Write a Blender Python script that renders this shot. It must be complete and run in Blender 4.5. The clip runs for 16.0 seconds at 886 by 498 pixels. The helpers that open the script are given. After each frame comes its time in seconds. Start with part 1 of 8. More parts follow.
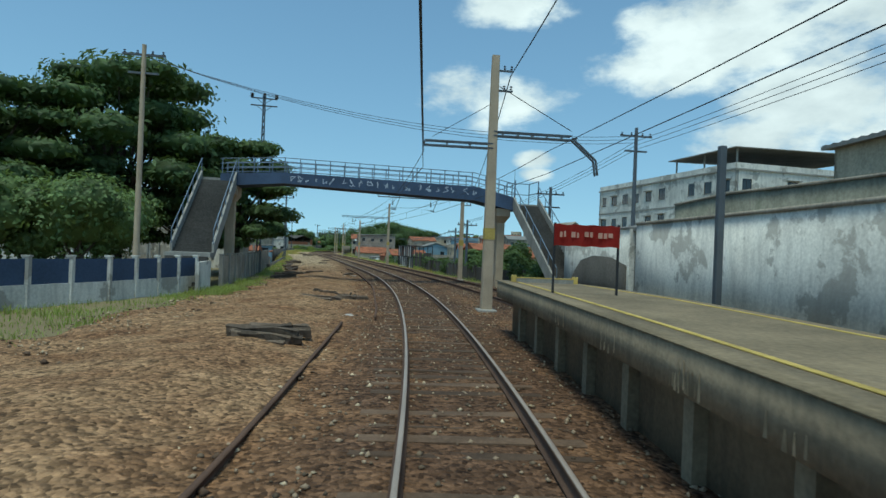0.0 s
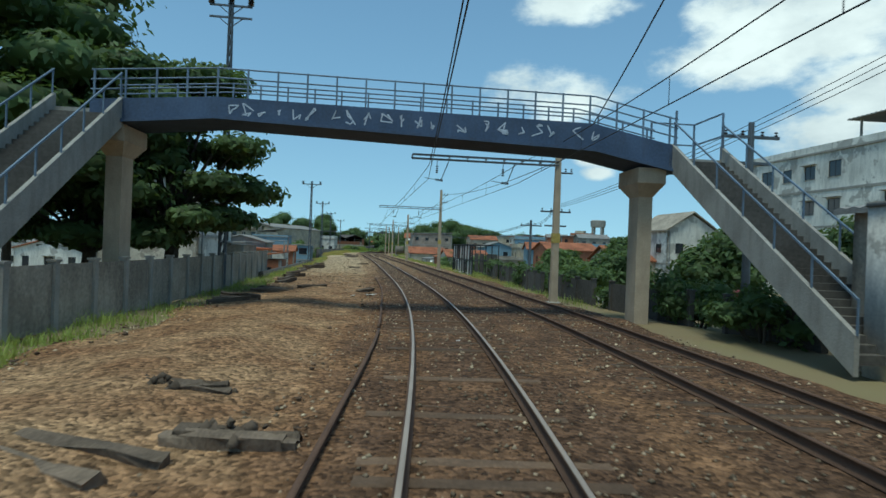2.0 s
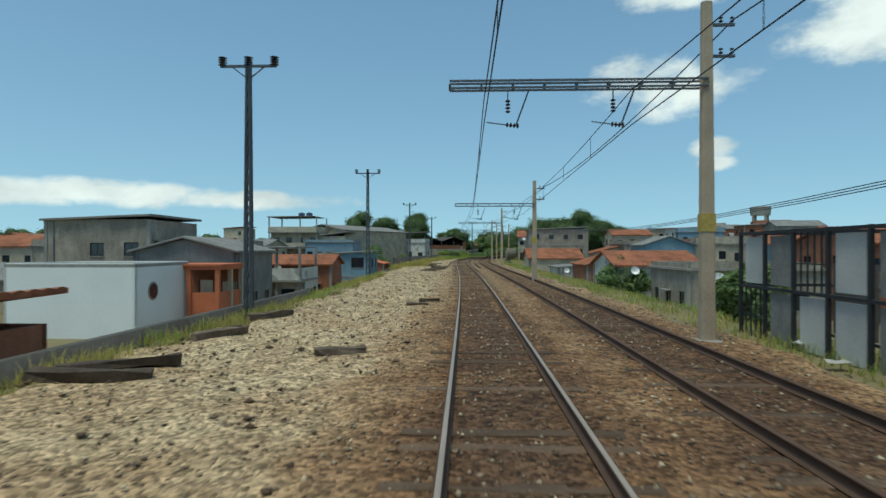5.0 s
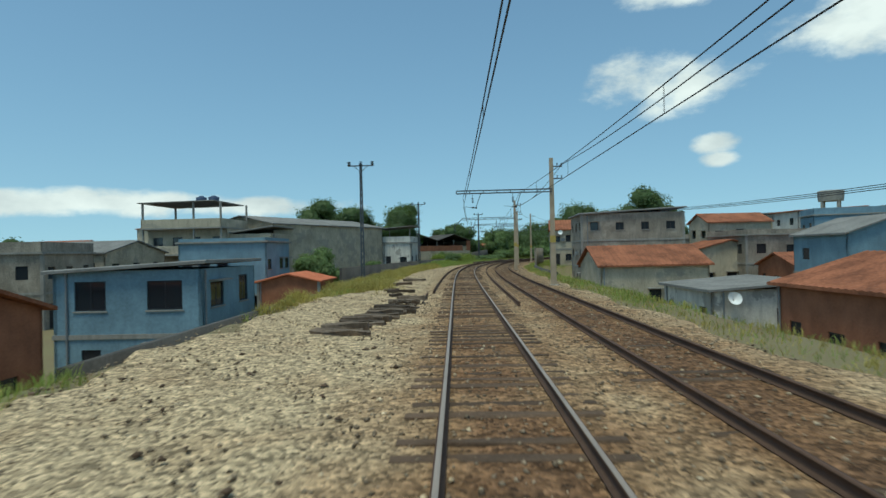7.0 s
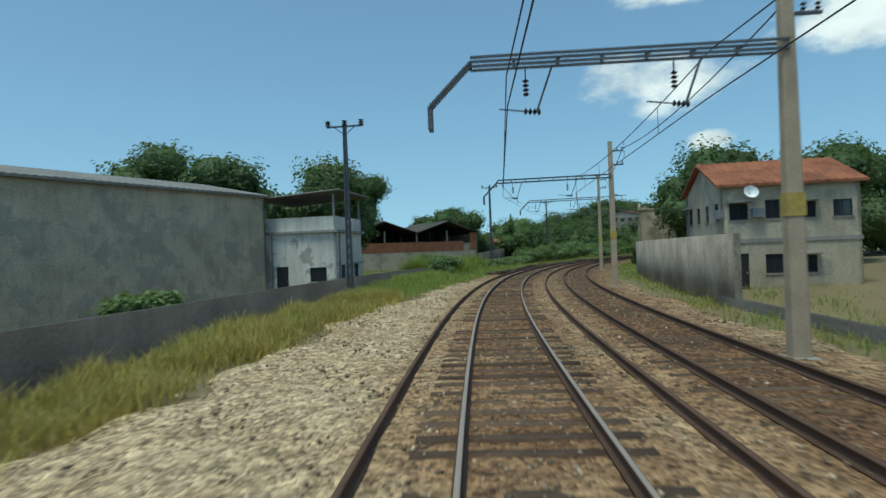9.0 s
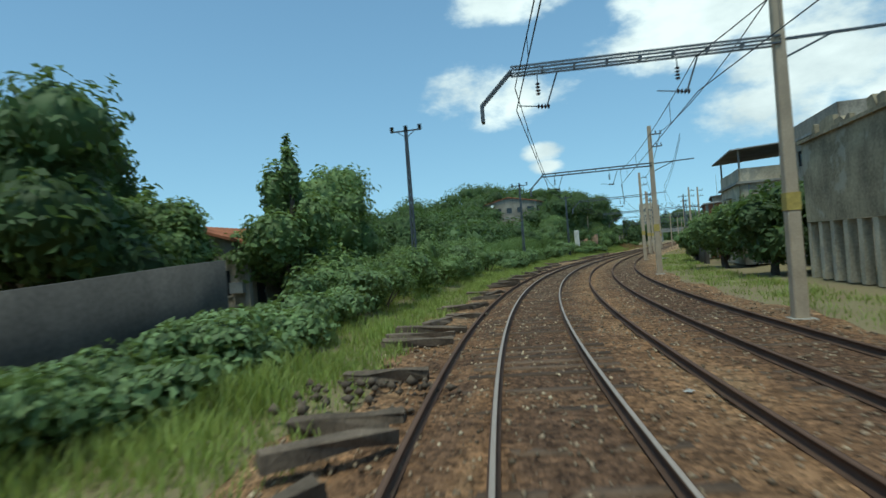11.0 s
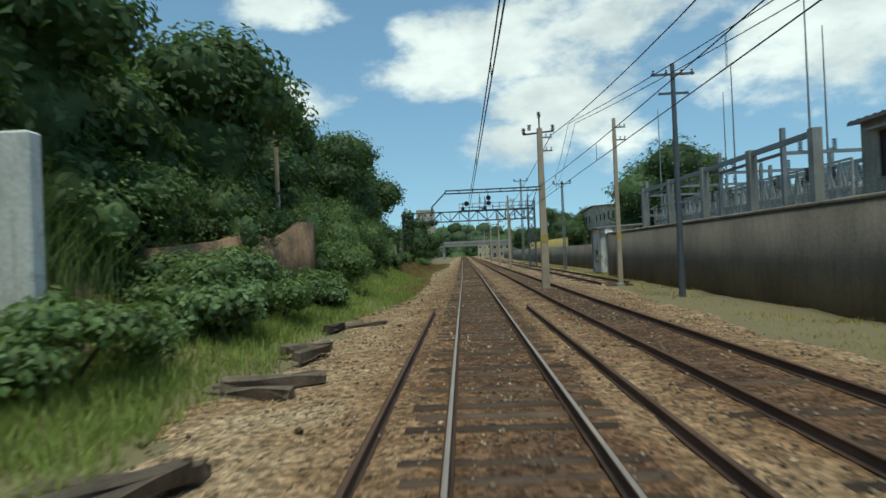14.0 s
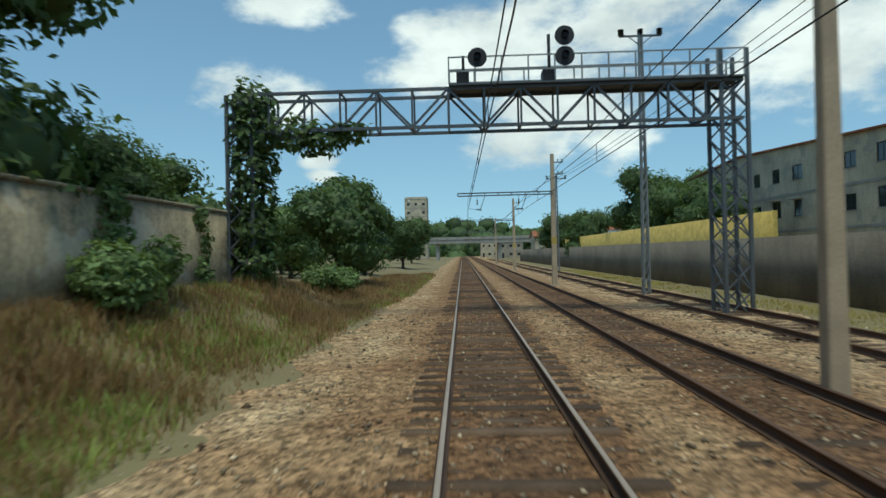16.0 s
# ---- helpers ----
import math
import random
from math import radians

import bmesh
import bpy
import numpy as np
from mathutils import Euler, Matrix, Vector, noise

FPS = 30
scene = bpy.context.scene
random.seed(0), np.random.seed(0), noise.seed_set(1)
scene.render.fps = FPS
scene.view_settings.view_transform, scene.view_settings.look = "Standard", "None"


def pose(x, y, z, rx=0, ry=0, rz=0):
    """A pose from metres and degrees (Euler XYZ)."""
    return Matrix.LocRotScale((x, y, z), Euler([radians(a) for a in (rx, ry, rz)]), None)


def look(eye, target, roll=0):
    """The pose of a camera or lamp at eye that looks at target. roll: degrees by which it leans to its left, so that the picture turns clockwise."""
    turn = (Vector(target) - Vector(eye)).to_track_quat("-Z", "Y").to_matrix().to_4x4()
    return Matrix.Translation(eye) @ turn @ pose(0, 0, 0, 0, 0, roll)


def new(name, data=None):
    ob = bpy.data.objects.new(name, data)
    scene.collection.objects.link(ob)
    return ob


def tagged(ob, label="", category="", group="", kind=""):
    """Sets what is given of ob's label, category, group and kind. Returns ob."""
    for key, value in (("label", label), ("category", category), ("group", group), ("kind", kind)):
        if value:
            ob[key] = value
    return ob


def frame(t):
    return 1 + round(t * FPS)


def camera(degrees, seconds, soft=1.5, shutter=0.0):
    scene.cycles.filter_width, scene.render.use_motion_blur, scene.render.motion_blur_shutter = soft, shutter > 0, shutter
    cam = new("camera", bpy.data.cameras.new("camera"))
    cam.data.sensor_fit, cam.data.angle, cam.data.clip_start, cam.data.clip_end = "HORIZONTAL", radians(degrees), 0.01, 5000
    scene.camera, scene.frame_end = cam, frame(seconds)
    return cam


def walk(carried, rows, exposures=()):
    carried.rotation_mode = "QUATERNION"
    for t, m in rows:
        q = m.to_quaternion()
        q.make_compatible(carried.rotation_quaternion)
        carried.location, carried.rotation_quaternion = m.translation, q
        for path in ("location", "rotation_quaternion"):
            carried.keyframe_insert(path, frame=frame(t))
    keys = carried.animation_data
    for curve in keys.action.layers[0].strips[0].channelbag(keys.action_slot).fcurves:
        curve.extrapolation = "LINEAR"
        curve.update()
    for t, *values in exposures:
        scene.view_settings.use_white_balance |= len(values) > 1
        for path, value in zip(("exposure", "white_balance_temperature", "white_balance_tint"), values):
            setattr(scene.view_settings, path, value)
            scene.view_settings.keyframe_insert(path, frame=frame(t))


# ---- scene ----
cam = camera(73.5, 16.0, soft=1.5, shutter=0.1)
EYE = 2.09
ROWS = [
    (0.0, 0.000, 0.000, 0.28, 0.16, -2.29),
    (0.5, -0.047, 3.669, 1.34, 0.16, -1.96),
    (1.0, -0.228, 8.269, 2.84, 0.10, -1.80),
    (1.5, -0.574, 13.730, 4.50, -0.04, -1.87),
    (2.0, -1.117, 19.923, 5.98, -0.05, -2.19),
    (2.5, -1.895, 26.683, 7.78, 0.00, -1.95),
    (3.0, -2.927, 33.780, 9.62, 0.17, -1.63),
    (3.5, -4.245, 41.126, 11.56, 0.29, -1.31),
    (4.0, -5.920, 48.973, 13.47, 0.21, -0.86),
    (4.5, -7.982, 57.599, 15.21, 0.31, -0.41),
    (5.0, -10.371, 67.103, 16.41, 0.07, 0.03),
    (5.5, -12.997, 77.463, 16.23, 0.12, 0.42),
    (6.0, -15.830, 88.599, 16.22, 0.18, 0.75),
    (6.5, -18.897, 100.417, 16.45, 0.23, 1.04),
    (7.0, -22.226, 112.844, 16.75, 0.28, 1.28),
    (7.5, -25.802, 125.846, 16.86, 0.34, 1.48),
    (8.0, -29.568, 139.441, 16.91, 0.30, 1.64),
    (8.5, -33.463, 153.686, 17.06, 0.33, 1.87),
    (9.0, -37.394, 168.683, 16.56, 0.36, 2.17),
    (9.5, -41.111, 184.571, 14.91, 0.39, 2.56),
    (10.0, -44.192, 201.449, 11.87, 0.42, 3.04),
    (10.5, -46.127, 219.252, 7.63, 0.45, 3.61),
    (11.0, -46.482, 237.601, 2.10, 0.51, 4.28),
    (11.5, -45.117, 255.931, -3.29, 0.39, 4.50),
    (12.0, -42.171, 273.793, -8.68, 0.71, 4.28),
    (12.5, -37.900, 290.850, -13.27, 0.89, 4.33),
    (13.0, -32.726, 306.913, -16.79, 0.72, 3.86),
    (13.5, -27.178, 322.046, -18.62, 0.75, 3.23),
    (14.0, -21.578, 336.470, -19.68, 0.50, 2.42),
    (14.5, -16.006, 350.507, -20.21, 0.52, 1.70),
    (15.0, -10.405, 364.539, -20.08, 0.65, 1.44),
    (15.5, -4.670, 378.876, -19.89, 0.48, 1.27),
    (16.0, 1.212, 393.715, -19.70, 0.40, 1.33),
]
walk(cam, [(t, pose(x, y, EYE, 90 + p, r, w)) for t, x, y, w, p, r in ROWS],
     exposures=[(0.0, 0.0, 6000, -9), (3.0, 0.0, 6000, -9), (3.5, 0.14, 6000, -9), (4.0, -0.16, 6000, -9), (4.5, -0.14, 6050, -9), (5.0, -0.06, 6350, -7), (7.4, -0.1, 6250, -8), (8.0, -0.12, 6200, -8), (10.4, 0.12, 6050, -9), (12.0, 0.1, 6100, -9), (14.5, 0.0, 6350, -7), (16.0, 0.0, 6350, -7)])

# ---- world, sun ----
SUN_EL, SUN_AZ = 72.0, 160.0          # degrees; azimuth turned left (+) from the y axis
world = bpy.data.worlds.new("sky")
scene.world = world
world.use_nodes = True
wt = world.node_tree
wt.nodes.clear()


def wnode(kind, **kw):
    n = wt.nodes.new(kind)
    for k, v in kw.items():
        n.inputs[k].default_value = v
    return n


w_out = wnode("ShaderNodeOutputWorld")
w_bg = wnode("ShaderNodeBackground", Strength=0.148)
w_sky = wt.nodes.new("ShaderNodeTexSky")
w_sky.sky_type = 'NISHITA'
w_sky.sun_disc = False
w_sky.sun_elevation = radians(SUN_EL)
w_sky.sun_rotation = radians(-SUN_AZ)
w_sky.altitude, w_sky.air_density, w_sky.dust_density, w_sky.ozone_density = 20, 1.0, 0.5, 2.6
w_tc = wt.nodes.new("ShaderNodeTexCoord")
# the humid air keeps the blue even from the horizon upwards
w_lift = wt.nodes.new("ShaderNodeVectorMath")
w_lift.operation = 'MULTIPLY_ADD'
w_lift.inputs[1].default_value, w_lift.inputs[2].default_value = (1, 1, 0.66), (0, 0, 0.12)
wt.links.new(w_tc.outputs["Generated"], w_lift.inputs[0])
w_norm = wt.nodes.new("ShaderNodeVectorMath")
w_norm.operation = 'NORMALIZE'
wt.links.new(w_lift.outputs["Vector"], w_norm.inputs[0])
wt.links.new(w_norm.outputs["Vector"], w_sky.inputs["Vector"])


def wmath(op, a, b=None, c=None):
    n = wt.nodes.new("ShaderNodeMath")
    n.operation = op
    for i, v in enumerate((a, b, c)):
        if v is None:
            continue
        if isinstance(v, (int, float)):
            n.inputs[i].default_value = v
        else:
            wt.links.new(v, n.inputs[i])
    return n.outputs[0]


w_noise = wnode("ShaderNodeTexNoise", Scale=8.0, Detail=12.0, Roughness=0.6)
w_map = wt.nodes.new("ShaderNodeMapping")
w_map.inputs["Scale"].default_value = (1.0, 1.0, 1.9)
wt.links.new(w_tc.outputs["Generated"], w_map.inputs["Vector"])
wt.links.new(w_map.outputs["Vector"], w_noise.inputs["Vector"])
w_big = wnode("ShaderNodeTexNoise", Scale=5.0, Detail=8.0, Roughness=0.55)
wt.links.new(w_map.outputs["Vector"], w_big.inputs["Vector"])


def cloud(az, el, half_az, half_el):
    """A cumulus about one direction of the sky: 1 in its middle, 0 at its rim."""
    a, b = radians(az), radians(el)
    d = Vector((-math.sin(a) * math.cos(b), math.cos(a) * math.cos(b), math.sin(b)))
    right = Vector((math.cos(a), math.sin(a), 0))
    up = right.cross(d)
    parts_ = []
    for axis, half in ((right, half_az), (up, half_el)):
        n = wt.nodes.new("ShaderNodeVectorMath")
        n.operation = 'DOT_PRODUCT'
        wt.links.new(w_tc.outputs["Generated"], n.inputs[0])
        n.inputs[1].default_value = axis
        q = wmath('SUBTRACT', n.outputs["Value"], 0.0)
        q = wmath('DIVIDE', q, math.sin(radians(half)))
        parts_.append(wmath('MULTIPLY', q, q))
    n = wt.nodes.new("ShaderNodeVectorMath")
    n.operation = 'DOT_PRODUCT'
    wt.links.new(w_tc.outputs["Generated"], n.inputs[0])
    n.inputs[1].default_value = d
    front = wmath('GREATER_THAN', n.outputs["Value"], 0.0)
    r2 = wmath('ADD', parts_[0], parts_[1])
    return wmath('SUBTRACT', wmath('MULTIPLY', wmath('SUBTRACT', 1.0, r2), 1.7), wmath('MULTIPLY', wmath('SUBTRACT', 1.0, front), 20.0))


CLOUDS = [
    (-3.2, 14.6, 7.6, 2.9),
    (-7.8, 8.8, 2.3, 1.1),
    (-4.6, 22.4, 6.0, 2.0),
    (-26.2, 10.4, 5.4, 2.8),
    (-25.5, 18.1, 11.3, 3.2),
    (-32.4, 12.7, 7.4, 6.0),
    (-20.6, 20.5, 5.4, 2.8),
    (-30.2, 13.5, 6.4, 4.2),
    (-35.1, 20.4, 13.8, 3.7),
    (-52.3, 15.9, 12.8, 5.1),
    (-23.0, 18.1, 7.4, 4.2),
    (-31.7, 12.3, 8.4, 2.8),
    (-29.5, 19.1, 9.8, 3.7),
    (47.5, 4.8, 16.2, 1.3),
    (33.1, 4.6, 8.8, 1.0),
    (-8.3, 7.6, 2.0, 0.8)]
mask = None
for c in CLOUDS:
    m = wmath('MAXIMUM', cloud(*c), -2.5)
    mask = m if mask is None else wmath('MAXIMUM', mask, m)
edge = wmath('MULTIPLY', wmath('SUBTRACT', w_noise.outputs["Fac"], 0.5), 6.0)
edge = wmath('ADD', edge, wmath('MULTIPLY', wmath('SUBTRACT', w_big.outputs["Fac"], 0.5), 1.4))
w_cov = wmath('ADD', mask, edge)
w_ramp = wt.nodes.new("ShaderNodeMapRange")
w_ramp.interpolation_type = 'SMOOTHSTEP'
w_ramp.inputs["From Min"].default_value = -0.05
w_ramp.inputs["From Max"].default_value = 1.7
wt.links.new(w_cov, w_ramp.inputs["Value"])
# denser cloud is shaded grey at its base
w_den = wt.nodes.new("ShaderNodeMapRange")
w_den.inputs["From Min"].default_value = 0.38
w_den.inputs["From Max"].default_value = 0.62
wt.links.new(w_big.outputs["Fac"], w_den.inputs["Value"])
w_col = wt.nodes.new("ShaderNodeMix")
w_col.data_type = 'RGBA'
w_col.inputs[6].default_value = (4.3, 4.5, 4.75, 1)
w_col.inputs[7].default_value = (6.7, 6.75, 6.8, 1)
wt.links.new(w_den.outputs["Result"], w_col.inputs[0])
w_mix = wt.nodes.new("ShaderNodeMix")
w_mix.data_type = 'RGBA'
wt.links.new(wmath('MULTIPLY', w_ramp.outputs["Result"], 0.95), w_mix.inputs[0])
w_tint = wt.nodes.new("ShaderNodeMix")
w_tint.data_type, w_tint.blend_type = 'RGBA', 'MULTIPLY'
w_tint.inputs[0].default_value, w_tint.inputs[7].default_value = 1.0, (0.96, 1.0, 0.94, 1)
wt.links.new(w_sky.outputs["Color"], w_tint.inputs[6])
wt.links.new(w_tint.outputs[2], w_mix.inputs[6])
wt.links.new(w_col.outputs[2], w_mix.inputs[7])
wt.links.new(w_mix.outputs[2], w_bg.inputs["Color"])
wt.links.new(w_bg.outputs["Background"], w_out.inputs["Surface"])

sun = new("sun", bpy.data.lights.new("sun", 'SUN'))
sun.data.energy, sun.data.angle, sun.data.color = 2.45, radians(16.0), (1.0, 0.95, 0.87)
_a, _e = radians(SUN_AZ), radians(SUN_EL)
sun.matrix_world = look((0, 0, 60), Vector((0, 0, 60)) - Vector((-math.sin(_a) * math.cos(_e), math.cos(_a) * math.cos(_e), math.sin(_e))))

# ---- the line of the track: distance along it and its heading in degrees ----
TRACK = [(-30, 0), (0, 0), (3.7, 1.51), (8.3, 2.94), (13.8, 4.28), (20, 5.75), (26.8, 7.38), (34, 9.19), (41.5, 11.14), (49.6, 12.85), (58.4, 13.9), (68.2, 14.22), (78.9, 14.21), (90.4, 14.37), (102.6, 14.76), (115.5, 15.22), (129, 15.5), (143.1, 15.42), (157.9, 15.1), (173.4, 14.13), (189.6, 12.01), (206.8, 8.5), (224.6, 3.79), (242.9, -1.6), (261.3, -6.88), (279.3, -11.79), (296.9, -16.2), (313.7, -19.29), (329.8, -20.8), (345.3, -21.54), (360.4, -21.7), (375.5, -21.8), (391, -21.77), (406.9, -21.47), (420, -21.6), (900, -21.6)]
_S = np.arange(-30.0, 900.0, 0.5)
_H = np.radians(np.interp(_S, [a for a, _ in TRACK], [b for _, b in TRACK]))
_i0 = 60
_X = np.concatenate([[0], np.cumsum(-(np.sin(_H[1:]) + np.sin(_H[:-1])) * 0.25)])
_Y = np.concatenate([[0], np.cumsum((np.cos(_H[1:]) + np.cos(_H[:-1])) * 0.25)])
_X += 0.5635 - _X[_i0]
_Y += -_Y[_i0]


def head(s):
    return float(np.interp(s, _S, _H))


def xy(s, lat):
    s = np.asarray(s, float)
    h = np.interp(s, _S, _H)
    past = np.maximum(s - _S[-1], 0) + np.minimum(s - _S[0], 0)
    return (np.interp(s, _S, _X) - np.sin(h) * past + np.cos(h) * lat,
            np.interp(s, _S, _Y) + np.cos(h) * past + np.sin(h) * lat)


def at(s, lat, z=0.0):
    x, y = xy(s, lat)
    return Vector((float(x), float(y), z))


def spot(s, lat, z=0.0, turn=0.0):
    """The pose of a thing beside the track: its x points right of the track, its y along it."""
    return Matrix.LocRotScale(at(s, lat, z), Euler((0, 0, head(s) + radians(turn))), None)


def lane(pairs):
    a, b = zip(*pairs)
    return lambda s: np.interp(s, a, b)


SECOND = lane([(-30, 9.5), (0, 7.4), (21, 5.1), (35, 4.55), (48, 4.15), (78, 3.8), (130, 3.7), (160, 3.75), (210, 4.3), (252, 4.75), (305, 4.6), (340, 4.3), (370, 4.0), (415, 3.9), (900, 3.9)])
LEFT_DROP = lane([(-30, 0), (58, 0), (75, -1.2), (100, -2.2), (130, -3.4), (195, -3.4), (225, 0.0), (300, 0.2), (340, 1.6), (370, 2.6), (400, 3.0), (425, 2.2), (440, 0.4), (900, 0)])
RIGHT_DROP = lane([(-30, 0), (38, 0), (55, -1.0), (80, -1.6), (110, -3.0), (190, -3.0), (205, 0), (900, 0)])


BANK = lane([(-30, 0), (195, 0), (230, 0.35), (300, 0.45), (340, 0.6), (366, 1.0), (392, 1.5), (430, 1.5), (445, 0.3), (470, 0), (900, 0)])


def ground_z(s, lat):
    s, lat = np.asarray(s, float), np.asarray(lat, float)
    k = np.clip((-lat - 8.6) / 3.4, 0, 1)
    left = LEFT_DROP(s) * k * k * (3 - 2 * k)
    k = np.clip((lat - 8.4) / 4.0, 0, 1)
    right = RIGHT_DROP(s) * k * k * (3 - 2 * k)
    k = np.clip((-lat - 4.9) / 4.0, 0, 1)
    left = left + BANK(s) * k * k * (3 - 2 * k)
    far = np.clip((np.abs(lat) - 14) / 60, 0, 1) * np.clip((s - 90) / 150, 0, 1) * 3.0
    bump = 0.05 * np.sin(s * 0.7 + lat * 1.3) + 0.04 * np.sin(s * 1.9 - lat * 0.8)
    return -0.30 + left + right + far + bump * np.clip((np.abs(lat - 2) - 5) / 3, 0, 1)

# ---- materials ----
def shader(name, base, rough=0.85, vary=0.25, grain=30.0, patch=1.5, bump=0.3, dark=None, metal=0.0, streak=0.0,
           streak_col=(0.05, 0.045, 0.04), per_object=0.0, space="Object", spec=0.3, bump_scale=None, island=0.0, peel=0.0, peel_col=(0.27, 0.25, 0.215)):
    """A matt surface with grain, broad patches and, if asked, dark run-down streaks."""
    m = bpy.data.materials.new(name)
    m.use_nodes = True
    nt = m.node_tree
    bsdf = nt.nodes["Principled BSDF"]
    bsdf.inputs["Roughness"].default_value = rough
    bsdf.inputs["Metallic"].default_value = metal
    bsdf.inputs["Specular IOR Level"].default_value = spec
    tc = nt.nodes.new("ShaderNodeTexCoord")
    n1 = nt.nodes.new("ShaderNodeTexNoise")
    n1.inputs["Scale"].default_value, n1.inputs["Detail"].default_value = grain, 4
    n2 = nt.nodes.new("ShaderNodeTexNoise")
    n2.inputs["Scale"].default_value, n2.inputs["Detail"].default_value = patch, 5
    for n in (n1, n2):
        nt.links.new(tc.outputs[space], n.inputs["Vector"])
    b = Vector(base)
    lo = Vector(dark) if dark else b * (1 - vary)
    hi = b * (1 + vary * 0.5)

    def mix(a, c, fac):
        n = nt.nodes.new("ShaderNodeMix")
        n.data_type = 'RGBA'
        for sock, v in ((n.inputs[6], a), (n.inputs[7], c)):
            if isinstance(v, Vector):
                sock.default_value = (*v, 1)
            else:
                nt.links.new(v, sock)
        if isinstance(fac, float):
            n.inputs[0].default_value = fac
        else:
            nt.links.new(fac, n.inputs[0])
        return n.outputs[2]

    def steep(v, a, c):
        n = nt.nodes.new("ShaderNodeMapRange")
        n.inputs["From Min"].default_value, n.inputs["From Max"].default_value = a, c
        nt.links.new(v, n.inputs["Value"])
        return n.outputs["Result"]

    col = mix(lo, hi, steep(n2.outputs["Fac"], 0.34, 0.66))
    col = mix(col, mix(lo, hi, steep(n1.outputs["Fac"], 0.3, 0.7)), 0.45)
    if streak > 0:
        mp = nt.nodes.new("ShaderNodeMapping")
        mp.inputs["Scale"].default_value = (2.6, 2.6, 0.55)
        n3 = nt.nodes.new("ShaderNodeTexNoise")
        n3.inputs["Scale"].default_value, n3.inputs["Detail"].default_value = 1.6, 6
        nt.links.new(tc.outputs[space], mp.inputs["Vector"])
        nt.links.new(mp.outputs["Vector"], n3.inputs["Vector"])
        f = nt.nodes.new("ShaderNodeMath")
        f.operation = 'MULTIPLY'
        f.inputs[1].default_value = streak * 0.5
        nt.links.new(steep(n3.outputs["Fac"], 0.47, 0.68), f.inputs[0])
        col = mix(col, Vector(streak_col), f.outputs[0])
    if peel > 0:
        n4 = nt.nodes.new("ShaderNodeTexNoise")
        n4.inputs["Scale"].default_value, n4.inputs["Detail"].default_value, n4.inputs["Roughness"].default_value = 0.55, 9, 0.62
        nt.links.new(tc.outputs[space], n4.inputs["Vector"])
        f = nt.nodes.new("ShaderNodeMath")
        f.operation = 'MULTIPLY'
        f.inputs[1].default_value = peel
        nt.links.new(steep(n4.outputs["Fac"], 0.555, 0.585), f.inputs[0])
        col = mix(col, Vector(peel_col), f.outputs[0])
    if per_object > 0 or island > 0:
        if per_object > 0:
            oi = nt.nodes.new("ShaderNodeObjectInfo").outputs["Random"]
        else:
            oi = nt.nodes.new("ShaderNodeNewGeometry").outputs["Random Per Island"]
        hsv = nt.nodes.new("ShaderNodeHueSaturation")
        k = max(per_object, island)
        mr = nt.nodes.new("ShaderNodeMapRange")
        mr.inputs["To Min"].default_value, mr.inputs["To Max"].default_value = 1 - k, 1 + k
        nt.links.new(oi, mr.inputs["Value"])
        nt.links.new(mr.outputs["Result"], hsv.inputs["Value"])
        nt.links.new(col, hsv.inputs["Color"])
        col = hsv.outputs["Color"]
    nt.links.new(col, bsdf.inputs["Base Color"])
    if bump > 0:
        bp = nt.nodes.new("ShaderNodeBump")
        bp.inputs["Strength"].default_value, bp.inputs["Distance"].default_value = bump, 0.02
        nt.links.new(n1.outputs["Fac"], bp.inputs["Height"])
        nt.links.new(bp.outputs["Normal"], bsdf.inputs["Normal"])
    return m


def leaf_shader(name, base, light, thin=0.28):
    m = shader(name, base, 0.6, 0.4, 3.0, 0.35, 0.0, spec=0.25, island=0.45)
    nt = m.node_tree
    bsdf = nt.nodes["Principled BSDF"]
    tr = nt.nodes.new("ShaderNodeBsdfTranslucent")
    tr.inputs["Color"].default_value = (*light, 1)
    mx = nt.nodes.new("ShaderNodeMixShader")
    mx.inputs[0].default_value = thin
    nt.links.new(bsdf.outputs[0], mx.inputs[1])
    nt.links.new(tr.outputs[0], mx.inputs[2])
    nt.links.new(mx.outputs[0], nt.nodes["Material Output"].inputs["Surface"])
    return m


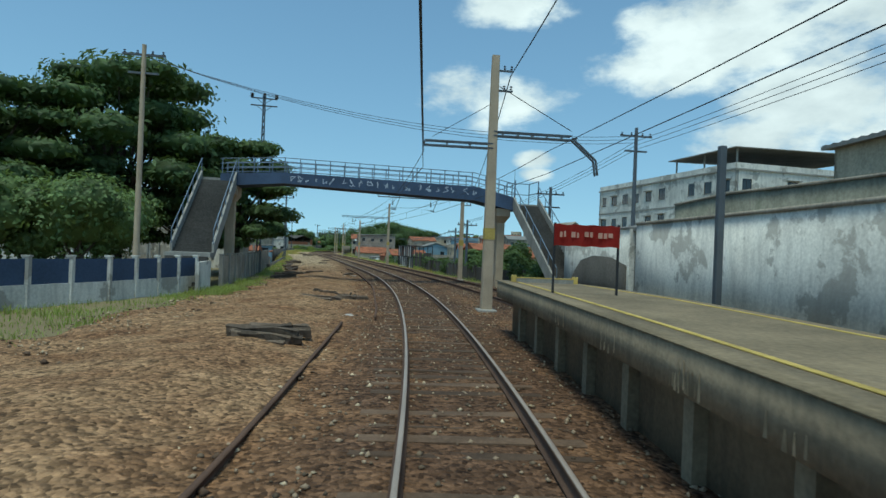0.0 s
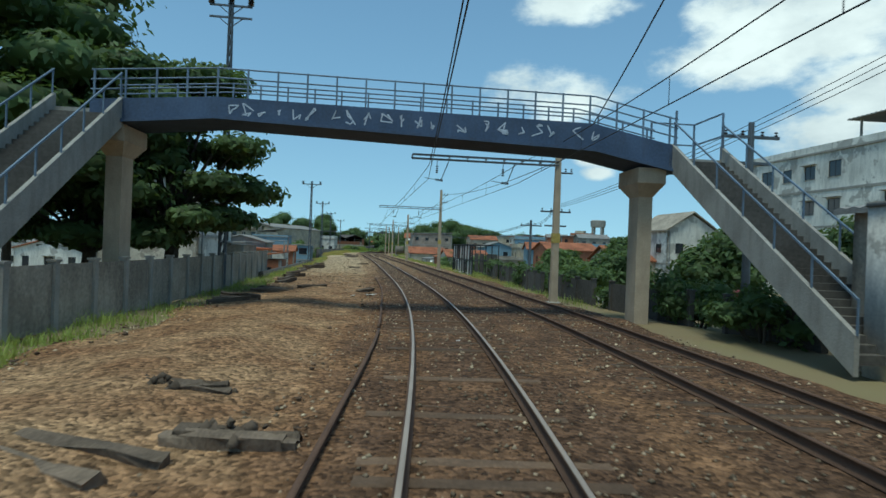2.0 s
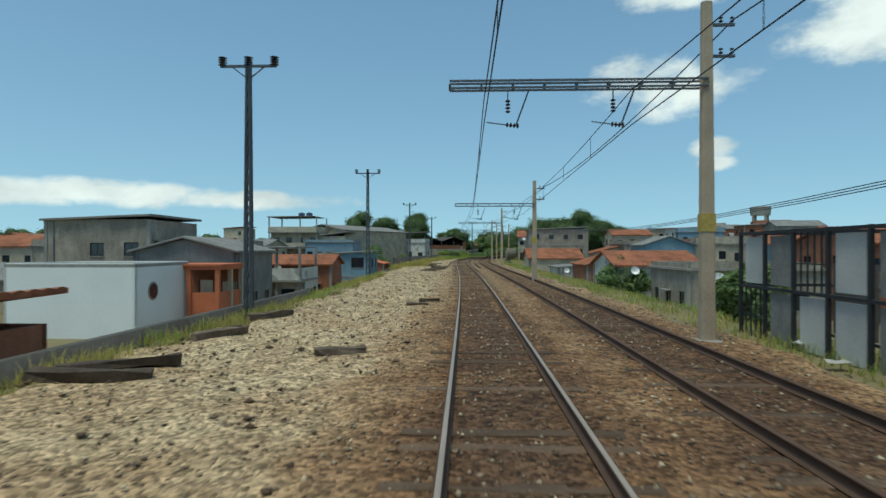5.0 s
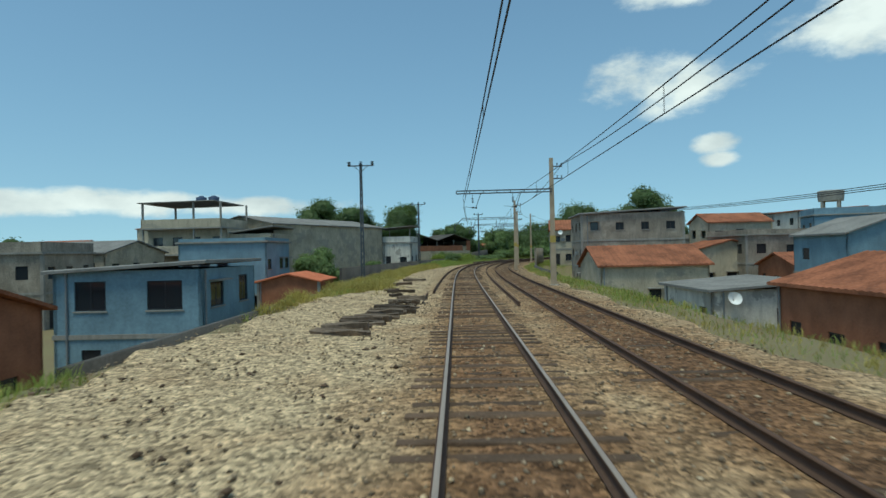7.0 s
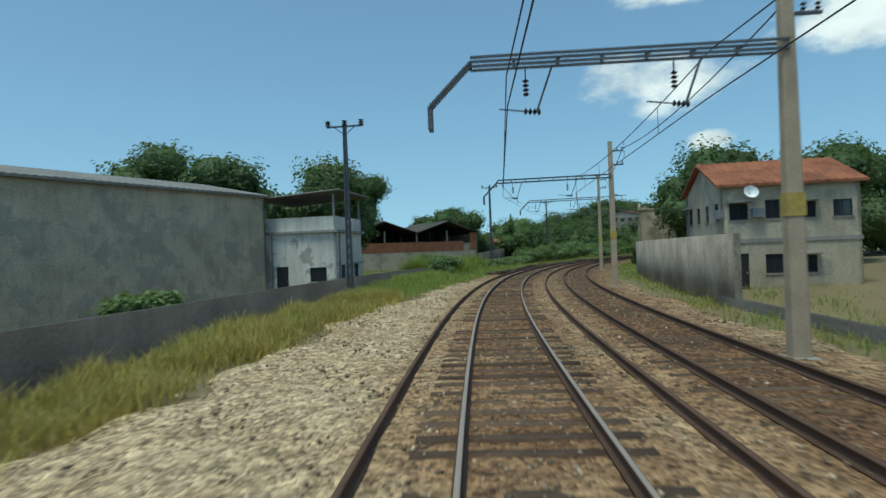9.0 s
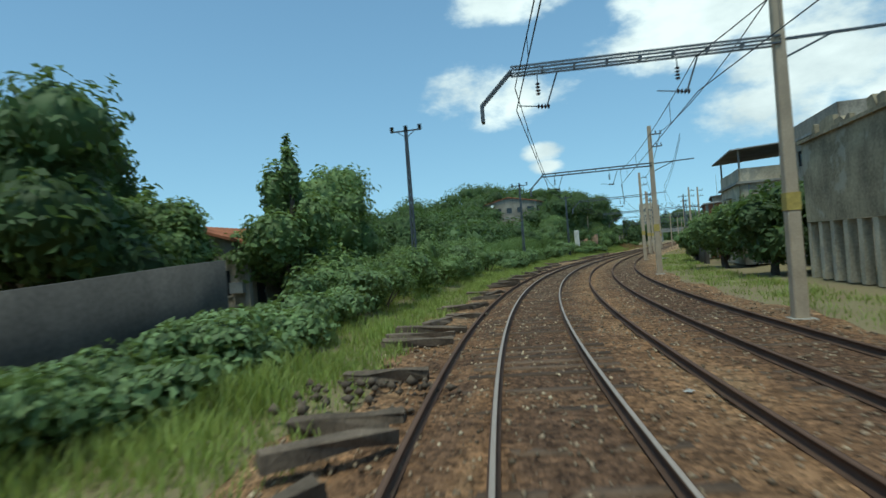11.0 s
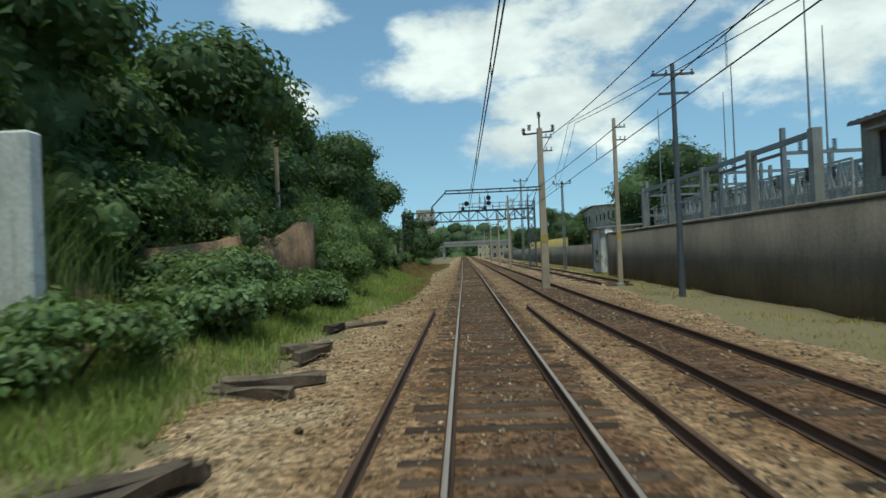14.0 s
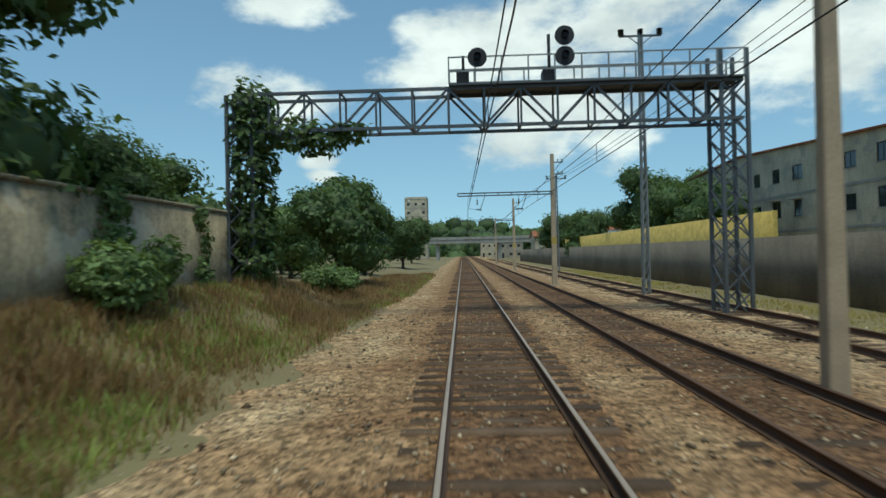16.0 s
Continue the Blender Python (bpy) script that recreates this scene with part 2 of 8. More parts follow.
def gravel_shader():
    """Crushed stone: pale on the old formation, rust-brown by the rails, with cloud shade painted in along the station.
    The sheet's own map holds metres: across and along.
    """
    m = bpy.data.materials.new("ballast")
    m.use_nodes = True
    nt = m.node_tree
    bsdf = nt.nodes["Principled BSDF"]
    bsdf.inputs["Roughness"].default_value = 0.95
    bsdf.inputs["Specular IOR Level"].default_value = 0.15
    uv = nt.nodes.new("ShaderNodeUVMap")
    uv.uv_map = "metres"
    vo = nt.nodes.new("ShaderNodeTexVoronoi")
    vo.inputs["Scale"].default_value = 15.0
    vo2 = nt.nodes.new("ShaderNodeTexVoronoi")
    vo2.inputs["Scale"].default_value = 6.5
    nz = nt.nodes.new("ShaderNodeTexNoise")
    nz.inputs["Scale"].default_value, nz.inputs["Detail"].default_value = 0.55, 6
    nf = nt.nodes.new("ShaderNodeTexNoise")
    nf.inputs["Scale"].default_value, nf.inputs["Detail"].default_value = 3.2, 5
    for n in (vo, vo2, nz, nf):
        nt.links.new(uv.outputs["UV"], n.inputs["Vector"])
    at_ = nt.nodes.new("ShaderNodeAttribute")
    at_.attribute_name = "rust_shade"
    ad = nt.nodes.new("ShaderNodeMath")
    ad.operation = 'MULTIPLY_ADD'
    ad.inputs[1].default_value = 0.9
    sub = nt.nodes.new("ShaderNodeMath")
    sub.operation = 'SUBTRACT'
    sub.inputs[1].default_value = 0.5
    nt.links.new(nz.outputs["Fac"], sub.inputs[0])
    nt.links.new(sub.outputs[0], ad.inputs[0])
    nt.links.new(at_.outputs["Fac"], ad.inputs[2])
    ramp = nt.nodes.new("ShaderNodeValToRGB")
    r = ramp.color_ramp
    r.elements[0].position, r.elements[0].color = 0.0, (0.56, 0.42, 0.25, 1)
    r.elements[1].position, r.elements[1].color = 1.0, (0.125, 0.070, 0.040, 1)
    e = r.elements.new(0.4)
    e.color = (0.37, 0.235, 0.125, 1)
    e = r.elements.new(0.72)
    e.color = (0.23, 0.125, 0.062, 1)
    nt.links.new(ad.outputs[0], ramp.inputs["Fac"])
    bw = nt.nodes.new("ShaderNodeMapRange")
    bw.inputs["To Min"].default_value, bw.inputs["To Max"].default_value = 0.36, 1.5
    sep = nt.nodes.new("ShaderNodeSeparateColor")
    nt.links.new(vo.outputs["Color"], sep.inputs[0])
    nt.links.new(sep.outputs[0], bw.inputs["Value"])
    bw2 = nt.nodes.new("ShaderNodeMapRange")
    bw2.inputs["From Min"].default_value, bw2.inputs["From Max"].default_value = 0.3, 0.7
    bw2.inputs["To Min"].default_value, bw2.inputs["To Max"].default_value = 0.6, 1.3
    nt.links.new(nf.outputs["Fac"], bw2.inputs["Value"])
    mu = nt.nodes.new("ShaderNodeMath")
    mu.operation = 'MULTIPLY'
    nt.links.new(bw.outputs[0], mu.inputs[0])
    nt.links.new(bw2.outputs[0], mu.inputs[1])
    hs = nt.nodes.new("ShaderNodeHueSaturation")
    nt.links.new(mu.outputs[0], hs.inputs["Value"])
    nt.links.new(ramp.outputs["Color"], hs.inputs["Color"])
    nt.links.new(hs.outputs["Color"], bsdf.inputs["Base Color"])
    bp = nt.nodes.new("ShaderNodeBump")
    bp.inputs["Strength"].default_value, bp.inputs["Distance"].default_value = 0.9, 0.05
    nt.links.new(vo.outputs["Distance"], bp.inputs["Height"])
    bp.invert = True
    bp2 = nt.nodes.new("ShaderNodeBump")
    bp2.inputs["Strength"].default_value, bp2.inputs["Distance"].default_value = 0.6, 0.08
    bp2.invert = True
    nt.links.new(vo2.outputs["Distance"], bp2.inputs["Height"])
    nt.links.new(bp.outputs[0], bp2.inputs["Normal"])
    nt.links.new(bp2.outputs[0], bsdf.inputs["Normal"])
    return m


def glass_shader():
    m = bpy.data.materials.new("window_glass")
    m.use_nodes = True
    b = m.node_tree.nodes["Principled BSDF"]
    b.inputs["Base Color"].default_value = (0.025, 0.03, 0.035, 1)
    b.inputs["Roughness"].default_value = 0.08
    b.inputs["Specular IOR Level"].default_value = 0.6
    return m


M_GRAVEL = gravel_shader()
M_SOIL = shader("grass_and_soil", (0.165, 0.145, 0.07), 0.95, 0.6, 14.0, 0.35, 1.0, dark=(0.20, 0.145, 0.08))
M_STONE = shader("loose_stone", (0.25, 0.185, 0.12), 0.95, 0.3, 20, 0.4, 0.2, island=0.6)
M_PALE = shader("pale_stone", (0.50, 0.39, 0.25), 0.95, 0.3, 20, 0.4, 0.2, island=0.5)
M_RAILHEAD = shader("worn_rail_head", (0.42, 0.33, 0.26), 0.5, 0.2, 40, 1.0, 0.05, metal=0.3)
M_RAIL = shader("rusty_rail", (0.12, 0.068, 0.043), 0.85, 0.35, 25, 1.0, 0.3)
M_SLEEPER = shader("oily_sleeper_timber", (0.125, 0.080, 0.050), 0.95, 0.45, 18, 2.0, 0.7, per_object=0.35)
M_SLEEPERS = shader("oily_sleeper_timbers", (0.125, 0.080, 0.050), 0.95, 0.45, 18, 2.0, 0.7, island=0.35)
M_OLDWOOD = shader("weathered_sleeper_timber", (0.135, 0.100, 0.070), 0.95, 0.5, 14, 2.5, 0.9, per_object=0.45)
M_CONC = shader("weathered_concrete", (0.33, 0.31, 0.27), 0.9, 0.3, 22, 0.9, 0.35, streak=0.45)
M_POLE = shader("mast_concrete", (0.46, 0.36, 0.25), 0.9, 0.25, 22, 1.2, 0.25, streak=0.25)
M_YELLOW = shader("yellow_band_paint", (0.50, 0.37, 0.10), 0.8, 0.35, 16, 3.0, 0.2)
M_PLAT = shader("platform_paving", (0.24, 0.185, 0.11), 0.92, 0.5, 14, 0.7, 0.4, streak=0.3)
M_PLATFACE = shader("platform_face_concrete", (0.27, 0.21, 0.135), 0.92, 0.45, 14, 0.6, 0.4, streak=0.5)
M_LINE = shader("worn_yellow_line", (0.55, 0.40, 0.11), 0.85, 0.4, 9, 2.0, 0.1)
M_STEEL = shader("blue_grey_steel", (0.12, 0.13, 0.14), 0.55, 0.3, 20, 1.0, 0.1, metal=0.3)
M_GALV = shader("galvanised_steel", (0.27, 0.28, 0.28), 0.6, 0.3, 20, 1.0, 0.1, metal=0.25)
M_WIRE = shader("dark_wire", (0.035, 0.037, 0.04), 0.6, 0.2, 10, 1.0, 0.0)
M_INSUL = shader("dark_insulator", (0.035, 0.022, 0.018), 0.25, 0.2, 10, 1.0, 0.0, spec=0.5)
M_BLUE = shader("faded_blue_paint", (0.068, 0.098, 0.16), 0.75, 0.35, 12, 0.8, 0.2, streak=0.35)
M_RAILING = shader("blue_railing_paint", (0.15, 0.20, 0.26), 0.6, 0.3, 12, 0.8, 0.1)
M_SCRIB = shader("pale_scrawl_paint", (0.50, 0.54, 0.60), 0.85, 0.4, 10, 2.0, 0.0)
M_WHITE = shader("stained_whitewash", (0.72, 0.69, 0.61), 0.9, 0.35, 12, 0.5, 0.2, streak=0.5, streak_col=(0.12, 0.11, 0.10), peel=0.7)
M_GREYW = shader("bare_grey_render", (0.37, 0.32, 0.25), 0.92, 0.55, 10, 0.5, 0.3, streak=0.5, peel=0.4, peel_col=(0.20, 0.17, 0.13))
# mouldy walls, and the painted-in shade inside the open shed
M_DARKW = shader("mouldy_and_shaded_wall", (0.105, 0.095, 0.082), 0.95, 0.5, 9, 0.35, 0.4, streak=0.5)
M_BRIGHT = shader("clean_white_paint", (0.80, 0.80, 0.76), 0.85, 0.08, 12, 0.5, 0.1)
M_YARDW = shader("brown_grey_yard_wall", (0.195, 0.165, 0.125), 0.95, 0.4, 9, 0.4, 0.35, streak=0.5)
M_TANW = shader("tan_mouldy_plaster", (0.37, 0.30, 0.19), 0.93, 0.6, 8, 0.6, 0.3, streak=0.5, peel=0.5, peel_col=(0.46, 0.41, 0.32))
M_RUINW = shader("ruined_brick_and_plaster", (0.34, 0.20, 0.11), 0.95, 0.7, 7, 0.7, 0.5, dark=(0.06, 0.05, 0.035), streak=0.5)
M_CREAM = shader("cream_render", (0.54, 0.46, 0.33), 0.9, 0.42, 10, 0.5, 0.2, streak=0.4, streak_col=(0.16, 0.13, 0.10), peel=0.5)
M_BRICK = shader("bare_hollow_brick", (0.34, 0.14, 0.075), 0.92, 0.35, 12, 1.2, 0.4, streak=0.25)
M_ORANGE = shader("orange_paint", (0.55, 0.17, 0.08), 0.85, 0.3, 12, 0.8, 0.2)
M_BLUEW = shader("light_blue_paint", (0.21, 0.32, 0.38), 0.85, 0.3, 10, 0.6, 0.2, streak=0.25)
M_GREEN = shader("green_paint", (0.06, 0.26, 0.16), 0.8, 0.3, 10, 0.6, 0.2)
M_TILE = shader("clay_roof_tile", (0.32, 0.12, 0.06), 0.9, 0.6, 7, 0.8, 0.4)
M_FIBRE = shader("fibre_cement_sheet", (0.24, 0.23, 0.21), 0.92, 0.35, 10, 0.6, 0.3, streak=0.3)
M_RED = shader("red_banner_cloth", (0.42, 0.035, 0.025), 0.8, 0.2, 10, 1.0, 0.1)
M_INK = shader("pale_banner_ink", (0.55, 0.30, 0.22), 0.8, 0.2, 10, 1.0, 0.0)
M_TRUNK = shader("bark", (0.10, 0.08, 0.06), 0.95, 0.4, 10, 2.0, 0.8)
M_LEAF = leaf_shader("dark_leaves", (0.088, 0.132, 0.048), (0.17, 0.25, 0.05))
M_LEAF2 = leaf_shader("mid_leaves", (0.155, 0.22, 0.08), (0.26, 0.36, 0.08))
M_LEAF3 = leaf_shader("broad_pale_leaves", (0.19, 0.265, 0.11), (0.25, 0.33, 0.08))
M_GRASS = leaf_shader("grass_blades", (0.27, 0.33, 0.085), (0.36, 0.43, 0.09), 0.42)
M_DRY = leaf_shader("dry_grass_blades", (0.43, 0.36, 0.10), (0.48, 0.40, 0.11), 0.42)
M_RUSTGRASS = leaf_shader("reddish_dry_grass", (0.29, 0.185, 0.085), (0.34, 0.22, 0.09), 0.42)
M_GLASS = glass_shader()
M_BLACK = shader("blackened_metal", (0.03, 0.03, 0.032), 0.6, 0.3, 12, 1.0, 0.1)
M_PAPER = shader("crumpled_paper", (0.70, 0.68, 0.64), 0.9, 0.15, 10, 2.0, 0.1)
M_ASPHALT = shader("asphalt", (0.055, 0.055, 0.056), 0.95, 0.3, 30, 0.5, 0.3)
M_CARPAINT = shader("white_car_paint", (0.70, 0.70, 0.70), 0.3, 0.05, 10, 1.0, 0.0, spec=0.5)
M_CARRED = shader("dark_red_car_paint", (0.15, 0.03, 0.03), 0.35, 0.05, 10, 1.0, 0.0, spec=0.5)
M_RUBBER = shader("tyre_rubber", (0.02, 0.02, 0.02), 0.9, 0.2, 20, 1.0, 0.1)
M_MOSSW = shader("mossy_grey_wall", (0.235, 0.23, 0.175), 0.95, 0.5, 9, 0.5, 0.4, streak=0.5, peel=0.4, peel_col=(0.12, 0.13, 0.085))
M_PALESTEEL = shader("pale_painted_steel", (0.52, 0.51, 0.47), 0.6, 0.25, 20, 1.0, 0.1)
M_BLUEPANEL = shader("dark_blue_gate_panel", (0.055, 0.085, 0.15), 0.7, 0.3, 12, 0.8, 0.1)


# ---- builders ----
def thing(name, m, label="", category="", group="", kind=""):
    ob = new(name)
    ob.matrix_world = m
    ob.empty_display_size = 0.3
    return tagged(ob, label, category, group, kind)


def part(name, bm, material, parent=None, label="", smooth=False):
    """Links a bmesh as one mesh object under a thing or a part."""
    me = bpy.data.meshes.new(name)
    bm.to_mesh(me)
    bm.free()
    return linked(name, me, material, parent, label, smooth)


def linked(name, me, material, parent=None, label="", smooth=False):
    me.materials.append(material)
    if smooth:
        me.polygons.foreach_set("use_smooth", [True] * len(me.polygons))
    ob = new(name, me)
    if parent is not None:
        ob.parent = parent
    if label:
        ob["label"] = label
    return ob


def raw(name, verts, faces, material, parent=None, label="", smooth=False):
    me = bpy.data.meshes.new(name)
    verts = np.asarray(verts, np.float32)
    faces = np.asarray(faces, np.int32)
    k = faces.shape[1]
    me.vertices.add(len(verts))
    me.vertices.foreach_set("co", verts.ravel())
    me.loops.add(faces.size)
    me.loops.foreach_set("vertex_index", faces.ravel())
    me.polygons.add(len(faces))
    me.polygons.foreach_set("loop_start", np.arange(0, faces.size, k, dtype=np.int32))
    me.update(calc_edges=True)
    me.validate()
    return linked(name, me, material, parent, label, smooth)


def box(bm, lo, hi, m=None):
    """An upright box from corner to corner."""
    x0, y0, z0 = lo
    x1, y1, z1 = hi
    vs = [Vector(p) for p in ((x0, y0, z0), (x1, y0, z0), (x1, y1, z0), (x0, y1, z0), (x0, y0, z1), (x1, y0, z1), (x1, y1, z1), (x0, y1, z1))]
    if m is not None:
        vs = [m @ v for v in vs]
    v = [bm.verts.new(p) for p in vs]
    for f in ((3, 2, 1, 0), (4, 5, 6, 7), (0, 1, 5, 4), (1, 2, 6, 5), (2, 3, 7, 6), (3, 0, 4, 7)):
        bm.faces.new([v[i] for i in f])
    return bm


def beam(bm, a, b, w, d=None, up=(0, 0, 1)):
    """A square bar from a to b, w wide and d deep."""
    a, b = Vector(a), Vector(b)
    d = d or w
    ax = (b - a).normalized()
    side = ax.cross(Vector(up))
    if side.length < 1e-3:
        side = ax.cross(Vector((0, 1, 0)))
    side.normalize()
    top = side.cross(ax)
    v = []
    for p in (a, b):
        for i, j in ((-1, -1), (1, -1), (1, 1), (-1, 1)):
            v.append(bm.verts.new(p + side * (i * w / 2) + top * (j * d / 2)))
    for f in ((3, 2, 1, 0), (4, 5, 6, 7), (0, 1, 5, 4), (1, 2, 6, 5), (2, 3, 7, 6), (3, 0, 4, 7)):
        bm.faces.new([v[i] for i in f])
    return bm


def tube(bm, pts, radii, n=8, cap=True):
    """A round bar through the points, with a radius at each."""
    pts = [Vector(p) for p in pts]
    if isinstance(radii, (int, float)):
        radii = [radii] * len(pts)
    rings = []
    for i, p in enumerate(pts):
        ax = (pts[min(i + 1, len(pts) - 1)] - pts[max(i - 1, 0)]).normalized()
        side = ax.cross(Vector((0.13, 0.9, 0.41))).normalized()
        top = side.cross(ax)
        rings.append([bm.verts.new(p + (side * math.cos(2 * math.pi * k / n) + top * math.sin(2 * math.pi * k / n)) * radii[i]) for k in range(n)])
    for r0, r1 in zip(rings, rings[1:]):
        for k in range(n):
            bm.faces.new((r0[k], r0[(k + 1) % n], r1[(k + 1) % n], r1[k]))
    if cap:
        bm.faces.new(list(reversed(rings[0])))
        bm.faces.new(rings[-1])
    return bm


def sweep(name, profile, s0, s1, step, material, lat=None, parent=None, label="", closed=True, smooth=False, z=None):
    """A bar with the given outline (across, up) laid along the track. lat and z may be functions of the distance."""
    ss = np.arange(s0, s1 + step * 0.5, step)
    k = len(profile)
    lat = lat if lat is not None else (lambda s: np.zeros_like(s))
    dz = z if z is not None else (lambda s: np.zeros_like(s))
    vs = np.zeros((len(ss), k, 3))
    for j, (u, w) in enumerate(profile):
        x, y = xy(ss, lat(ss) + u)
        vs[:, j] = np.stack([x, y, w + dz(ss)], 1)
    fs = []
    for i in range(len(ss) - 1):
        for j in range(k if closed else k - 1):
            a, b = i * k + j, i * k + (j + 1) % k
            fs.append((a, a + k, b + k, b))
    ob = raw(name, vs.reshape(-1, 3), fs, material, parent, label, smooth)
    if closed:
        bm = bmesh.new()
        bm.from_mesh(ob.data)
        bm.verts.ensure_lookup_table()
        n = len(bm.verts)
        bm.faces.new([bm.verts[j] for j in range(k)])
        bm.faces.new([bm.verts[n - 1 - j] for j in range(k)])
        bmesh.ops.recalc_face_normals(bm, faces=bm.faces[:])
        bm.to_mesh(ob.data)
        bm.free()
    return ob


# ---- ground ----
def build_ground():
    ss = np.concatenate([[-400, -200, -100, -60], np.arange(-30, 560, 2.0), np.arange(560, 900, 20), [1000, 1300, 1800, 2600]])
    ls = np.array([-1800, -900, -400, -200, -120, -80, -60, -45, -35, -28, -22, -18, -15, -13, -12, -11, -10, -9.3, -8.6, -7.5, -6, -3, 0, 3, 6, 7.5, 8.4,
                   9.2, 10, 11, 12, 13, 15, 18, 24, 32, 45, 60, 80, 110, 150])
    S2, L2 = np.meshgrid(ss, ls, indexing="ij")
    x, y = xy(S2.ravel(), L2.ravel())
    z = ground_z(S2.ravel(), L2.ravel()) - 0.06
    vs = np.stack([x, y, z], 1)
    n = len(ls)
    fs = [(i * n + j, i * n + j + 1, (i + 1) * n + j + 1, (i + 1) * n + j) for i in range(len(ss) - 1) for j in range(n - 1)]
    # the plain goes on to the horizon a little lower on the inner side of the bend
    k = len(vs)
    vs = np.concatenate([vs, [(-60, -400, -4.2), (4000, -400, -4.2), (4000, 4000, -4.2), (-60, 4000, -4.2)]])
    fs.append((k, k + 1, k + 2, k + 3))
    g = raw("ground", vs, fs, M_SOIL, smooth=True)
    tagged(g, "grassy brown soil on both sides of the railway", "ground", kind="structure")


LEFT_EDGE = lane([(-30, -8), (10, -9.5), (20, -10), (30, -8.6), (45, -8.2), (75, -8.4), (95, -7.6), (120, -8.0), (140, -8.6), (148, -8.0), (155, -5.2), (165, -6.0), (185, -6.2),
                  (205, -5.2), (225, -4.0), (250, -3.6), (270, -3.8), (300, -4.4), (312, -4.9), (318, -6.8), (324, -6.2), (331, -4.8), (345, -5.0), (366, -5.2), (376, -3.9), (395, -4.2), (412, -5.0), (425, -4.8), (440, -4.0), (900, -4)])
RIGHT_EDGE = lane([(-30, 11), (20, 7.2), (45, 7.0), (80, 6.8), (120, 6.6), (160, 6.8), (240, 7.6), (310, 7.4), (350, 7.0), (378, 8.0), (400, 10.8), (900, 11)])


def build_ballast():
    ss = np.arange(-30, 900, 0.5)
    us = np.linspace(0, 1, 49)
    lo, hi = LEFT_EDGE(ss), RIGHT_EDGE(ss)
    wob = 0.35 * np.sin(ss * 0.9) + 0.3 * np.sin(ss * 0.37 + 1) + 0.2 * np.sin(ss * 2.3)
    lo, hi = lo + wob, hi + 0.3 * np.sin(ss * 0.6 + 2)
    L2 = lo[:, None] + (hi - lo)[:, None] * us[None, :]
    S2 = np.repeat(ss[:, None], len(us), 1)
    x, y = xy(S2.ravel(), L2.ravel())
    sec = SECOND(S2)
    near = np.minimum(np.abs(L2), np.abs(L2 - sec))
    z = -0.20 - 0.05 * np.clip((near - 1.3) / 1.2, 0, 1)
    z += 0.018 * np.sin(S2 * 5.3 + L2 * 2.0) * np.sin(S2 * 1.1 - L2 * 3.1) * (near < 1.3)
    z += 0.03 * np.sin(S2 * 1.7 + L2 * 2.1) * np.clip((near - 1.4), 0, 1) + 0.02 * np.sin(S2 * 3.1 - L2 * 3.7) * np.clip(near - 1.2, 0, 1)
    z += 0.22 * np.exp(-((L2 + 5.2) / 1.6) ** 2) * (S2 < 60) * np.clip((60 - S2) / 20, 0, 1)
    z = np.where((us < 0.001)[None, :] | (us > 0.999)[None, :], -0.45, z)
    vs = np.stack([x, y, z.ravel()], 1)
    n = len(us)
    i, j = np.meshgrid(np.arange(len(ss) - 1), np.arange(n - 1), indexing="ij")
    a = (i * n + j).ravel()
    fs = np.stack([a, a + 1, a + n + 1, a + n], 1)
    ob = raw("ballast_bed", vs, fs, M_GRAVEL, smooth=True)
    tagged(ob, "tan and rust-brown crushed stone ballast bed", "ballast", kind="structure")
    me = ob.data
    uv = me.uv_layers.new(name="metres")
    li = np.zeros(len(me.loops), np.int32)
    me.loops.foreach_get("vertex_index", li)
    uv.data.foreach_set("uv", np.stack([L2.ravel()[li], S2.ravel()[li]], 1).astype(np.float32).ravel())
    dist = np.minimum(np.abs(np.abs(L2) - 0.3), np.abs(L2 - sec))
    rust_shade = 0.17 + (0.46 + 0.16 * np.clip((95 - S2) / 20, 0, 1)) * np.exp(-(np.minimum(np.abs(L2), np.abs(L2 - sec)) / 1.7) ** 2)
    clean = np.clip((S2 - 285) / 20, 0, 1) + np.exp(-((S2 - 160) / 34) ** 4)      # fresher stone between the rails
    rust_shade += 0.24 * (1 - 0.8 * clean) * np.exp(-(np.abs(L2) / 0.8) ** 4) + 0.15 * np.exp(-(np.abs(L2 - sec) / 0.8) ** 4)
    rust_shade += 0.12 * (L2 > 1) - 0.10 * (L2 < -2.5)
    # station end browned further before metre 78, standing for a cloud's shade
    rust_shade += 0.52 * np.clip((78 - S2) / 16, 0, 1) - 0.10 * np.exp(-((S2 - 145) / 35) ** 2) + 0.06 * np.exp(-((S2 - 260) / 40) ** 2) + 0.24 * np.clip((S2 - 215) / 20, 0, 1) * np.clip((352 - S2) / 12, 0, 1) * (L2 < -1.2) - 0.08 * (S2 > 380)
    rust_shade -= 0.20 * np.clip((S2 - 300) / 60, 0, 1) * (L2 > 1.4)
    rust_shade += 0.16 * np.clip((104 - S2) / 14, 0, 1) * (S2 > 74) * (1 - 0.6 * (L2 < -2.5)) + 0.14 * np.clip((S2 - 212) / 16, 0, 1) * np.clip((335 - S2) / 20, 0, 1)
    rust_shade += 0.10 * np.clip((S2 - 215) / 20, 0, 1) + 0.20 * np.clip((S2 - 340) / 25, 0, 1)
    at_ = me.attributes.new("rust_shade", 'FLOAT', 'POINT')
    at_.data.foreach_set("value", np.clip(rust_shade, 0, 1).astype(np.float32).ravel())


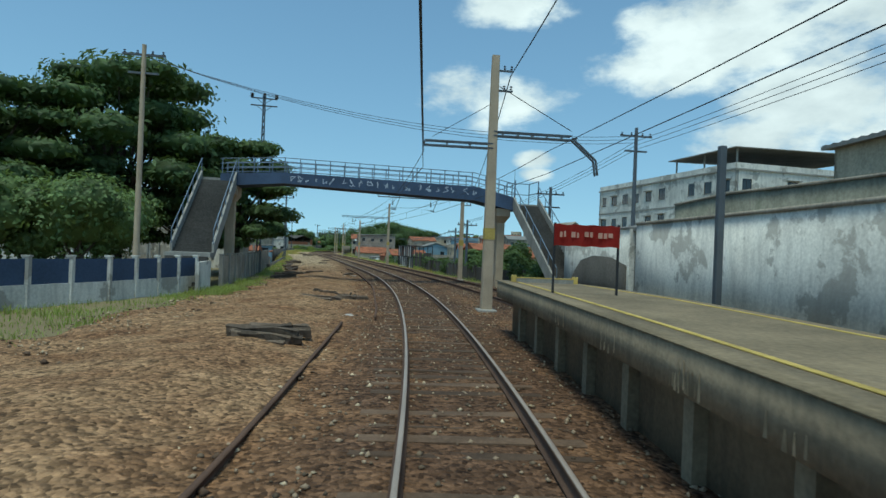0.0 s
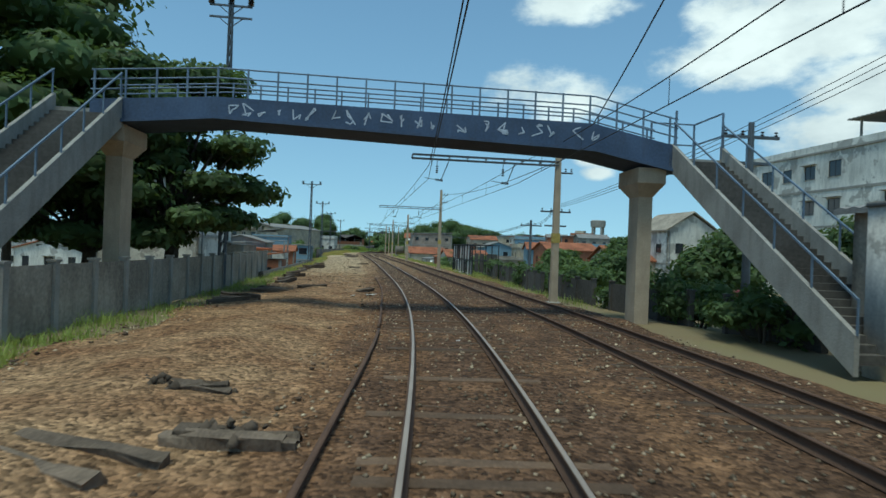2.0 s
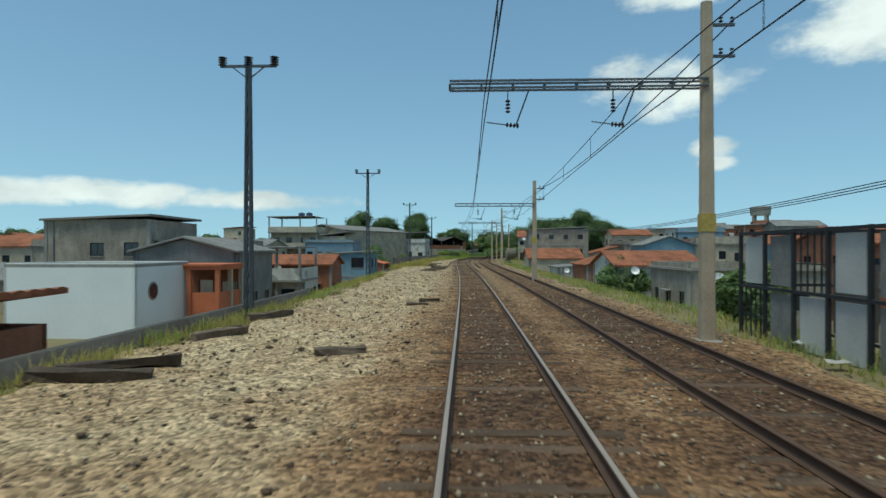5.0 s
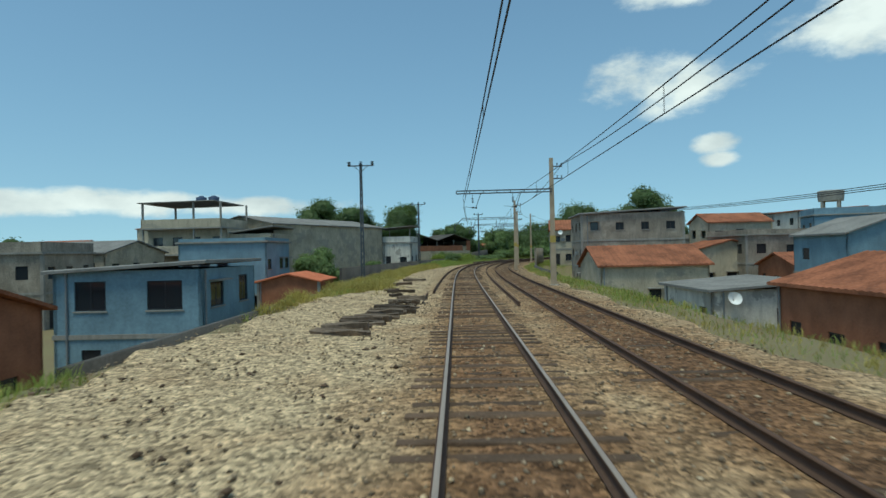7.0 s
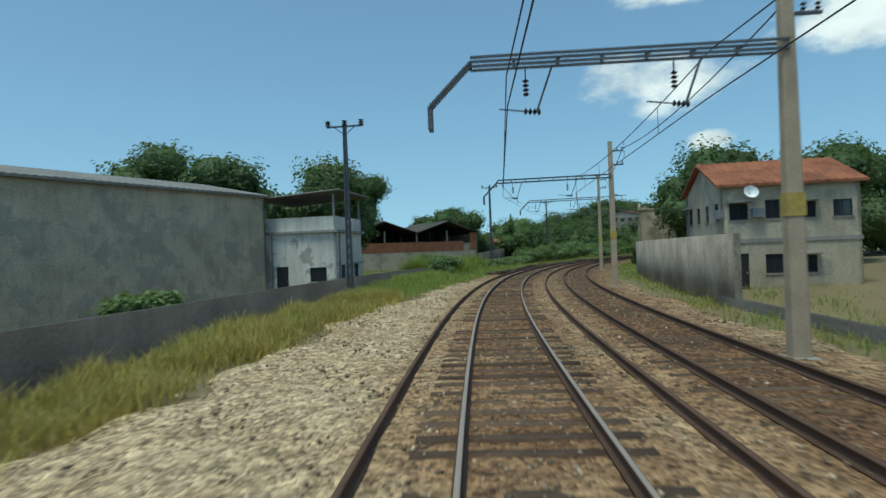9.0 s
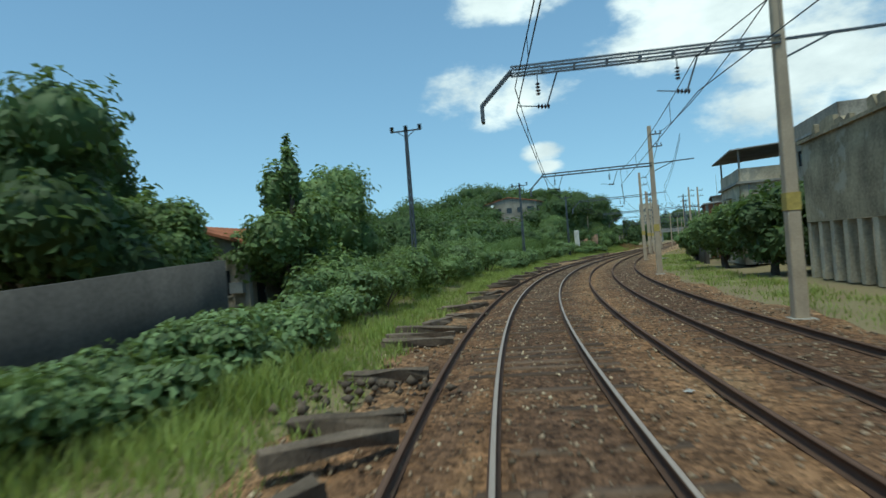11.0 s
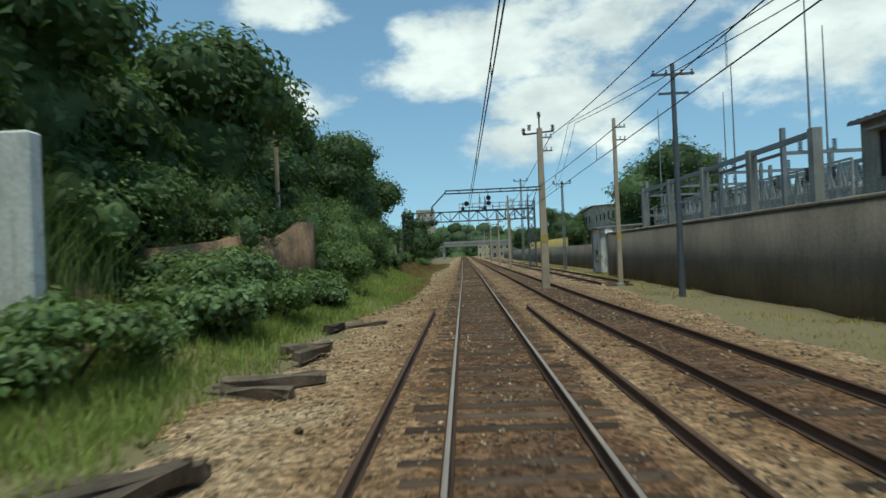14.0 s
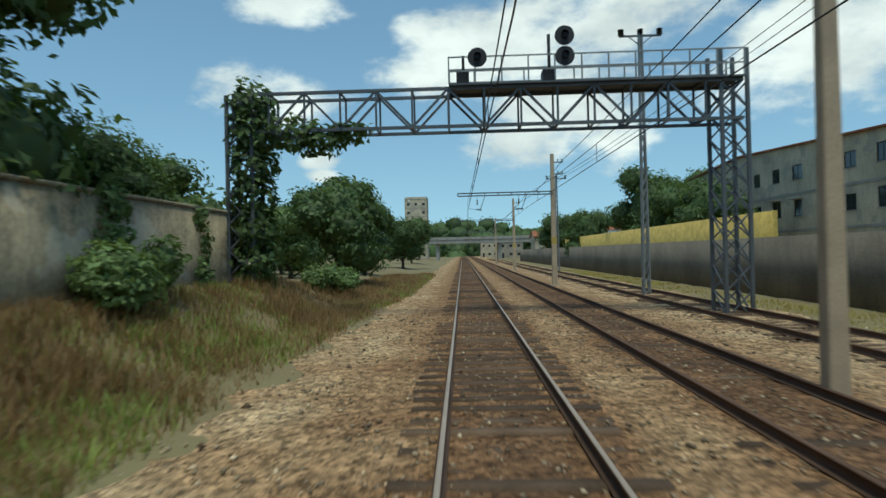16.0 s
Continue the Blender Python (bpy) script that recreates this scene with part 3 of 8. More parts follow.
def scatter(name, s, lat, z, size, material, label, category, seed, flat=0.7):
    """Many small stones in one mesh: eight-sided lumps at the given places."""
    rng = np.random.default_rng(seed)
    n = len(s)
    x, y = xy(s, lat)
    base = np.array([(1, 0, 0), (0, 1, 0), (-1, 0, 0), (0, -1, 0), (0, 0, 1), (0, 0, -1)], float)
    tri = np.array([(0, 1, 4), (1, 2, 4), (2, 3, 4), (3, 0, 4), (1, 0, 5), (2, 1, 5), (3, 2, 5), (0, 3, 5)])
    v = base[None] * rng.uniform(0.55, 1.25, (n, 6, 1)) * size[:, None, None]
    v[:, :, 2] *= flat
    a = rng.uniform(0, 6.28, n)
    c, d = np.cos(a)[:, None], np.sin(a)[:, None]
    vx = v[:, :, 0] * c - v[:, :, 1] * d + x[:, None]
    vy = v[:, :, 0] * d + v[:, :, 1] * c + y[:, None]
    vz = v[:, :, 2] + rng.uniform(-0.3, 0.3, (n, 6)) * size[:, None] + np.asarray(z)[:, None]
    vs = np.stack([vx, vy, vz], 2).reshape(-1, 3)
    fs = (tri[None] + 6 * np.arange(n)[:, None, None]).reshape(-1, 3)
    return tagged(raw(name, vs, fs, material), label, category, kind="stuff")


def build_stones():
    rng = np.random.default_rng(5)
    n = 90000
    s = rng.uniform(2, 430, n)
    lo, hi = LEFT_EDGE(s) - 0.2, RIGHT_EDGE(s) - 0.3
    lat = lo + (hi - lo) * rng.uniform(0, 1, n)
    keep = (np.abs(np.abs(lat) - 0.835) > 0.1)
    s, lat = s[keep], lat[keep]
    near = np.minimum(np.abs(lat), np.abs(lat - SECOND(s)))
    z = -0.19 - 0.05 * np.clip((near - 1.3) / 1.2, 0, 1)
    size = rng.uniform(0.018, 0.055, len(s))
    k = rng.uniform(0, 1, len(s)) < np.clip(0.15 - lat * 0.05, 0.1, 0.4)
    scatter("ballast_stones", s[~k], lat[~k], z[~k], size[~k], M_STONE, "loose rust-brown ballast stones on the track bed", "stones", 6)
    scatter("pale_stones", s[k], lat[k], z[k], size[k], M_PALE, "loose pale crushed stones on the formation", "stones", 7)


# ---- tracks ----
RAIL = [(-0.07, -0.17), (0.07, -0.17), (0.07, -0.155), (0.012, -0.135), (0.012, -0.04), (0.036, -0.028), (0.036, -0.004), (-0.036, -0.004), (-0.036, -0.028), (-0.012, -0.04), (-0.012, -0.135), (-0.07, -0.155)]


def rail(parent, offset, s0, s1, worn=True, drop=0.0, lat=None, step=1.0):
    prof = [(u, w + drop) for u, w in RAIL]
    line = lat if lat is not None else (lambda s: np.zeros_like(s))
    r = sweep("rail", prof, s0, s1, step, M_RAIL, lat=lambda s: line(s) + offset, parent=parent)
    if worn:
        sweep("rail_head", [(-0.031, -0.004 + drop), (0.031, -0.004 + drop), (0.026, 0.002 + drop), (-0.026, 0.002 + drop)], s0, s1, step, M_RAILHEAD,
              lat=lambda s: line(s) + offset, parent=r, label="polished steel running surface")
    return r


def sleeper_mesh(name, length=2.75, w=0.24, h=0.17, seed=0, rough=0.012):
    rng = random.Random(seed)
    bm = bmesh.new()
    cuts = [-length / 2, -length * 0.22, length * 0.2, length / 2]
    rings = []
    for x in cuts:
        j = lambda: rng.uniform(-rough, rough)
        rings.append([bm.verts.new((x + j(), a * w / 2 + j(), b * h / 2 + j())) for a, b in ((-1, -1), (1, -1), (1, 0.8), (0.8, 1), (-0.8, 1), (-1, 0.8))])
    for r0, r1 in zip(rings, rings[1:]):
        for k in range(6):
            bm.faces.new((r0[k], r0[(k + 1) % 6], r1[(k + 1) % 6], r1[k]))
    bm.faces.new(list(reversed(rings[0])))
    bm.faces.new(rings[-1])
    bmesh.ops.recalc_face_normals(bm, faces=bm.faces[:])
    me = bpy.data.meshes.new(name)
    bm.to_mesh(me)
    bm.free()
    return me


def joined_boxes(name, ss, lats, turns, size, z, material, parent, label=""):
    base = np.array([(-1, -1, -1), (1, -1, -1), (1, 1, -1), (-1, 1, -1), (-1, -1, 1), (1, -1, 1), (1, 1, 1), (-1, 1, 1)], float) * 0.5 * np.array(size)
    quad = np.array([(3, 2, 1, 0), (4, 5, 6, 7), (0, 1, 5, 4), (1, 2, 6, 5), (2, 3, 7, 6), (3, 0, 4, 7)])
    x, y = xy(ss, lats)
    a = np.interp(ss, _S, _H) + turns
    c, d = np.cos(a)[:, None], np.sin(a)[:, None]
    vx = base[:, 0] * c - base[:, 1] * d + x[:, None]
    vy = base[:, 0] * d + base[:, 1] * c + y[:, None]
    vz = base[:, 2][None] + np.asarray(z)[:, None]
    vs = np.stack([vx, vy, vz], 2).reshape(-1, 3)
    fs = (quad[None] + 8 * np.arange(len(ss))[:, None, None]).reshape(-1, 4)
    ob = raw(name, vs, fs, material, parent, label)
    ob["kind"] = "stuff"
    return ob


def build_tracks():
    rng = np.random.default_rng(3)
    main = thing("track_1", Matrix(), "single railway track of worn steel rails on dark sleepers", "railway track", kind="structure")
    for o in (-0.835, 0.835):
        rail(main, o, -30, 880)
    second = thing("track_2", Matrix(), "second railway track with rusty brown rails beside the first", "railway track", kind="structure")
    for o in (-0.835, 0.835):
        rail(second, o, -30, 880, worn=False, drop=-0.02, lat=SECOND)
    third = thing("track_3", Matrix(), "rusty siding track half sunk in gravel", "railway track", kind="structure")
    for o in (-0.835, 0.835):
        rail(third, o, 382, 600, worn=False, drop=-0.06, lat=lambda s: 8.6 + 0 * s)
    # single rails that lie unused beside and between the tracks
    for lat0, s0, s1, nm in ((-1.95, 148.5, 369.0, "left"), (2.2, 140.0, 369.5, "right")):
        sp = thing("spare_rail", Matrix(), "unused rusty rail lying along the ballast", "rail")
        w = lane([(140, 1.95), (200, 2.2), (255, 2.45), (305, 2.25), (369, 1.85)]) if lat0 > 0 else (lambda s: -1.95 + 0.15 * np.clip((s - 150) / 200, 0, 1) + 0 * s)
        rail(sp, 0.0, s0, s1, worn=False, drop=-0.05, lat=w)
    for s0, s1, lat0 in ((4.0, 18.2, -2.7), (19.0, 36.0, -1.75), (36.5, 62.0, -1.78), (60.0, 63.0, -1.85), (146.0, 148.4, -2.25)):
        sp = thing("spare_rail", Matrix(), "short length of rusty rail sunk in the gravel", "rail")
        rail(sp, 0.0, s0, s1, worn=False, drop=-0.10 if s0 > 5 else -0.14, lat=lambda s, q=lat0: q + 0.03 * np.sin(s * 0.4))
    # sleepers of the first track: those of the first stretch are pieces of their own
    pitch = 0.58
    ss = np.arange(2, 880, pitch)
    ss = ss + rng.uniform(-0.05, 0.05, len(ss))
    sink = -0.287 + rng.uniform(-0.022, 0.03, len(ss))
    sink += 0.008 * (((ss > 290) | ((ss > 126) & (ss < 194))))
    turn = rng.uniform(-0.02, 0.02, len(ss))
    shapes = [sleeper_mesh("sleeper", seed=k) for k in range(6)]
    for me in shapes:
        me.materials.append(M_SLEEPER)
    for i in range(290):
        ob = new("sleeper", shapes[i % 6])
        ob.matrix_world = spot(ss[i], rng.uniform(-0.06, 0.06), sink[i], math.degrees(turn[i]))
        ob.parent = main
    k = slice(290, None)
    joined_boxes("sleepers", ss[k], rng.uniform(-0.06, 0.06, len(ss[k])), turn[k], (2.75, 0.24, 0.17), sink[k], M_SLEEPERS, main, "dark timber sleepers in ballast")
    s2 = np.arange(-20, 880, 0.6)
    joined_boxes("sleepers", s2, SECOND(s2), rng.uniform(-0.02, 0.02, len(s2)), (2.7, 0.24, 0.16), -0.29 + rng.uniform(-0.02, 0.02, len(s2)), M_SLEEPERS, second, "dark timber sleepers in ballast")
    s3 = np.arange(383, 600, 0.62)
    joined_boxes("sleepers", s3, 8.6 + 0 * s3, rng.uniform(-0.02, 0.02, len(s3)), (2.6, 0.24, 0.14), -0.30 + rng.uniform(-0.02, 0.01, len(s3)), M_SLEEPERS, third, "dark timber sleepers in ballast")


def build_debris():
    """Splinters of old wood and dark clods strewn over the left of the formation."""
    rng = np.random.default_rng(15)
    n = 2600
    s = np.concatenate([rng.uniform(4, 130, 1900), rng.uniform(225, 430, 700)])
    lat = LEFT_EDGE(s) + (-1.7 - LEFT_EDGE(s)) * rng.uniform(0, 1, n) ** 1.3
    size = 0.02 + 0.09 * rng.uniform(0, 1, n) ** 3
    scatter("wood_debris", s, lat, -0.22 + 0 * s, size, M_SLEEPERS, "dark splinters of wood and clods on the gravel", "debris", 16, 0.45)


build_ground()
build_ballast()
build_debris()
build_tracks()
build_stones()


# ---- overhead line ----
def insulator(bm, p, axis=(0, 0, -1), n=3, r=0.07):
    p, ax = Vector(p), Vector(axis).normalized()
    for k in range(n):
        q = p + ax * (0.09 * k)
        tube(bm, [q, q + ax * 0.03, q + ax * 0.06], [r * 0.5, r, r * 0.45], 8)
    return bm


def mast(s, lat, top, arm_z=None, reach=None, style="plain", width=0.30, base=-0.3, band=True, right_arm=0.0, drops=(), lean=0.0, name_label=None):
    """A concrete mast. Its local x points right of the track; reach is the lateral place where its arm ends."""
    m = spot(s, lat, base)
    t = thing("catenary_mast", m, name_label or "square concrete railway mast with steel arm and insulators", "railway mast", "catenary masts along the track")
    H = top - base
    bm = bmesh.new()
    w0, w1 = width / 2, width / 2 * 0.66
    v = [bm.verts.new((a * w0, b * w0 * 0.9, -0.3)) for a, b in ((-1, -1), (1, -1), (1, 1), (-1, 1))]
    u = [bm.verts.new((a * w1 + lean, b * w1 * 0.9, H)) for a, b in ((-1, -1), (1, -1), (1, 1), (-1, 1))]
    for k in range(4):
        bm.faces.new((v[k], v[(k + 1) % 4], u[(k + 1) % 4], u[k]))
    bm.faces.new(u)
    bmesh.ops.bevel(bm, geom=[e for e in bm.edges if abs(e.verts[0].co.z - e.verts[1].co.z) > 1], offset=0.025, segments=1, affect='EDGES')
    part("shaft", bm, M_POLE, t)
    foot = bmesh.new()
    box(foot, (-width * 0.85, -width * 0.85, -0.3), (width * 0.85, width * 0.85, 0.10))
    bmesh.ops.bevel(foot, geom=foot.edges[:], offset=0.03, segments=1, affect='EDGES')
    part("footing", foot, M_CONC, t, "rough concrete footing")
    if band:
        b = bmesh.new()
        w = width / 2 * 0.93 + 0.004
        box(b, (-w, -w * 0.92, 2.85), (w, w * 0.92, 3.3))
        part("painted_band", b, M_YELLOW, t, "worn yellow painted band")
    if arm_z is not None:
        z = arm_z - base
        x1 = reach - lat
        bm = bmesh.new()
        if style in ("plain", "hook"):
            for dz in (-0.09, 0.09):
                beam(bm, (0.0, 0.14, z + dz), (x1, 0.14, z + dz), 0.05, 0.05)
                beam(bm, (0.0, -0.14, z + dz), (x1, -0.14, z + dz), 0.05, 0.05)
            n = max(3, int(abs(x1) / 0.8))
            for k in range(n + 1):
                q = x1 * k / n
                ties = bmesh.new()
                beam(ties, (q, 0.14, z - 0.09), (q, 0.14, z + 0.09), 0.06, 0.03)
                beam(ties, (q, -0.14, z), (q, 0.14, z), 0.04, 0.04)
                part("lacing", ties, M_STEEL, t)
            if style == "hook":
                dx = -0.85 if x1 < 0 else 0.85
                for dy in (-0.14, 0.14):
                    beam(bm, (x1, dy, z), (x1 + dx, dy, z - 0.85), 0.09, 0.05)
                    beam(bm, (x1 + dx, dy, z - 0.85), (x1 + dx, dy, z - 1.32), 0.09, 0.05)
                beam(bm, (x1 + dx, -0.14, z - 1.28), (x1 + dx, 0.14, z - 1.28), 0.07, 0.07)
        part("cross_arm", bm, M_STEEL, t)
        if right_arm:
            bm = bmesh.new()
            beam(bm, (0, 0.12, z + 0.05), (right_arm, 0.12, z + 0.12), 0.07, 0.07)
            beam(bm, (0, 0.12, z - 0.5), (right_arm * 0.5, 0.12, z + 0.06), 0.05, 0.05)
            part("outer_arm", bm, M_STEEL, t)
        for d in drops:
            hang = bmesh.new()
            x = d - lat
            beam(hang, (x, 0, z - 0.1), (x, 0, z - 0.42), 0.025)
            beam(hang, (x + 0.55, 0, z - 0.1), (x + 0.2, 0, z - 1.05), 0.04)
            beam(hang, (x + 0.2, 0, z - 1.05), (x - 0.55, 0, z - 0.95), 0.025)
            h = part("dropper", hang, M_STEEL, t)
            for q, ax in (((x, 0, z - 0.38), (0, 0, -1)), ((x + 0.28, 0, z - 1.05), (-1, 0, 0.1))):
                ins = bmesh.new()
                insulator(ins, q, ax, n=4, r=0.075)
                part("insulator", ins, M_INSUL, h, "dark brown ribbed insulator")
    for zz in (0.55, 1.35):
        bm = bmesh.new()
        beam(bm, (0, 0.1, H - zz), (0.75, 0.1, H - zz), 0.07, 0.07)
        br = part("bracket", bm, M_STEEL, t)
        for x in (0.68, 0.4):
            ins = bmesh.new()
            insulator(ins, (x, 0.1, H - zz + 0.06), (0, 0, 1), n=2, r=0.06)
            part("insulator", ins, M_INSUL, br, "dark brown ribbed insulator")
    return t


MASTS = [
    # along, lateral, top, arm height, arm end, style
    (47.2, 6.2, 7.2, 6.25, -0.65, "plain"), (83.6, 5.55, 8.4, 6.33, -1.0, "plain"), (111.5, 4.6, 7.1, 5.35, -1.15, "plain"),
    (154.6, 5.7, 8.1, 5.98, -0.56, "plain"), (185.4, 5.6, 7.9, 5.9, -0.6, "hook"), (209.0, 6.2, 8.2, 6.2, -0.4, "hook"), (234.0, 6.7, 9.2, 6.9, -0.2, "hook"),
    (259.2, 6.65, 9.6, 6.92, -0.2, "hook"), (283.8, 6.75, 9.4, 6.9, -0.3, "hook"), (312.5, 6.15, 9.4, 6.93, -0.5, "hook"),
    (348.6, 5.1, 8.9, 5.92, -0.95, "hook"), (381.0, 4.25, 9.4, 5.8, -1.55, "hook"), (447.0, 5.6, 8.6, 6.0, -0.8, "plain"),
    (480.0, 5.8, 8.6, 6.0, -0.8, "hook"), (520.0, 5.8, 8.6, 6.0, -0.8, "hook")]


def build_masts():
    for s, lat, top, az, reach, style in MASTS:
        sec = float(SECOND(s))
        right = 2.6 if 230 < s < 330 else 0.0
        t = mast(s, lat, top, az, reach, style, width=0.46 if s == 381.0 else 0.36, right_arm=right, drops=(0.5, sec - 0.6))
        if s == 381.0:
            H = top + 0.3
            bm = bmesh.new()
            beam(bm, (-1.0, 0, H - 0.35), (0.85, 0, H - 0.2), 0.09)
            beam(bm, (0, 0, H), (0, 0, H + 0.7), 0.08)
            arm = part("top_arm", bm, M_STEEL, t)
            for x, z in ((-0.95, H - 0.3), (-0.6, H - 0.1), (0.8, H - 0.15), (0.0, H + 0.65)):
                bm = bmesh.new()
                insulator(bm, (x, 0, z), (0, 0, 1), n=4, r=0.14)
                part("insulator", bm, M_INSUL, arm, "dark ribbed insulator")
    # the mast by the end of the platform carries arms to both sides
    t = mast(23.3, 2.6, 9.9, 6.3, -0.1, "plain", width=0.44, base=-0.25)
    bm = bmesh.new()
    z = 7.05
    for dy in (-0.14, 0.14):
        for dz in (-0.08, 0.08):
            beam(bm, (0, dy, z + dz), (3.2, dy, z + dz), 0.05)
        beam(bm, (3.2, dy, z), (4.2, dy, z - 0.85), 0.1, 0.06)
        beam(bm, (4.2, dy, z - 0.85), (4.3, dy, z - 1.45), 0.1, 0.06)
    for k in range(6):
        beam(bm, (0.4 + 0.6 * k, -0.14, z), (0.4 + 0.6 * k, 0.14, z), 0.05)
    part("hooked_arm", bm, M_STEEL, t)
    bm = bmesh.new()
    beam(bm, (0.1, 0, 9.0), (3.2, 0, 7.35), 0.025)
    beam(bm, (0, 0, 8.3), (-2.4, 0, 6.8), 0.02)
    part("stay_wire", bm, M_WIRE, t)
    # a bare mast further on
    mast(415.8, 4.9, 8.7, None, None, "none", width=0.32, band=False)
    mast(383.0, 9.2, 10.2, None, None, "none", width=0.30)
    # portal over both tracks: two pairs of masts and one long lattice beam
    for s, lat in ((338.6, 5.2), (340.6, 5.25), (339.5, 11.2), (340.8, 12.4)):
        mast(s, lat, 9.3, None, None, "none", width=0.34)
    t = thing("portal_beam", spot(340.5, 0, 6.5), "long steel lattice beam with insulators over the tracks", "portal beam")
    bm = bmesh.new()
    for dz in (-0.12, 0.12):
        for dy in (-0.2, 0.2):
            beam(bm, (-1.5, dy, dz), (12.6, dy, dz), 0.055)
    part("chord", bm, M_STEEL, t)
    for k in range(24):
        bm = bmesh.new()
        x = -1.4 + k * 0.58
        for dy in (-0.2, 0.2):
            beam(bm, (x, dy, -0.12), (x + 0.58, dy, 0.12), 0.03)
        part("lacing", bm, M_STEEL, t)
    for k in range(9):
        bm = bmesh.new()
        insulator(bm, (4.0 + k * 0.95, 0, 0.18), (0, 0, 1), n=4, r=0.09)
        part("insulator", bm, M_INSUL, t)


def t_pole(s, lat, top, base=-0.6, double=False, w=0.26, wings=1.05, label=None):
    t = thing("telegraph_pole", spot(s, lat, base), label or "slim steel pole with a cross arm and three insulators", "utility pole", "line poles beside the track")
    H = top - base
    bm = bmesh.new()
    for a, b in ((-1, -1), (1, -1), (1, 1), (-1, 1)):
        beam(bm, (a * w / 2, b * w / 2, -0.3), (a * w * 0.22, b * w * 0.22, H), 0.07)
    n = int(H / 0.55)
    for k in range(n):
        f0, f1 = 1 - 0.56 * k / n, 1 - 0.56 * (k + 1) / n
        z0, z1 = H * k / n, H * (k + 1) / n
        for b in (-1, 1):
            beam(bm, (-w / 2 * f0, b * w / 2 * f0, z0), (w / 2 * f1, b * w / 2 * f1, z1), 0.04)
        for a in (-1, 1):
            beam(bm, (a * w / 2 * f0, -w / 2 * f0, z0), (a * w / 2 * f1, w / 2 * f1, z1), 0.04)
    part("lattice_shaft", bm, M_STEEL if lat < 0 else M_GALV, t)
    bm = bmesh.new()
    for zz in ((0.15, 0.75) if double else (0.12,)):
        beam(bm, (-wings, 0, H - zz), (wings, 0, H - zz), 0.09)
        beam(bm, (0, 0, H - zz - 0.5), (wings * 0.6, 0, H - zz), 0.04)
        beam(bm, (0, 0, H - zz - 0.5), (-wings * 0.6, 0, H - zz), 0.04)
    arm = part("cross_arm", bm, M_STEEL, t)
    for x in (-wings + 0.08, 0.0, wings - 0.08):
        bm = bmesh.new()
        insulator(bm, (x, 0, H - 0.1), (0, 0, 1), n=4, r=0.17)
        part("insulator", bm, M_INSUL, arm, "dark ribbed insulator")
    return t


def build_poles():
    t_pole(51.6, -9.9, 14.2, double=True, w=0.3)
    for s, lat, top in ((89.9, -8.6, 9.0), (119.3, -8.7, 8.8), (164.4, -8.5, 9.5), (206.0, -8.8, 9.6), (250.6, -8.2, 10.6), (280.8, -8.8, 10.6), (318.8, -8.9, 10.3), (344.2, -8.0, 10.2)):
        t_pole(s, lat, top, base=-0.8 if s < 200 else -0.4)
    for s, lat, top in ((415.4, 11.3, 9.9), (437.2, 8.7, 13.0), (470.0, 9.5, 9.8)):
        t_pole(s, lat, top, base=-0.4, w=0.30)
    # street poles with cross arms on the house side
    for s, lat, top, base in ((31.1, -13.4, 11.6, -0.3), (33.6, 13.6, 9.9, -0.3), (56.8, 9.3, 5.2, -1.0), (39.5, 10.6, 6.8, -0.5), (73.0, 12.5, 5.0, -1.5), (373.5, 9.6, 10.6, -0.3), (376.0, -10.2, 9.9, 0.0), (181.0, 21.0, 6.4, -3.0)):
        t = thing("street_pole", spot(s, lat, base), "weathered concrete street pole with wooden cross arms", "utility pole", "street poles")
        H = top - base
        bm = bmesh.new()
        tube(bm, [(0, 0, -0.3), (0, 0, H)], [0.16, 0.10], 10)
        part("shaft", bm, M_POLE if lat < 0 else M_STEEL, t)
        bm = bmesh.new()
        beam(bm, (-1.0, 0, H - 0.5), (1.0, 0, H - 0.5), 0.10)
        beam(bm, (-0.7, 0, H - 1.4), (0.7, 0, H - 1.4), 0.10)
        arm = part("cross_arm", bm, M_STEEL, t)
        for x in (-0.9, -0.3, 0.4, 0.9):
            b = bmesh.new()
            insulator(b, (x, 0, H - 0.44), (0, 0, 1), n=2, r=0.07)
            part("insulator", b, M_INSUL, arm)


def wire(label, pts, r=0.012, sag=0.0):
    bm = bmesh.new()
    out = []
    for a, b in zip(pts, pts[1:]):
        a, b = Vector(a), Vector(b)
        n = 10
        for k in range(n):
            f = k / n
            p = a.lerp(b, f)
            p.z -= sag * 4 * f * (1 - f)
            out.append(p)
    out.append(Vector(pts[-1]))
    tube(bm, out, r, 5, cap=False)
    ob = part("overhead_wire", bm, M_WIRE)
    tagged(ob, label, "wire", "overhead wires")
    return ob


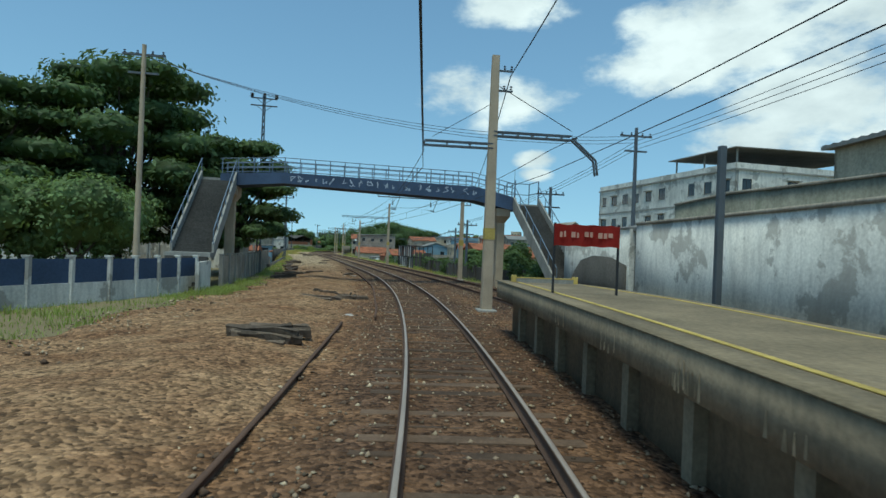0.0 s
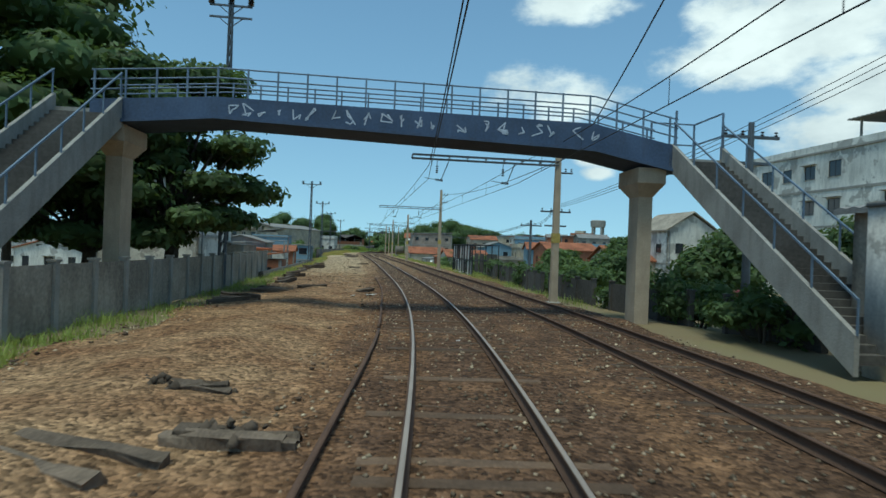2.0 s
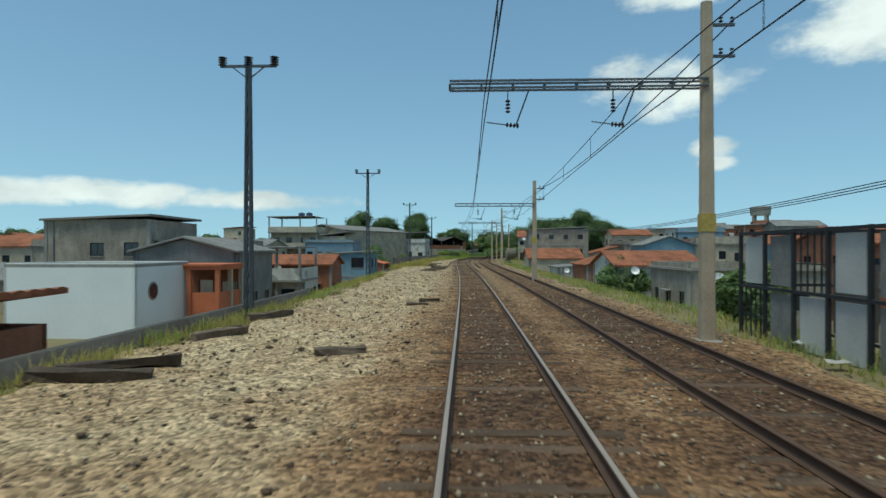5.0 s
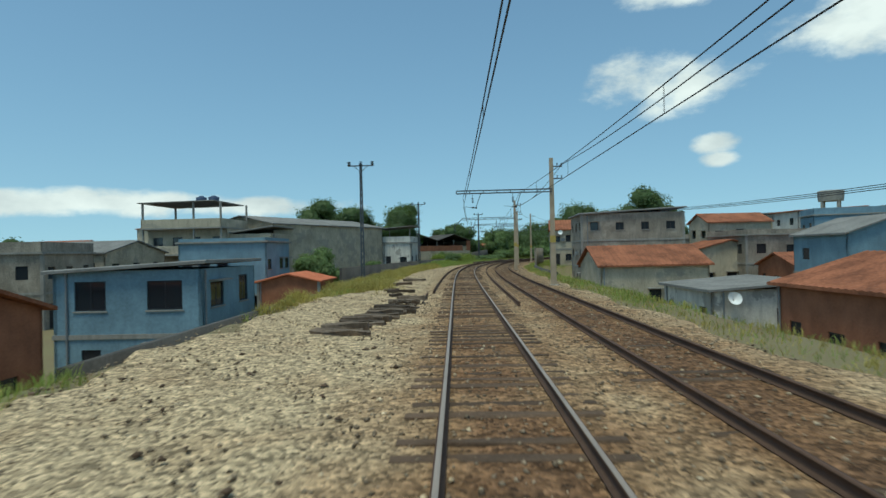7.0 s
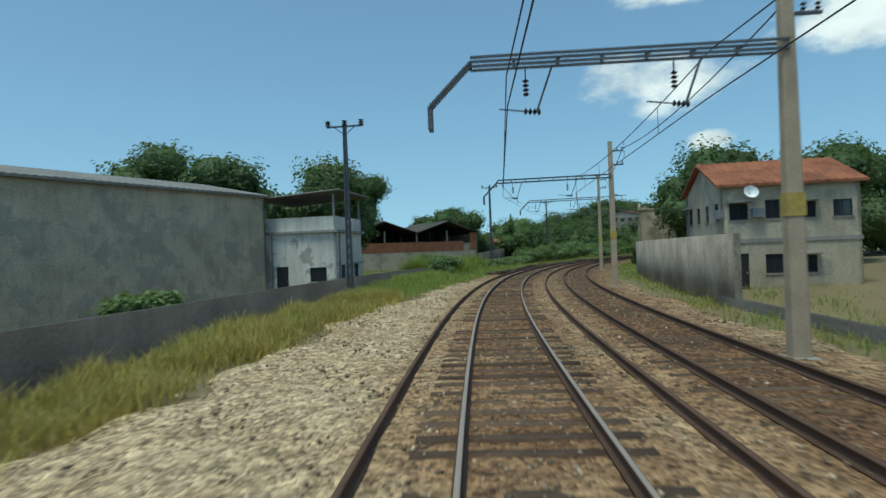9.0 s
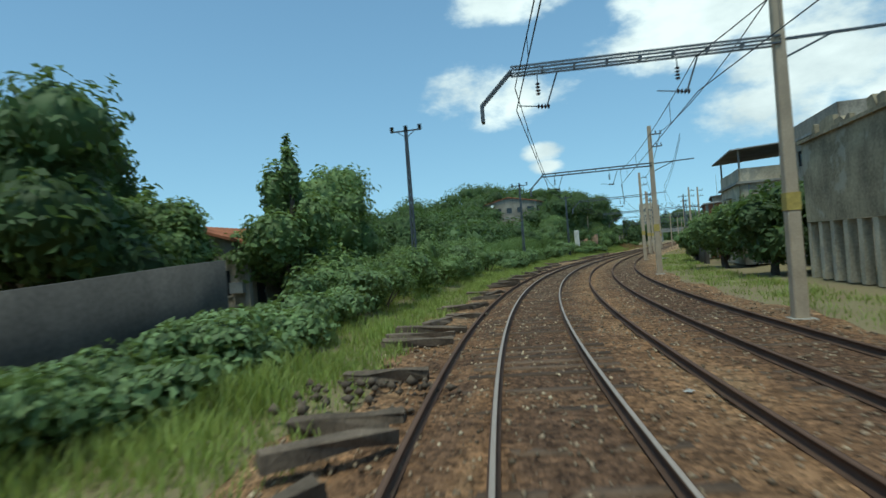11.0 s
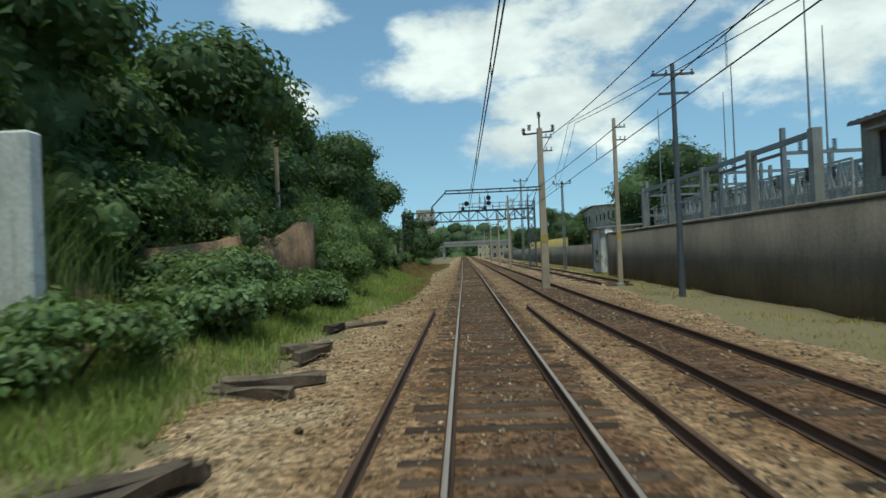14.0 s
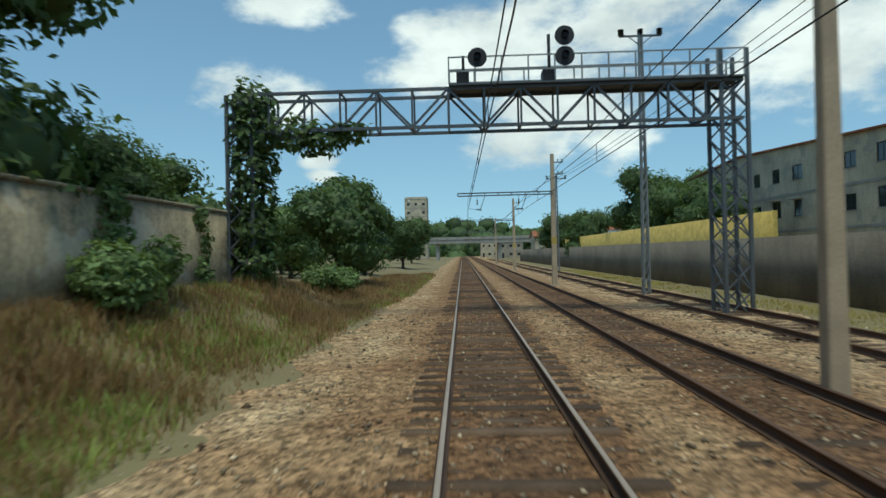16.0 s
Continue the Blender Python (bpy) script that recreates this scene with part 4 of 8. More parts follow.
def build_wires():
    st = [-25, 23.3, 47.2, 83.6, 111.5, 154.6, 185.4, 209, 234, 259.2, 283.8, 312.5, 340.5, 381, 414, 447, 480, 520, 560]
    zs = [5.5, 5.35, 5.25, 5.3, 4.75, 5.0, 5.0, 5.3, 5.75, 5.85, 5.8, 5.75, 5.4, 4.85, 4.95, 5.0, 5.0, 5.0, 5.0]
    for off, lab in ((0.0, "first"), (None, "second")):
        con, mes = [], []
        for k, (s, z) in enumerate(zip(st, zs)):
            lat = (0.12 * (-1) ** k) if off is not None else float(SECOND(s)) + 0.12 * (-1) ** k
            con.append(at(s, lat, z))
            mes.append(at(s, lat, z + (0.62 if off is not None else 0.9)))
        wire("dark contact wire over the railway track", con, 0.014)
        wire("dark sagging messenger wire over the railway track", mes, 0.014, sag=0.32)
        for k in range(1, len(st) - 2):
            bm = bmesh.new()
            for f in (0.18, 0.38, 0.62, 0.82):
                a = con[k].lerp(con[k + 1], f)
                b = mes[k].lerp(mes[k + 1], f)
                b.z -= 0.32 * 4 * f * (1 - f)
                beam(bm, a, b, 0.014)
            tagged(part("dropper_wires", bm, M_WIRE), "thin vertical droppers between two wires", "wire", "overhead wires")
    # feeders on the masts' outer brackets
    for dx, dz, r in ((0.68, -0.45, 0.02),):
        row = [at(-25, 3.2 + dx, 9.2 + dz)] + [at(23.3, 2.55 + dx, 9.6 + dz)]
        for s, lat, top, *_ in MASTS:
            row.append(at(s, lat + dx, top + dz))
        wire("dark feeder cable strung from mast to mast", row, r, sag=0.5)
    # house supply lines over the platform and across the tracks
    for k in range(3):
        a = at(31.1, -13.4 + 0.6 * (k - 1), 11.2 - 0.15 * k)
        wire("dark supply wire across the tracks", [a, at(33.6, 13.6, 9.4 - 0.2 * k)], 0.013, sag=1.3)
        wire("dark supply wire along the street", [at(-20, 13.0, 7.6 + 0.25 * k), at(33.6, 13.6, 8.6 + 0.25 * k), at(56.8, 9.3, 4.9 + 0.1 * k), at(73, 12.5, 4.6 + 0.1 * k)], 0.013, sag=0.5)
        wire("dark supply wire along the street", [at(73, 12.5, 4.6 + 0.1 * k), at(181, 21, 6.0 + 0.1 * k)], 0.02, sag=1.2)
    for k in range(2):
        wire("dark feeder cable beside the second track", [at(283.8, 8.6, 8.4 + 0.28 * k), at(312.5, 8.6, 7.2 + 0.5 * k), at(340.5, 8.0 + k, 7.0 + 0.05 * k), at(381, 6.0 + 0.4 * k, 9.6), at(415.4, 10.2 + 0.6 * k, 9.8), at(470, 9.5 + 0.5 * k, 9.7)], 0.016, sag=0.4)


# ---- footbridge ----
def build_footbridge():
    t = thing("footbridge", spot(41.0, 0), "faded blue concrete footbridge with pale scrawls and blue railings", "footbridge")
    y0, y1 = -1.0, 1.0
    line = [(-11.3, 5.65, 6.45), (-7.4, 6.02, 6.75), (5.3, 5.62, 6.58), (8.3, 5.02, 5.95)]     # across, underside, top
    bm = bmesh.new()
    rings = []
    for x, lo, hi in line:
        rings.append([bm.verts.new(p) for p in ((x, y0, lo + 0.02), (x, y1, lo + 0.02), (x, y1, hi), (x, y1 - 0.12, hi), (x, y1 - 0.12, hi - 0.3), (x, y0 + 0.12, hi - 0.3), (x, y0 + 0.12, hi), (x, y0, hi))])
    for r0, r1 in zip(rings, rings[1:]):
        for k in range(8):
            bm.faces.new((r0[k], r0[(k + 1) % 8], r1[(k + 1) % 8], r1[k]))
    bm.faces.new(list(reversed(rings[0])))
    bm.faces.new(rings[-1])
    bmesh.ops.recalc_face_normals(bm, faces=bm.faces[:])
    girder = part("girder", bm, M_BLUE, t)
    bm = bmesh.new()
    for (xa, la, ha), (xb, lb, hb) in zip(line, line[1:]):
        beam(bm, (xa, y0 - 0.05, la + 0.05), (xb, y0 - 0.05, lb + 0.05), 0.12, 0.10)
    part("edge_beam", bm, M_BLUE, girder)
    # pale painted strokes that cannot be read
    rng = random.Random(8)
    bm = bmesh.new()
    x = -7.0
    while x < 5.6:
        top = float(np.interp(x, [q[0] for q in line], [q[2] for q in line]))
        w = rng.uniform(0.3, 0.5)
        last = None
        for k in range(rng.randint(4, 7)):
            p = Vector((x + rng.uniform(0, w), y0 - 0.008, top - rng.uniform(0.14, 0.62)))
            if last is not None:
                beam(bm, last, p, 0.006, 0.045, up=(0, 0, 1))
            last = p
        x += w + rng.choice((0.08, 0.14, 0.5))
    part("painted_strokes", bm, M_SCRIB, girder, "pale unreadable painted scrawls")

    def hgt(x):
        return float(np.interp(x, [q[0] for q in line], [q[2] for q in line]))
    for y in (y0 + 0.06, y1 - 0.06):
        for dz in (0.32, 0.64, 0.95):
            rails = bmesh.new()
            tube(rails, [(xa, y, ha + dz) for xa, _, ha in line], 0.026, 6)
            handrail = part("railing", rails, M_RAILING, t, "blue painted steel tube railing")
        x = -11.2
        while x < 8.3:
            p = bmesh.new()
            beam(p, (x, y, hgt(x)), (x, y, hgt(x) + 0.98), 0.055)
            part("post", p, M_RAILING, handrail)
            x += 0.96
    for x, zt in ((-10.75, 5.68), (7.45, 5.15)):
        bm = bmesh.new()
        w = 0.26
        box(bm, (x - w, -0.42, -0.8), (x + w, 0.42, zt - 0.95))
        a = [bm.verts.new((x + i * w, j * 0.42, zt - 0.95)) for i, j in ((-1, -1), (1, -1), (1, 1), (-1, 1))]
        b = [bm.verts.new((x + i * 0.5, j * 0.9, zt - 0.5)) for i, j in ((-1, -1), (1, -1), (1, 1), (-1, 1))]
        c = [bm.verts.new((x + i * 0.5, j * 0.9, zt + 0.03)) for i, j in ((-1, -1), (1, -1), (1, 1), (-1, 1))]
        for k in range(4):
            bm.faces.new((a[k], a[(k + 1) % 4], b[(k + 1) % 4], b[k]))
            bm.faces.new((b[k], b[(k + 1) % 4], c[(k + 1) % 4], c[k]))
        bm.faces.new(c)
        part("column", bm, M_POLE, t, "pale concrete column with a flared head")

    def stair(x0, x1, top, foot, run, base, railside):
        """Flight along the track towards smaller distances."""
        n = int(round((top - foot) / 0.175))
        for k in range(n):
            bm = bmesh.new()
            za = top - (k + 1) * (top - foot) / n
            ya = -1.0 - k * run / n
            box(bm, (x0 + 0.12, ya - run / n, za - 0.22), (x1 - 0.12, ya + 0.02, za))
            part("step", bm, M_DARKW, t, "dark worn concrete step")
        for x in (x0, x1 - 0.12):
            bm = bmesh.new()
            v = [bm.verts.new((x + a, y, z)) for a in (0, 0.12) for y, z in ((-0.9, top - 0.5), (-0.9, top + 0.45), (-1.0 - run, foot + 0.42), (-1.0 - run, foot - 0.45))]
            for f in ((0, 1, 2, 3), (7, 6, 5, 4), (0, 4, 5, 1), (1, 5, 6, 2), (2, 6, 7, 3), (3, 7, 4, 0)):
                bm.faces.new([v[i] for i in f])
            bmesh.ops.recalc_face_normals(bm, faces=bm.faces[:])
            part("stair_wall", bm, M_CONC, t, "pale stained sloping stair wall")
            rl = bmesh.new()
            beam(rl, (x + 0.06, -0.95, top + 1.2), (x + 0.06, -1.0 - run, foot + 1.15), 0.045)
            for k in range(7):
                f = k / 6
                beam(rl, (x + 0.06, -1.0 - run * f, top + (foot - top) * f + 0.4), (x + 0.06, -1.0 - run * f, top + (foot - top) * f + 1.18), 0.04)
            part("stair_railing", rl, M_RAILING, t)
    stair(-12.5, -10.3, 6.15, 1.55, 6.6, -0.3, 1)
    bm = bmesh.new()
    box(bm, (-12.5, -8.6, 1.25), (-10.3, -7.5, 1.5))
    box(bm, (-12.3, -8.3, -0.5), (-10.5, -7.8, 1.3))
    part("landing", bm, M_CONC, t)
    n = 8
    for k in range(n):
        bm = bmesh.new()
        box(bm, (-12.4, -8.6 - (k + 1) * 0.28, -0.6), (-10.4, -8.6 - k * 0.28, 1.5 - (k + 1) * 0.2))
        part("step", bm, M_DARKW, t, "dark worn concrete step")
    for x in (-10.4, -12.65):
        bm = bmesh.new()
        box(bm, (x, -11.3, -0.5), (x + 0.15, -8.5, 1.1))
        part("stair_wall", bm, M_WHITE, t, "pale stained low wall beside the steps")
    stair(8.1, 10.0, 5.6, 0.2, 8.4, -0.3, 1)
    # posts of the cage at the head of the stairs
    bm = bmesh.new()
    for x, y in ((8.2, -1.0), (8.2, 1.0), (9.9, -1.0), (9.9, 1.0)):
        beam(bm, (x, y, 5.6), (x, y, 7.2), 0.06)
    for dz in (6.4, 7.2):
        beam(bm, (8.2, 1.0, dz), (9.9, 1.0, dz), 0.05)
        beam(bm, (9.9, -1.0, dz), (9.9, 1.0, dz), 0.05)
    part("landing_railing", bm, M_RAILING, t)
    bm = bmesh.new()
    box(bm, (8.0, -1.0, 5.25), (10.0, 1.0, 5.55))
    part("landing", bm, M_CONC, t)
    bm = bmesh.new()
    box(bm, (-12.5, -1.0, 5.8), (-11.3, 1.0, 6.15))
    part("landing", bm, M_CONC, t)


# ---- platform and its wall ----
def build_platform():
    t = thing("platform", Matrix(), "long station platform of stained concrete with tan paving", "platform", kind="structure")
    far = lane([(-30, 6.6), (0, 5.6), (6.7, 5.0), (12, 5.0), (15.6, 4.6), (17.4, 4.2)])
    ss = np.arange(-30, 17.5, 0.74)
    n = len(ss)
    vs, fs = [], []
    for s in ss:
        for lat, z in ((1.86, 1.26), (float(far(s)), 1.26), (float(far(s)), -0.5), (2.36, -0.5), (2.36, 0.80), (1.86, 0.80)):
            vs.append(at(s, lat, z))
    for i in range(n - 1):
        for k in range(6):
            a, b = i * 6 + k, i * 6 + (k + 1) % 6
            fs.append((a, b, b + 6, a + 6))
    raw("platform_body", vs, fs, M_PLATFACE, t, "dark stained concrete face with white runs")
    bm = bmesh.new()
    q = [bm.verts.new(p) for p in vs[-6:]]
    bm.faces.new(q)
    part("platform_end", bm, M_PLATFACE, t)
    sweep("paving", [(-0.0, 1.264), (0.42, 1.264), (0.42, 1.282), (-0.0, 1.282)], -30, 17.3, 0.7, M_PLAT, lat=lambda s: 1.84 + 0 * s, parent=t, label="pale concrete edge slabs")
    vs, fs = [], []
    for s in ss:
        vs += [at(s, 2.26, 1.272), at(s, float(far(s)), 1.272)]
    fs = [(2 * i, 2 * i + 1, 2 * i + 3, 2 * i + 2) for i in range(n - 1)]
    raw("paving", vs, fs, M_PLAT, t, "tan patched paving")
    sweep("painted_line", [(0, 1.276), (0.09, 1.276), (0.09, 1.286), (0, 1.286)], -30, 17.0, 0.7, M_LINE, lat=lambda s: 2.32 + 0 * s, parent=t, label="worn yellow safety line")
    sweep("painted_line", [(0, 1.27), (0.09, 1.27), (0.09, 1.282), (0, 1.282)], -30, 16.5, 0.7, M_LINE, lat=lambda s: far(s) - 0.4, parent=t, label="worn yellow safety line")
    # piers under the overhanging edge
    for s in np.arange(-28, 17, 1.9):
        bm = bmesh.new()
        m = spot(float(s), 2.06)
        box(bm, (0.14, -0.12, -0.5), (0.34, 0.12, 0.8), m)
        part("pier", bm, M_PLATFACE, t)
    k = thing("platform_kerb", spot(16.9, 3.15, 1.27), "low concrete kerb with yellow painted ends", "kerb")
    bm = bmesh.new()
    box(bm, (-0.9, -0.07, 0), (0.9, 0.07, 0.12))
    part("kerb", bm, M_CONC, k)
    bm = bmesh.new()
    box(bm, (-0.9, -0.075, 0.12), (0.9, 0.075, 0.15))
    part("painted_top", bm, M_LINE, k)
    for x in (-0.9, 0.9):
        bm = bmesh.new()
        box(bm, (x - 0.06, -0.09, 0), (x + 0.06, 0.09, 0.2))
        part("post", bm, M_LINE, k)
    rng = random.Random(19)
    for s_, n_ in ((4.1, 4), (5.6, 12), (8.0, 7), (10.4, 5), (2.6, 3)):
        bm = bmesh.new()
        for _ in range(n_):
            q, w, h = s_ + rng.uniform(-0.4, 0.4), rng.uniform(0.012, 0.035), rng.uniform(0.1, 0.3)
            z = 0.80 + rng.uniform(0.0, 0.06)
            p = [at(q - w, 1.856, z), at(q + w, 1.856, z), at(q + 0.3 * w, 1.856, z + h), at(q - 0.3 * w, 1.856, z + h)]
            bm.faces.new([bm.verts.new(v) for v in p])
        bmesh.ops.solidify(bm, geom=bm.faces[:], thickness=0.003)
        part("lime_run", bm, M_PALE, t, "pale lime runs down the concrete face")
    # banner on two posts
    b = thing("banner", spot(12.6, 2.95, 1.27), "red cloth banner with pale writing on two dark posts", "banner")
    for x in (-0.7, 0.7):
        bm = bmesh.new()
        beam(bm, (x, 0, 0), (x, 0, 1.52), 0.045)
        part("post", bm, M_BLACK, b)
    bm = bmesh.new()
    cols = 15
    grid = [[bm.verts.new((-0.72 + 1.44 * i / (cols - 1), -0.03 + 0.018 * math.sin(i * 0.9) * (1 - j), 1.03 + 0.46 * j + 0.01 * math.sin(i * 1.7))) for i in range(cols)] for j in (0, 1)]
    for i in range(cols - 1):
        bm.faces.new((grid[0][i], grid[0][i + 1], grid[1][i + 1], grid[1][i]))
    bmesh.ops.solidify(bm, geom=bm.faces[:], thickness=0.006)
    cloth = part("cloth", bm, M_RED, b)
    bm = bmesh.new()
    x = -0.6
    rng = random.Random(4)
    while x < 0.55:
        w = rng.uniform(0.04, 0.10)
        box(bm, (x, -0.062, 1.23 + rng.uniform(-0.02, 0.01)), (x + w, -0.056, 1.31 + rng.uniform(0, 0.04)))
        x += w + (0.03 if rng.random() < 0.8 else 0.12)
    part("writing", bm, M_INK, cloth, "pale bars in place of writing")
    # lamp post behind the platform
    lp = thing("platform_post", spot(16.8, 8.3, -0.4), "plain grey square steel post beside the wall", "post")
    bm = bmesh.new()
    box(bm, (-0.1, -0.1, 0), (0.1, 0.1, 5.9))
    bmesh.ops.bevel(bm, geom=bm.edges[:], offset=0.02, segments=1, affect='EDGES')
    part("shaft", bm, M_STEEL, lp)


# ---- walls, houses ----
def wall_run(name, s0, s1, lat, z0, z1, material, label, thick=0.2, cap=None, cap_mat=None, ztop=None, step=2.0, category="wall"):
    """A wall along the track, with a coping if asked."""
    f = lat if callable(lat) else (lambda s: lat + 0 * s)
    t = thing(name, Matrix(), label, category, kind="structure")
    if ztop is None:
        sweep("wall_body", [(-thick / 2, z0), (thick / 2, z0), (thick / 2, z1), (-thick / 2, z1)], s0, s1, step, material, lat=f, parent=t)
        zf = lambda s: 0 * s + z1
    else:
        zf = lane(ztop)
        ss = np.arange(s0, s1 + 0.5 * step, step)
        vs, fs = [], []
        for s in ss:
            for u, z in ((-thick / 2, z0), (thick / 2, z0), (thick / 2, float(zf(s))), (-thick / 2, float(zf(s)))):
                vs.append(at(float(s), float(f(s)) + u, z))
        for i in range(len(ss) - 1):
            for k in range(4):
                a, b = i * 4 + k, i * 4 + (k + 1) % 4
                fs.append((a, b, b + 4, a + 4))
        fs += [(0, 3, 2, 1), (len(vs) - 4, len(vs) - 3, len(vs) - 2, len(vs) - 1)]
        raw("wall_body", vs, fs, material, t)
    if cap:
        sweep("coping", [(-thick / 2 - 0.05, 0), (thick / 2 + 0.05, 0), (thick / 2 + 0.05, cap), (-thick / 2 - 0.05, cap)], s0, s1, step, cap_mat or material, lat=f, parent=t, z=lambda s: zf(s) + 0.003)
    return t


def facade(bm, o, u, W, H, holes, thick=0.16):
    """A wall W long and H high from o along u, with rectangular openings (x0, z0, x1, z1)."""
    o, u = Vector(o), Vector(u).normalized()
    n = Vector((u.y, -u.x, 0))
    xs = sorted({0.0, W, *[h[0] for h in holes], *[h[2] for h in holes]})
    zs = sorted({0.0, H, *[h[1] for h in holes], *[h[3] for h in holes]})
    m = Matrix(((u.x, -n.x, 0, o.x), (u.y, -n.y, 0, o.y), (0, 0, 1, o.z), (0, 0, 0, 1)))
    for za, zb in zip(zs, zs[1:]):
        run = None
        for xa, xb in zip(xs, xs[1:]):
            cx, cz = (xa + xb) / 2, (za + zb) / 2
            solid = not any(h[0] < cx < h[2] and h[1] < cz < h[3] for h in holes)
            if solid:
                run = (run[0], xb) if run else (xa, xb)
            if run and (not solid or xb == xs[-1]):
                box(bm, (run[0], 0, za), (run[1], thick, zb), m)
                run = None
    return m


def window(parent, m, h, frame_mat, wide=True, shutter=None):
    x0, z0, x1, z1 = h
    bm = bmesh.new()
    for a, b in (((x0, 0.05, z0), (x1, 0.10, z0 + 0.06)), ((x0, 0.05, z1 - 0.06), (x1, 0.10, z1)), ((x0, 0.05, z0 + 0.06), (x0 + 0.06, 0.10, z1 - 0.06)), ((x1 - 0.06, 0.05, z0 + 0.06), (x1, 0.10, z1 - 0.06)),
                 (((x0 + x1) / 2 - 0.025, 0.06, z0 + 0.06), ((x0 + x1) / 2 + 0.025, 0.095, z1 - 0.06))):
        box(bm, a, b, m)
    w = part("window", bm, frame_mat, parent)
    bm = bmesh.new()
    box(bm, (x0 - 0.06, -0.05, z0 - 0.07), (x1 + 0.06, 0.12, z0 - 0.003), m)
    part("sill", bm, M_CONC, w)
    bm = bmesh.new()
    box(bm, (x0 + 0.055, 0.072, z0 + 0.055), (x1 - 0.055, 0.082, z1 - 0.055), m)
    part("pane", bm, shutter or M_GLASS, w)
    return w


def tiled_roof(parent, corners, material, ridge, thick=0.12, over=0.3, ribs=True):
    """A pitched or lean-to roof over the rectangle (x0, y0, x1, y1); ridge: ('x' or 'y', eave height, ridge height) or ('lean', z at x0, z at x1)."""
    x0, y0, x1, y1 = corners
    x0, y0, x1, y1 = x0 - over, y0 - over, x1 + over, y1 + over
    slopes = []
    kind, za, zb = ridge
    if kind == 'y':
        xm = (x0 + x1) / 2
        slopes = [((x0, y0, za), (x0, y1, za), (xm, y1, zb), (xm, y0, zb)), ((x1, y1, za), (x1, y0, za), (xm, y0, zb), (xm, y1, zb))]
    elif kind == 'x':
        ym = (y0 + y1) / 2
        slopes = [((x1, y0, za), (x0, y0, za), (x0, ym, zb), (x1, ym, zb)), ((x0, y1, za), (x1, y1, za), (x1, ym, zb), (x0, ym, zb))]
    else:
        slopes = [((x0, y0, za), (x0, y1, za), (x1, y1, zb), (x1, y0, zb))]
    for sl in slopes:
        a, b, c, d = [Vector(p) for p in sl]
        bm = bmesh.new()
        n = max(4, int((b - a).length / 0.42)) if ribs else 1
        low, high, low2, high2 = [], [], [], []
        k = n * 2 if ribs else 1
        for i in range(k + 1):
            f = i / k
            w = (0.05 if i % 2 else 0.0) if ribs else 0.0
            up = Vector((0, 0, w))
            low.append(bm.verts.new(a.lerp(b, f) + up))
            high.append(bm.verts.new(d.lerp(c, f) + up))
            low2.append(bm.verts.new(a.lerp(b, f) - Vector((0, 0, thick))))
            high2.append(bm.verts.new(d.lerp(c, f) - Vector((0, 0, thick))))
        for i in range(k):
            bm.faces.new((low[i], high[i], high[i + 1], low[i + 1]))
            bm.faces.new((low2[i + 1], high2[i + 1], high2[i], low2[i]))
            bm.faces.new((low[i + 1], low2[i + 1], low2[i], low[i]))
            bm.faces.new((high[i], high2[i], high2[i + 1], high[i + 1]))
        bm.faces.new((low[0], low2[0], high2[0], high[0]))
        bm.faces.new((high[k], high2[k], low2[k], low[k]))
        bmesh.ops.recalc_face_normals(bm, faces=bm.faces[:])
        part("roof", bm, material, parent)


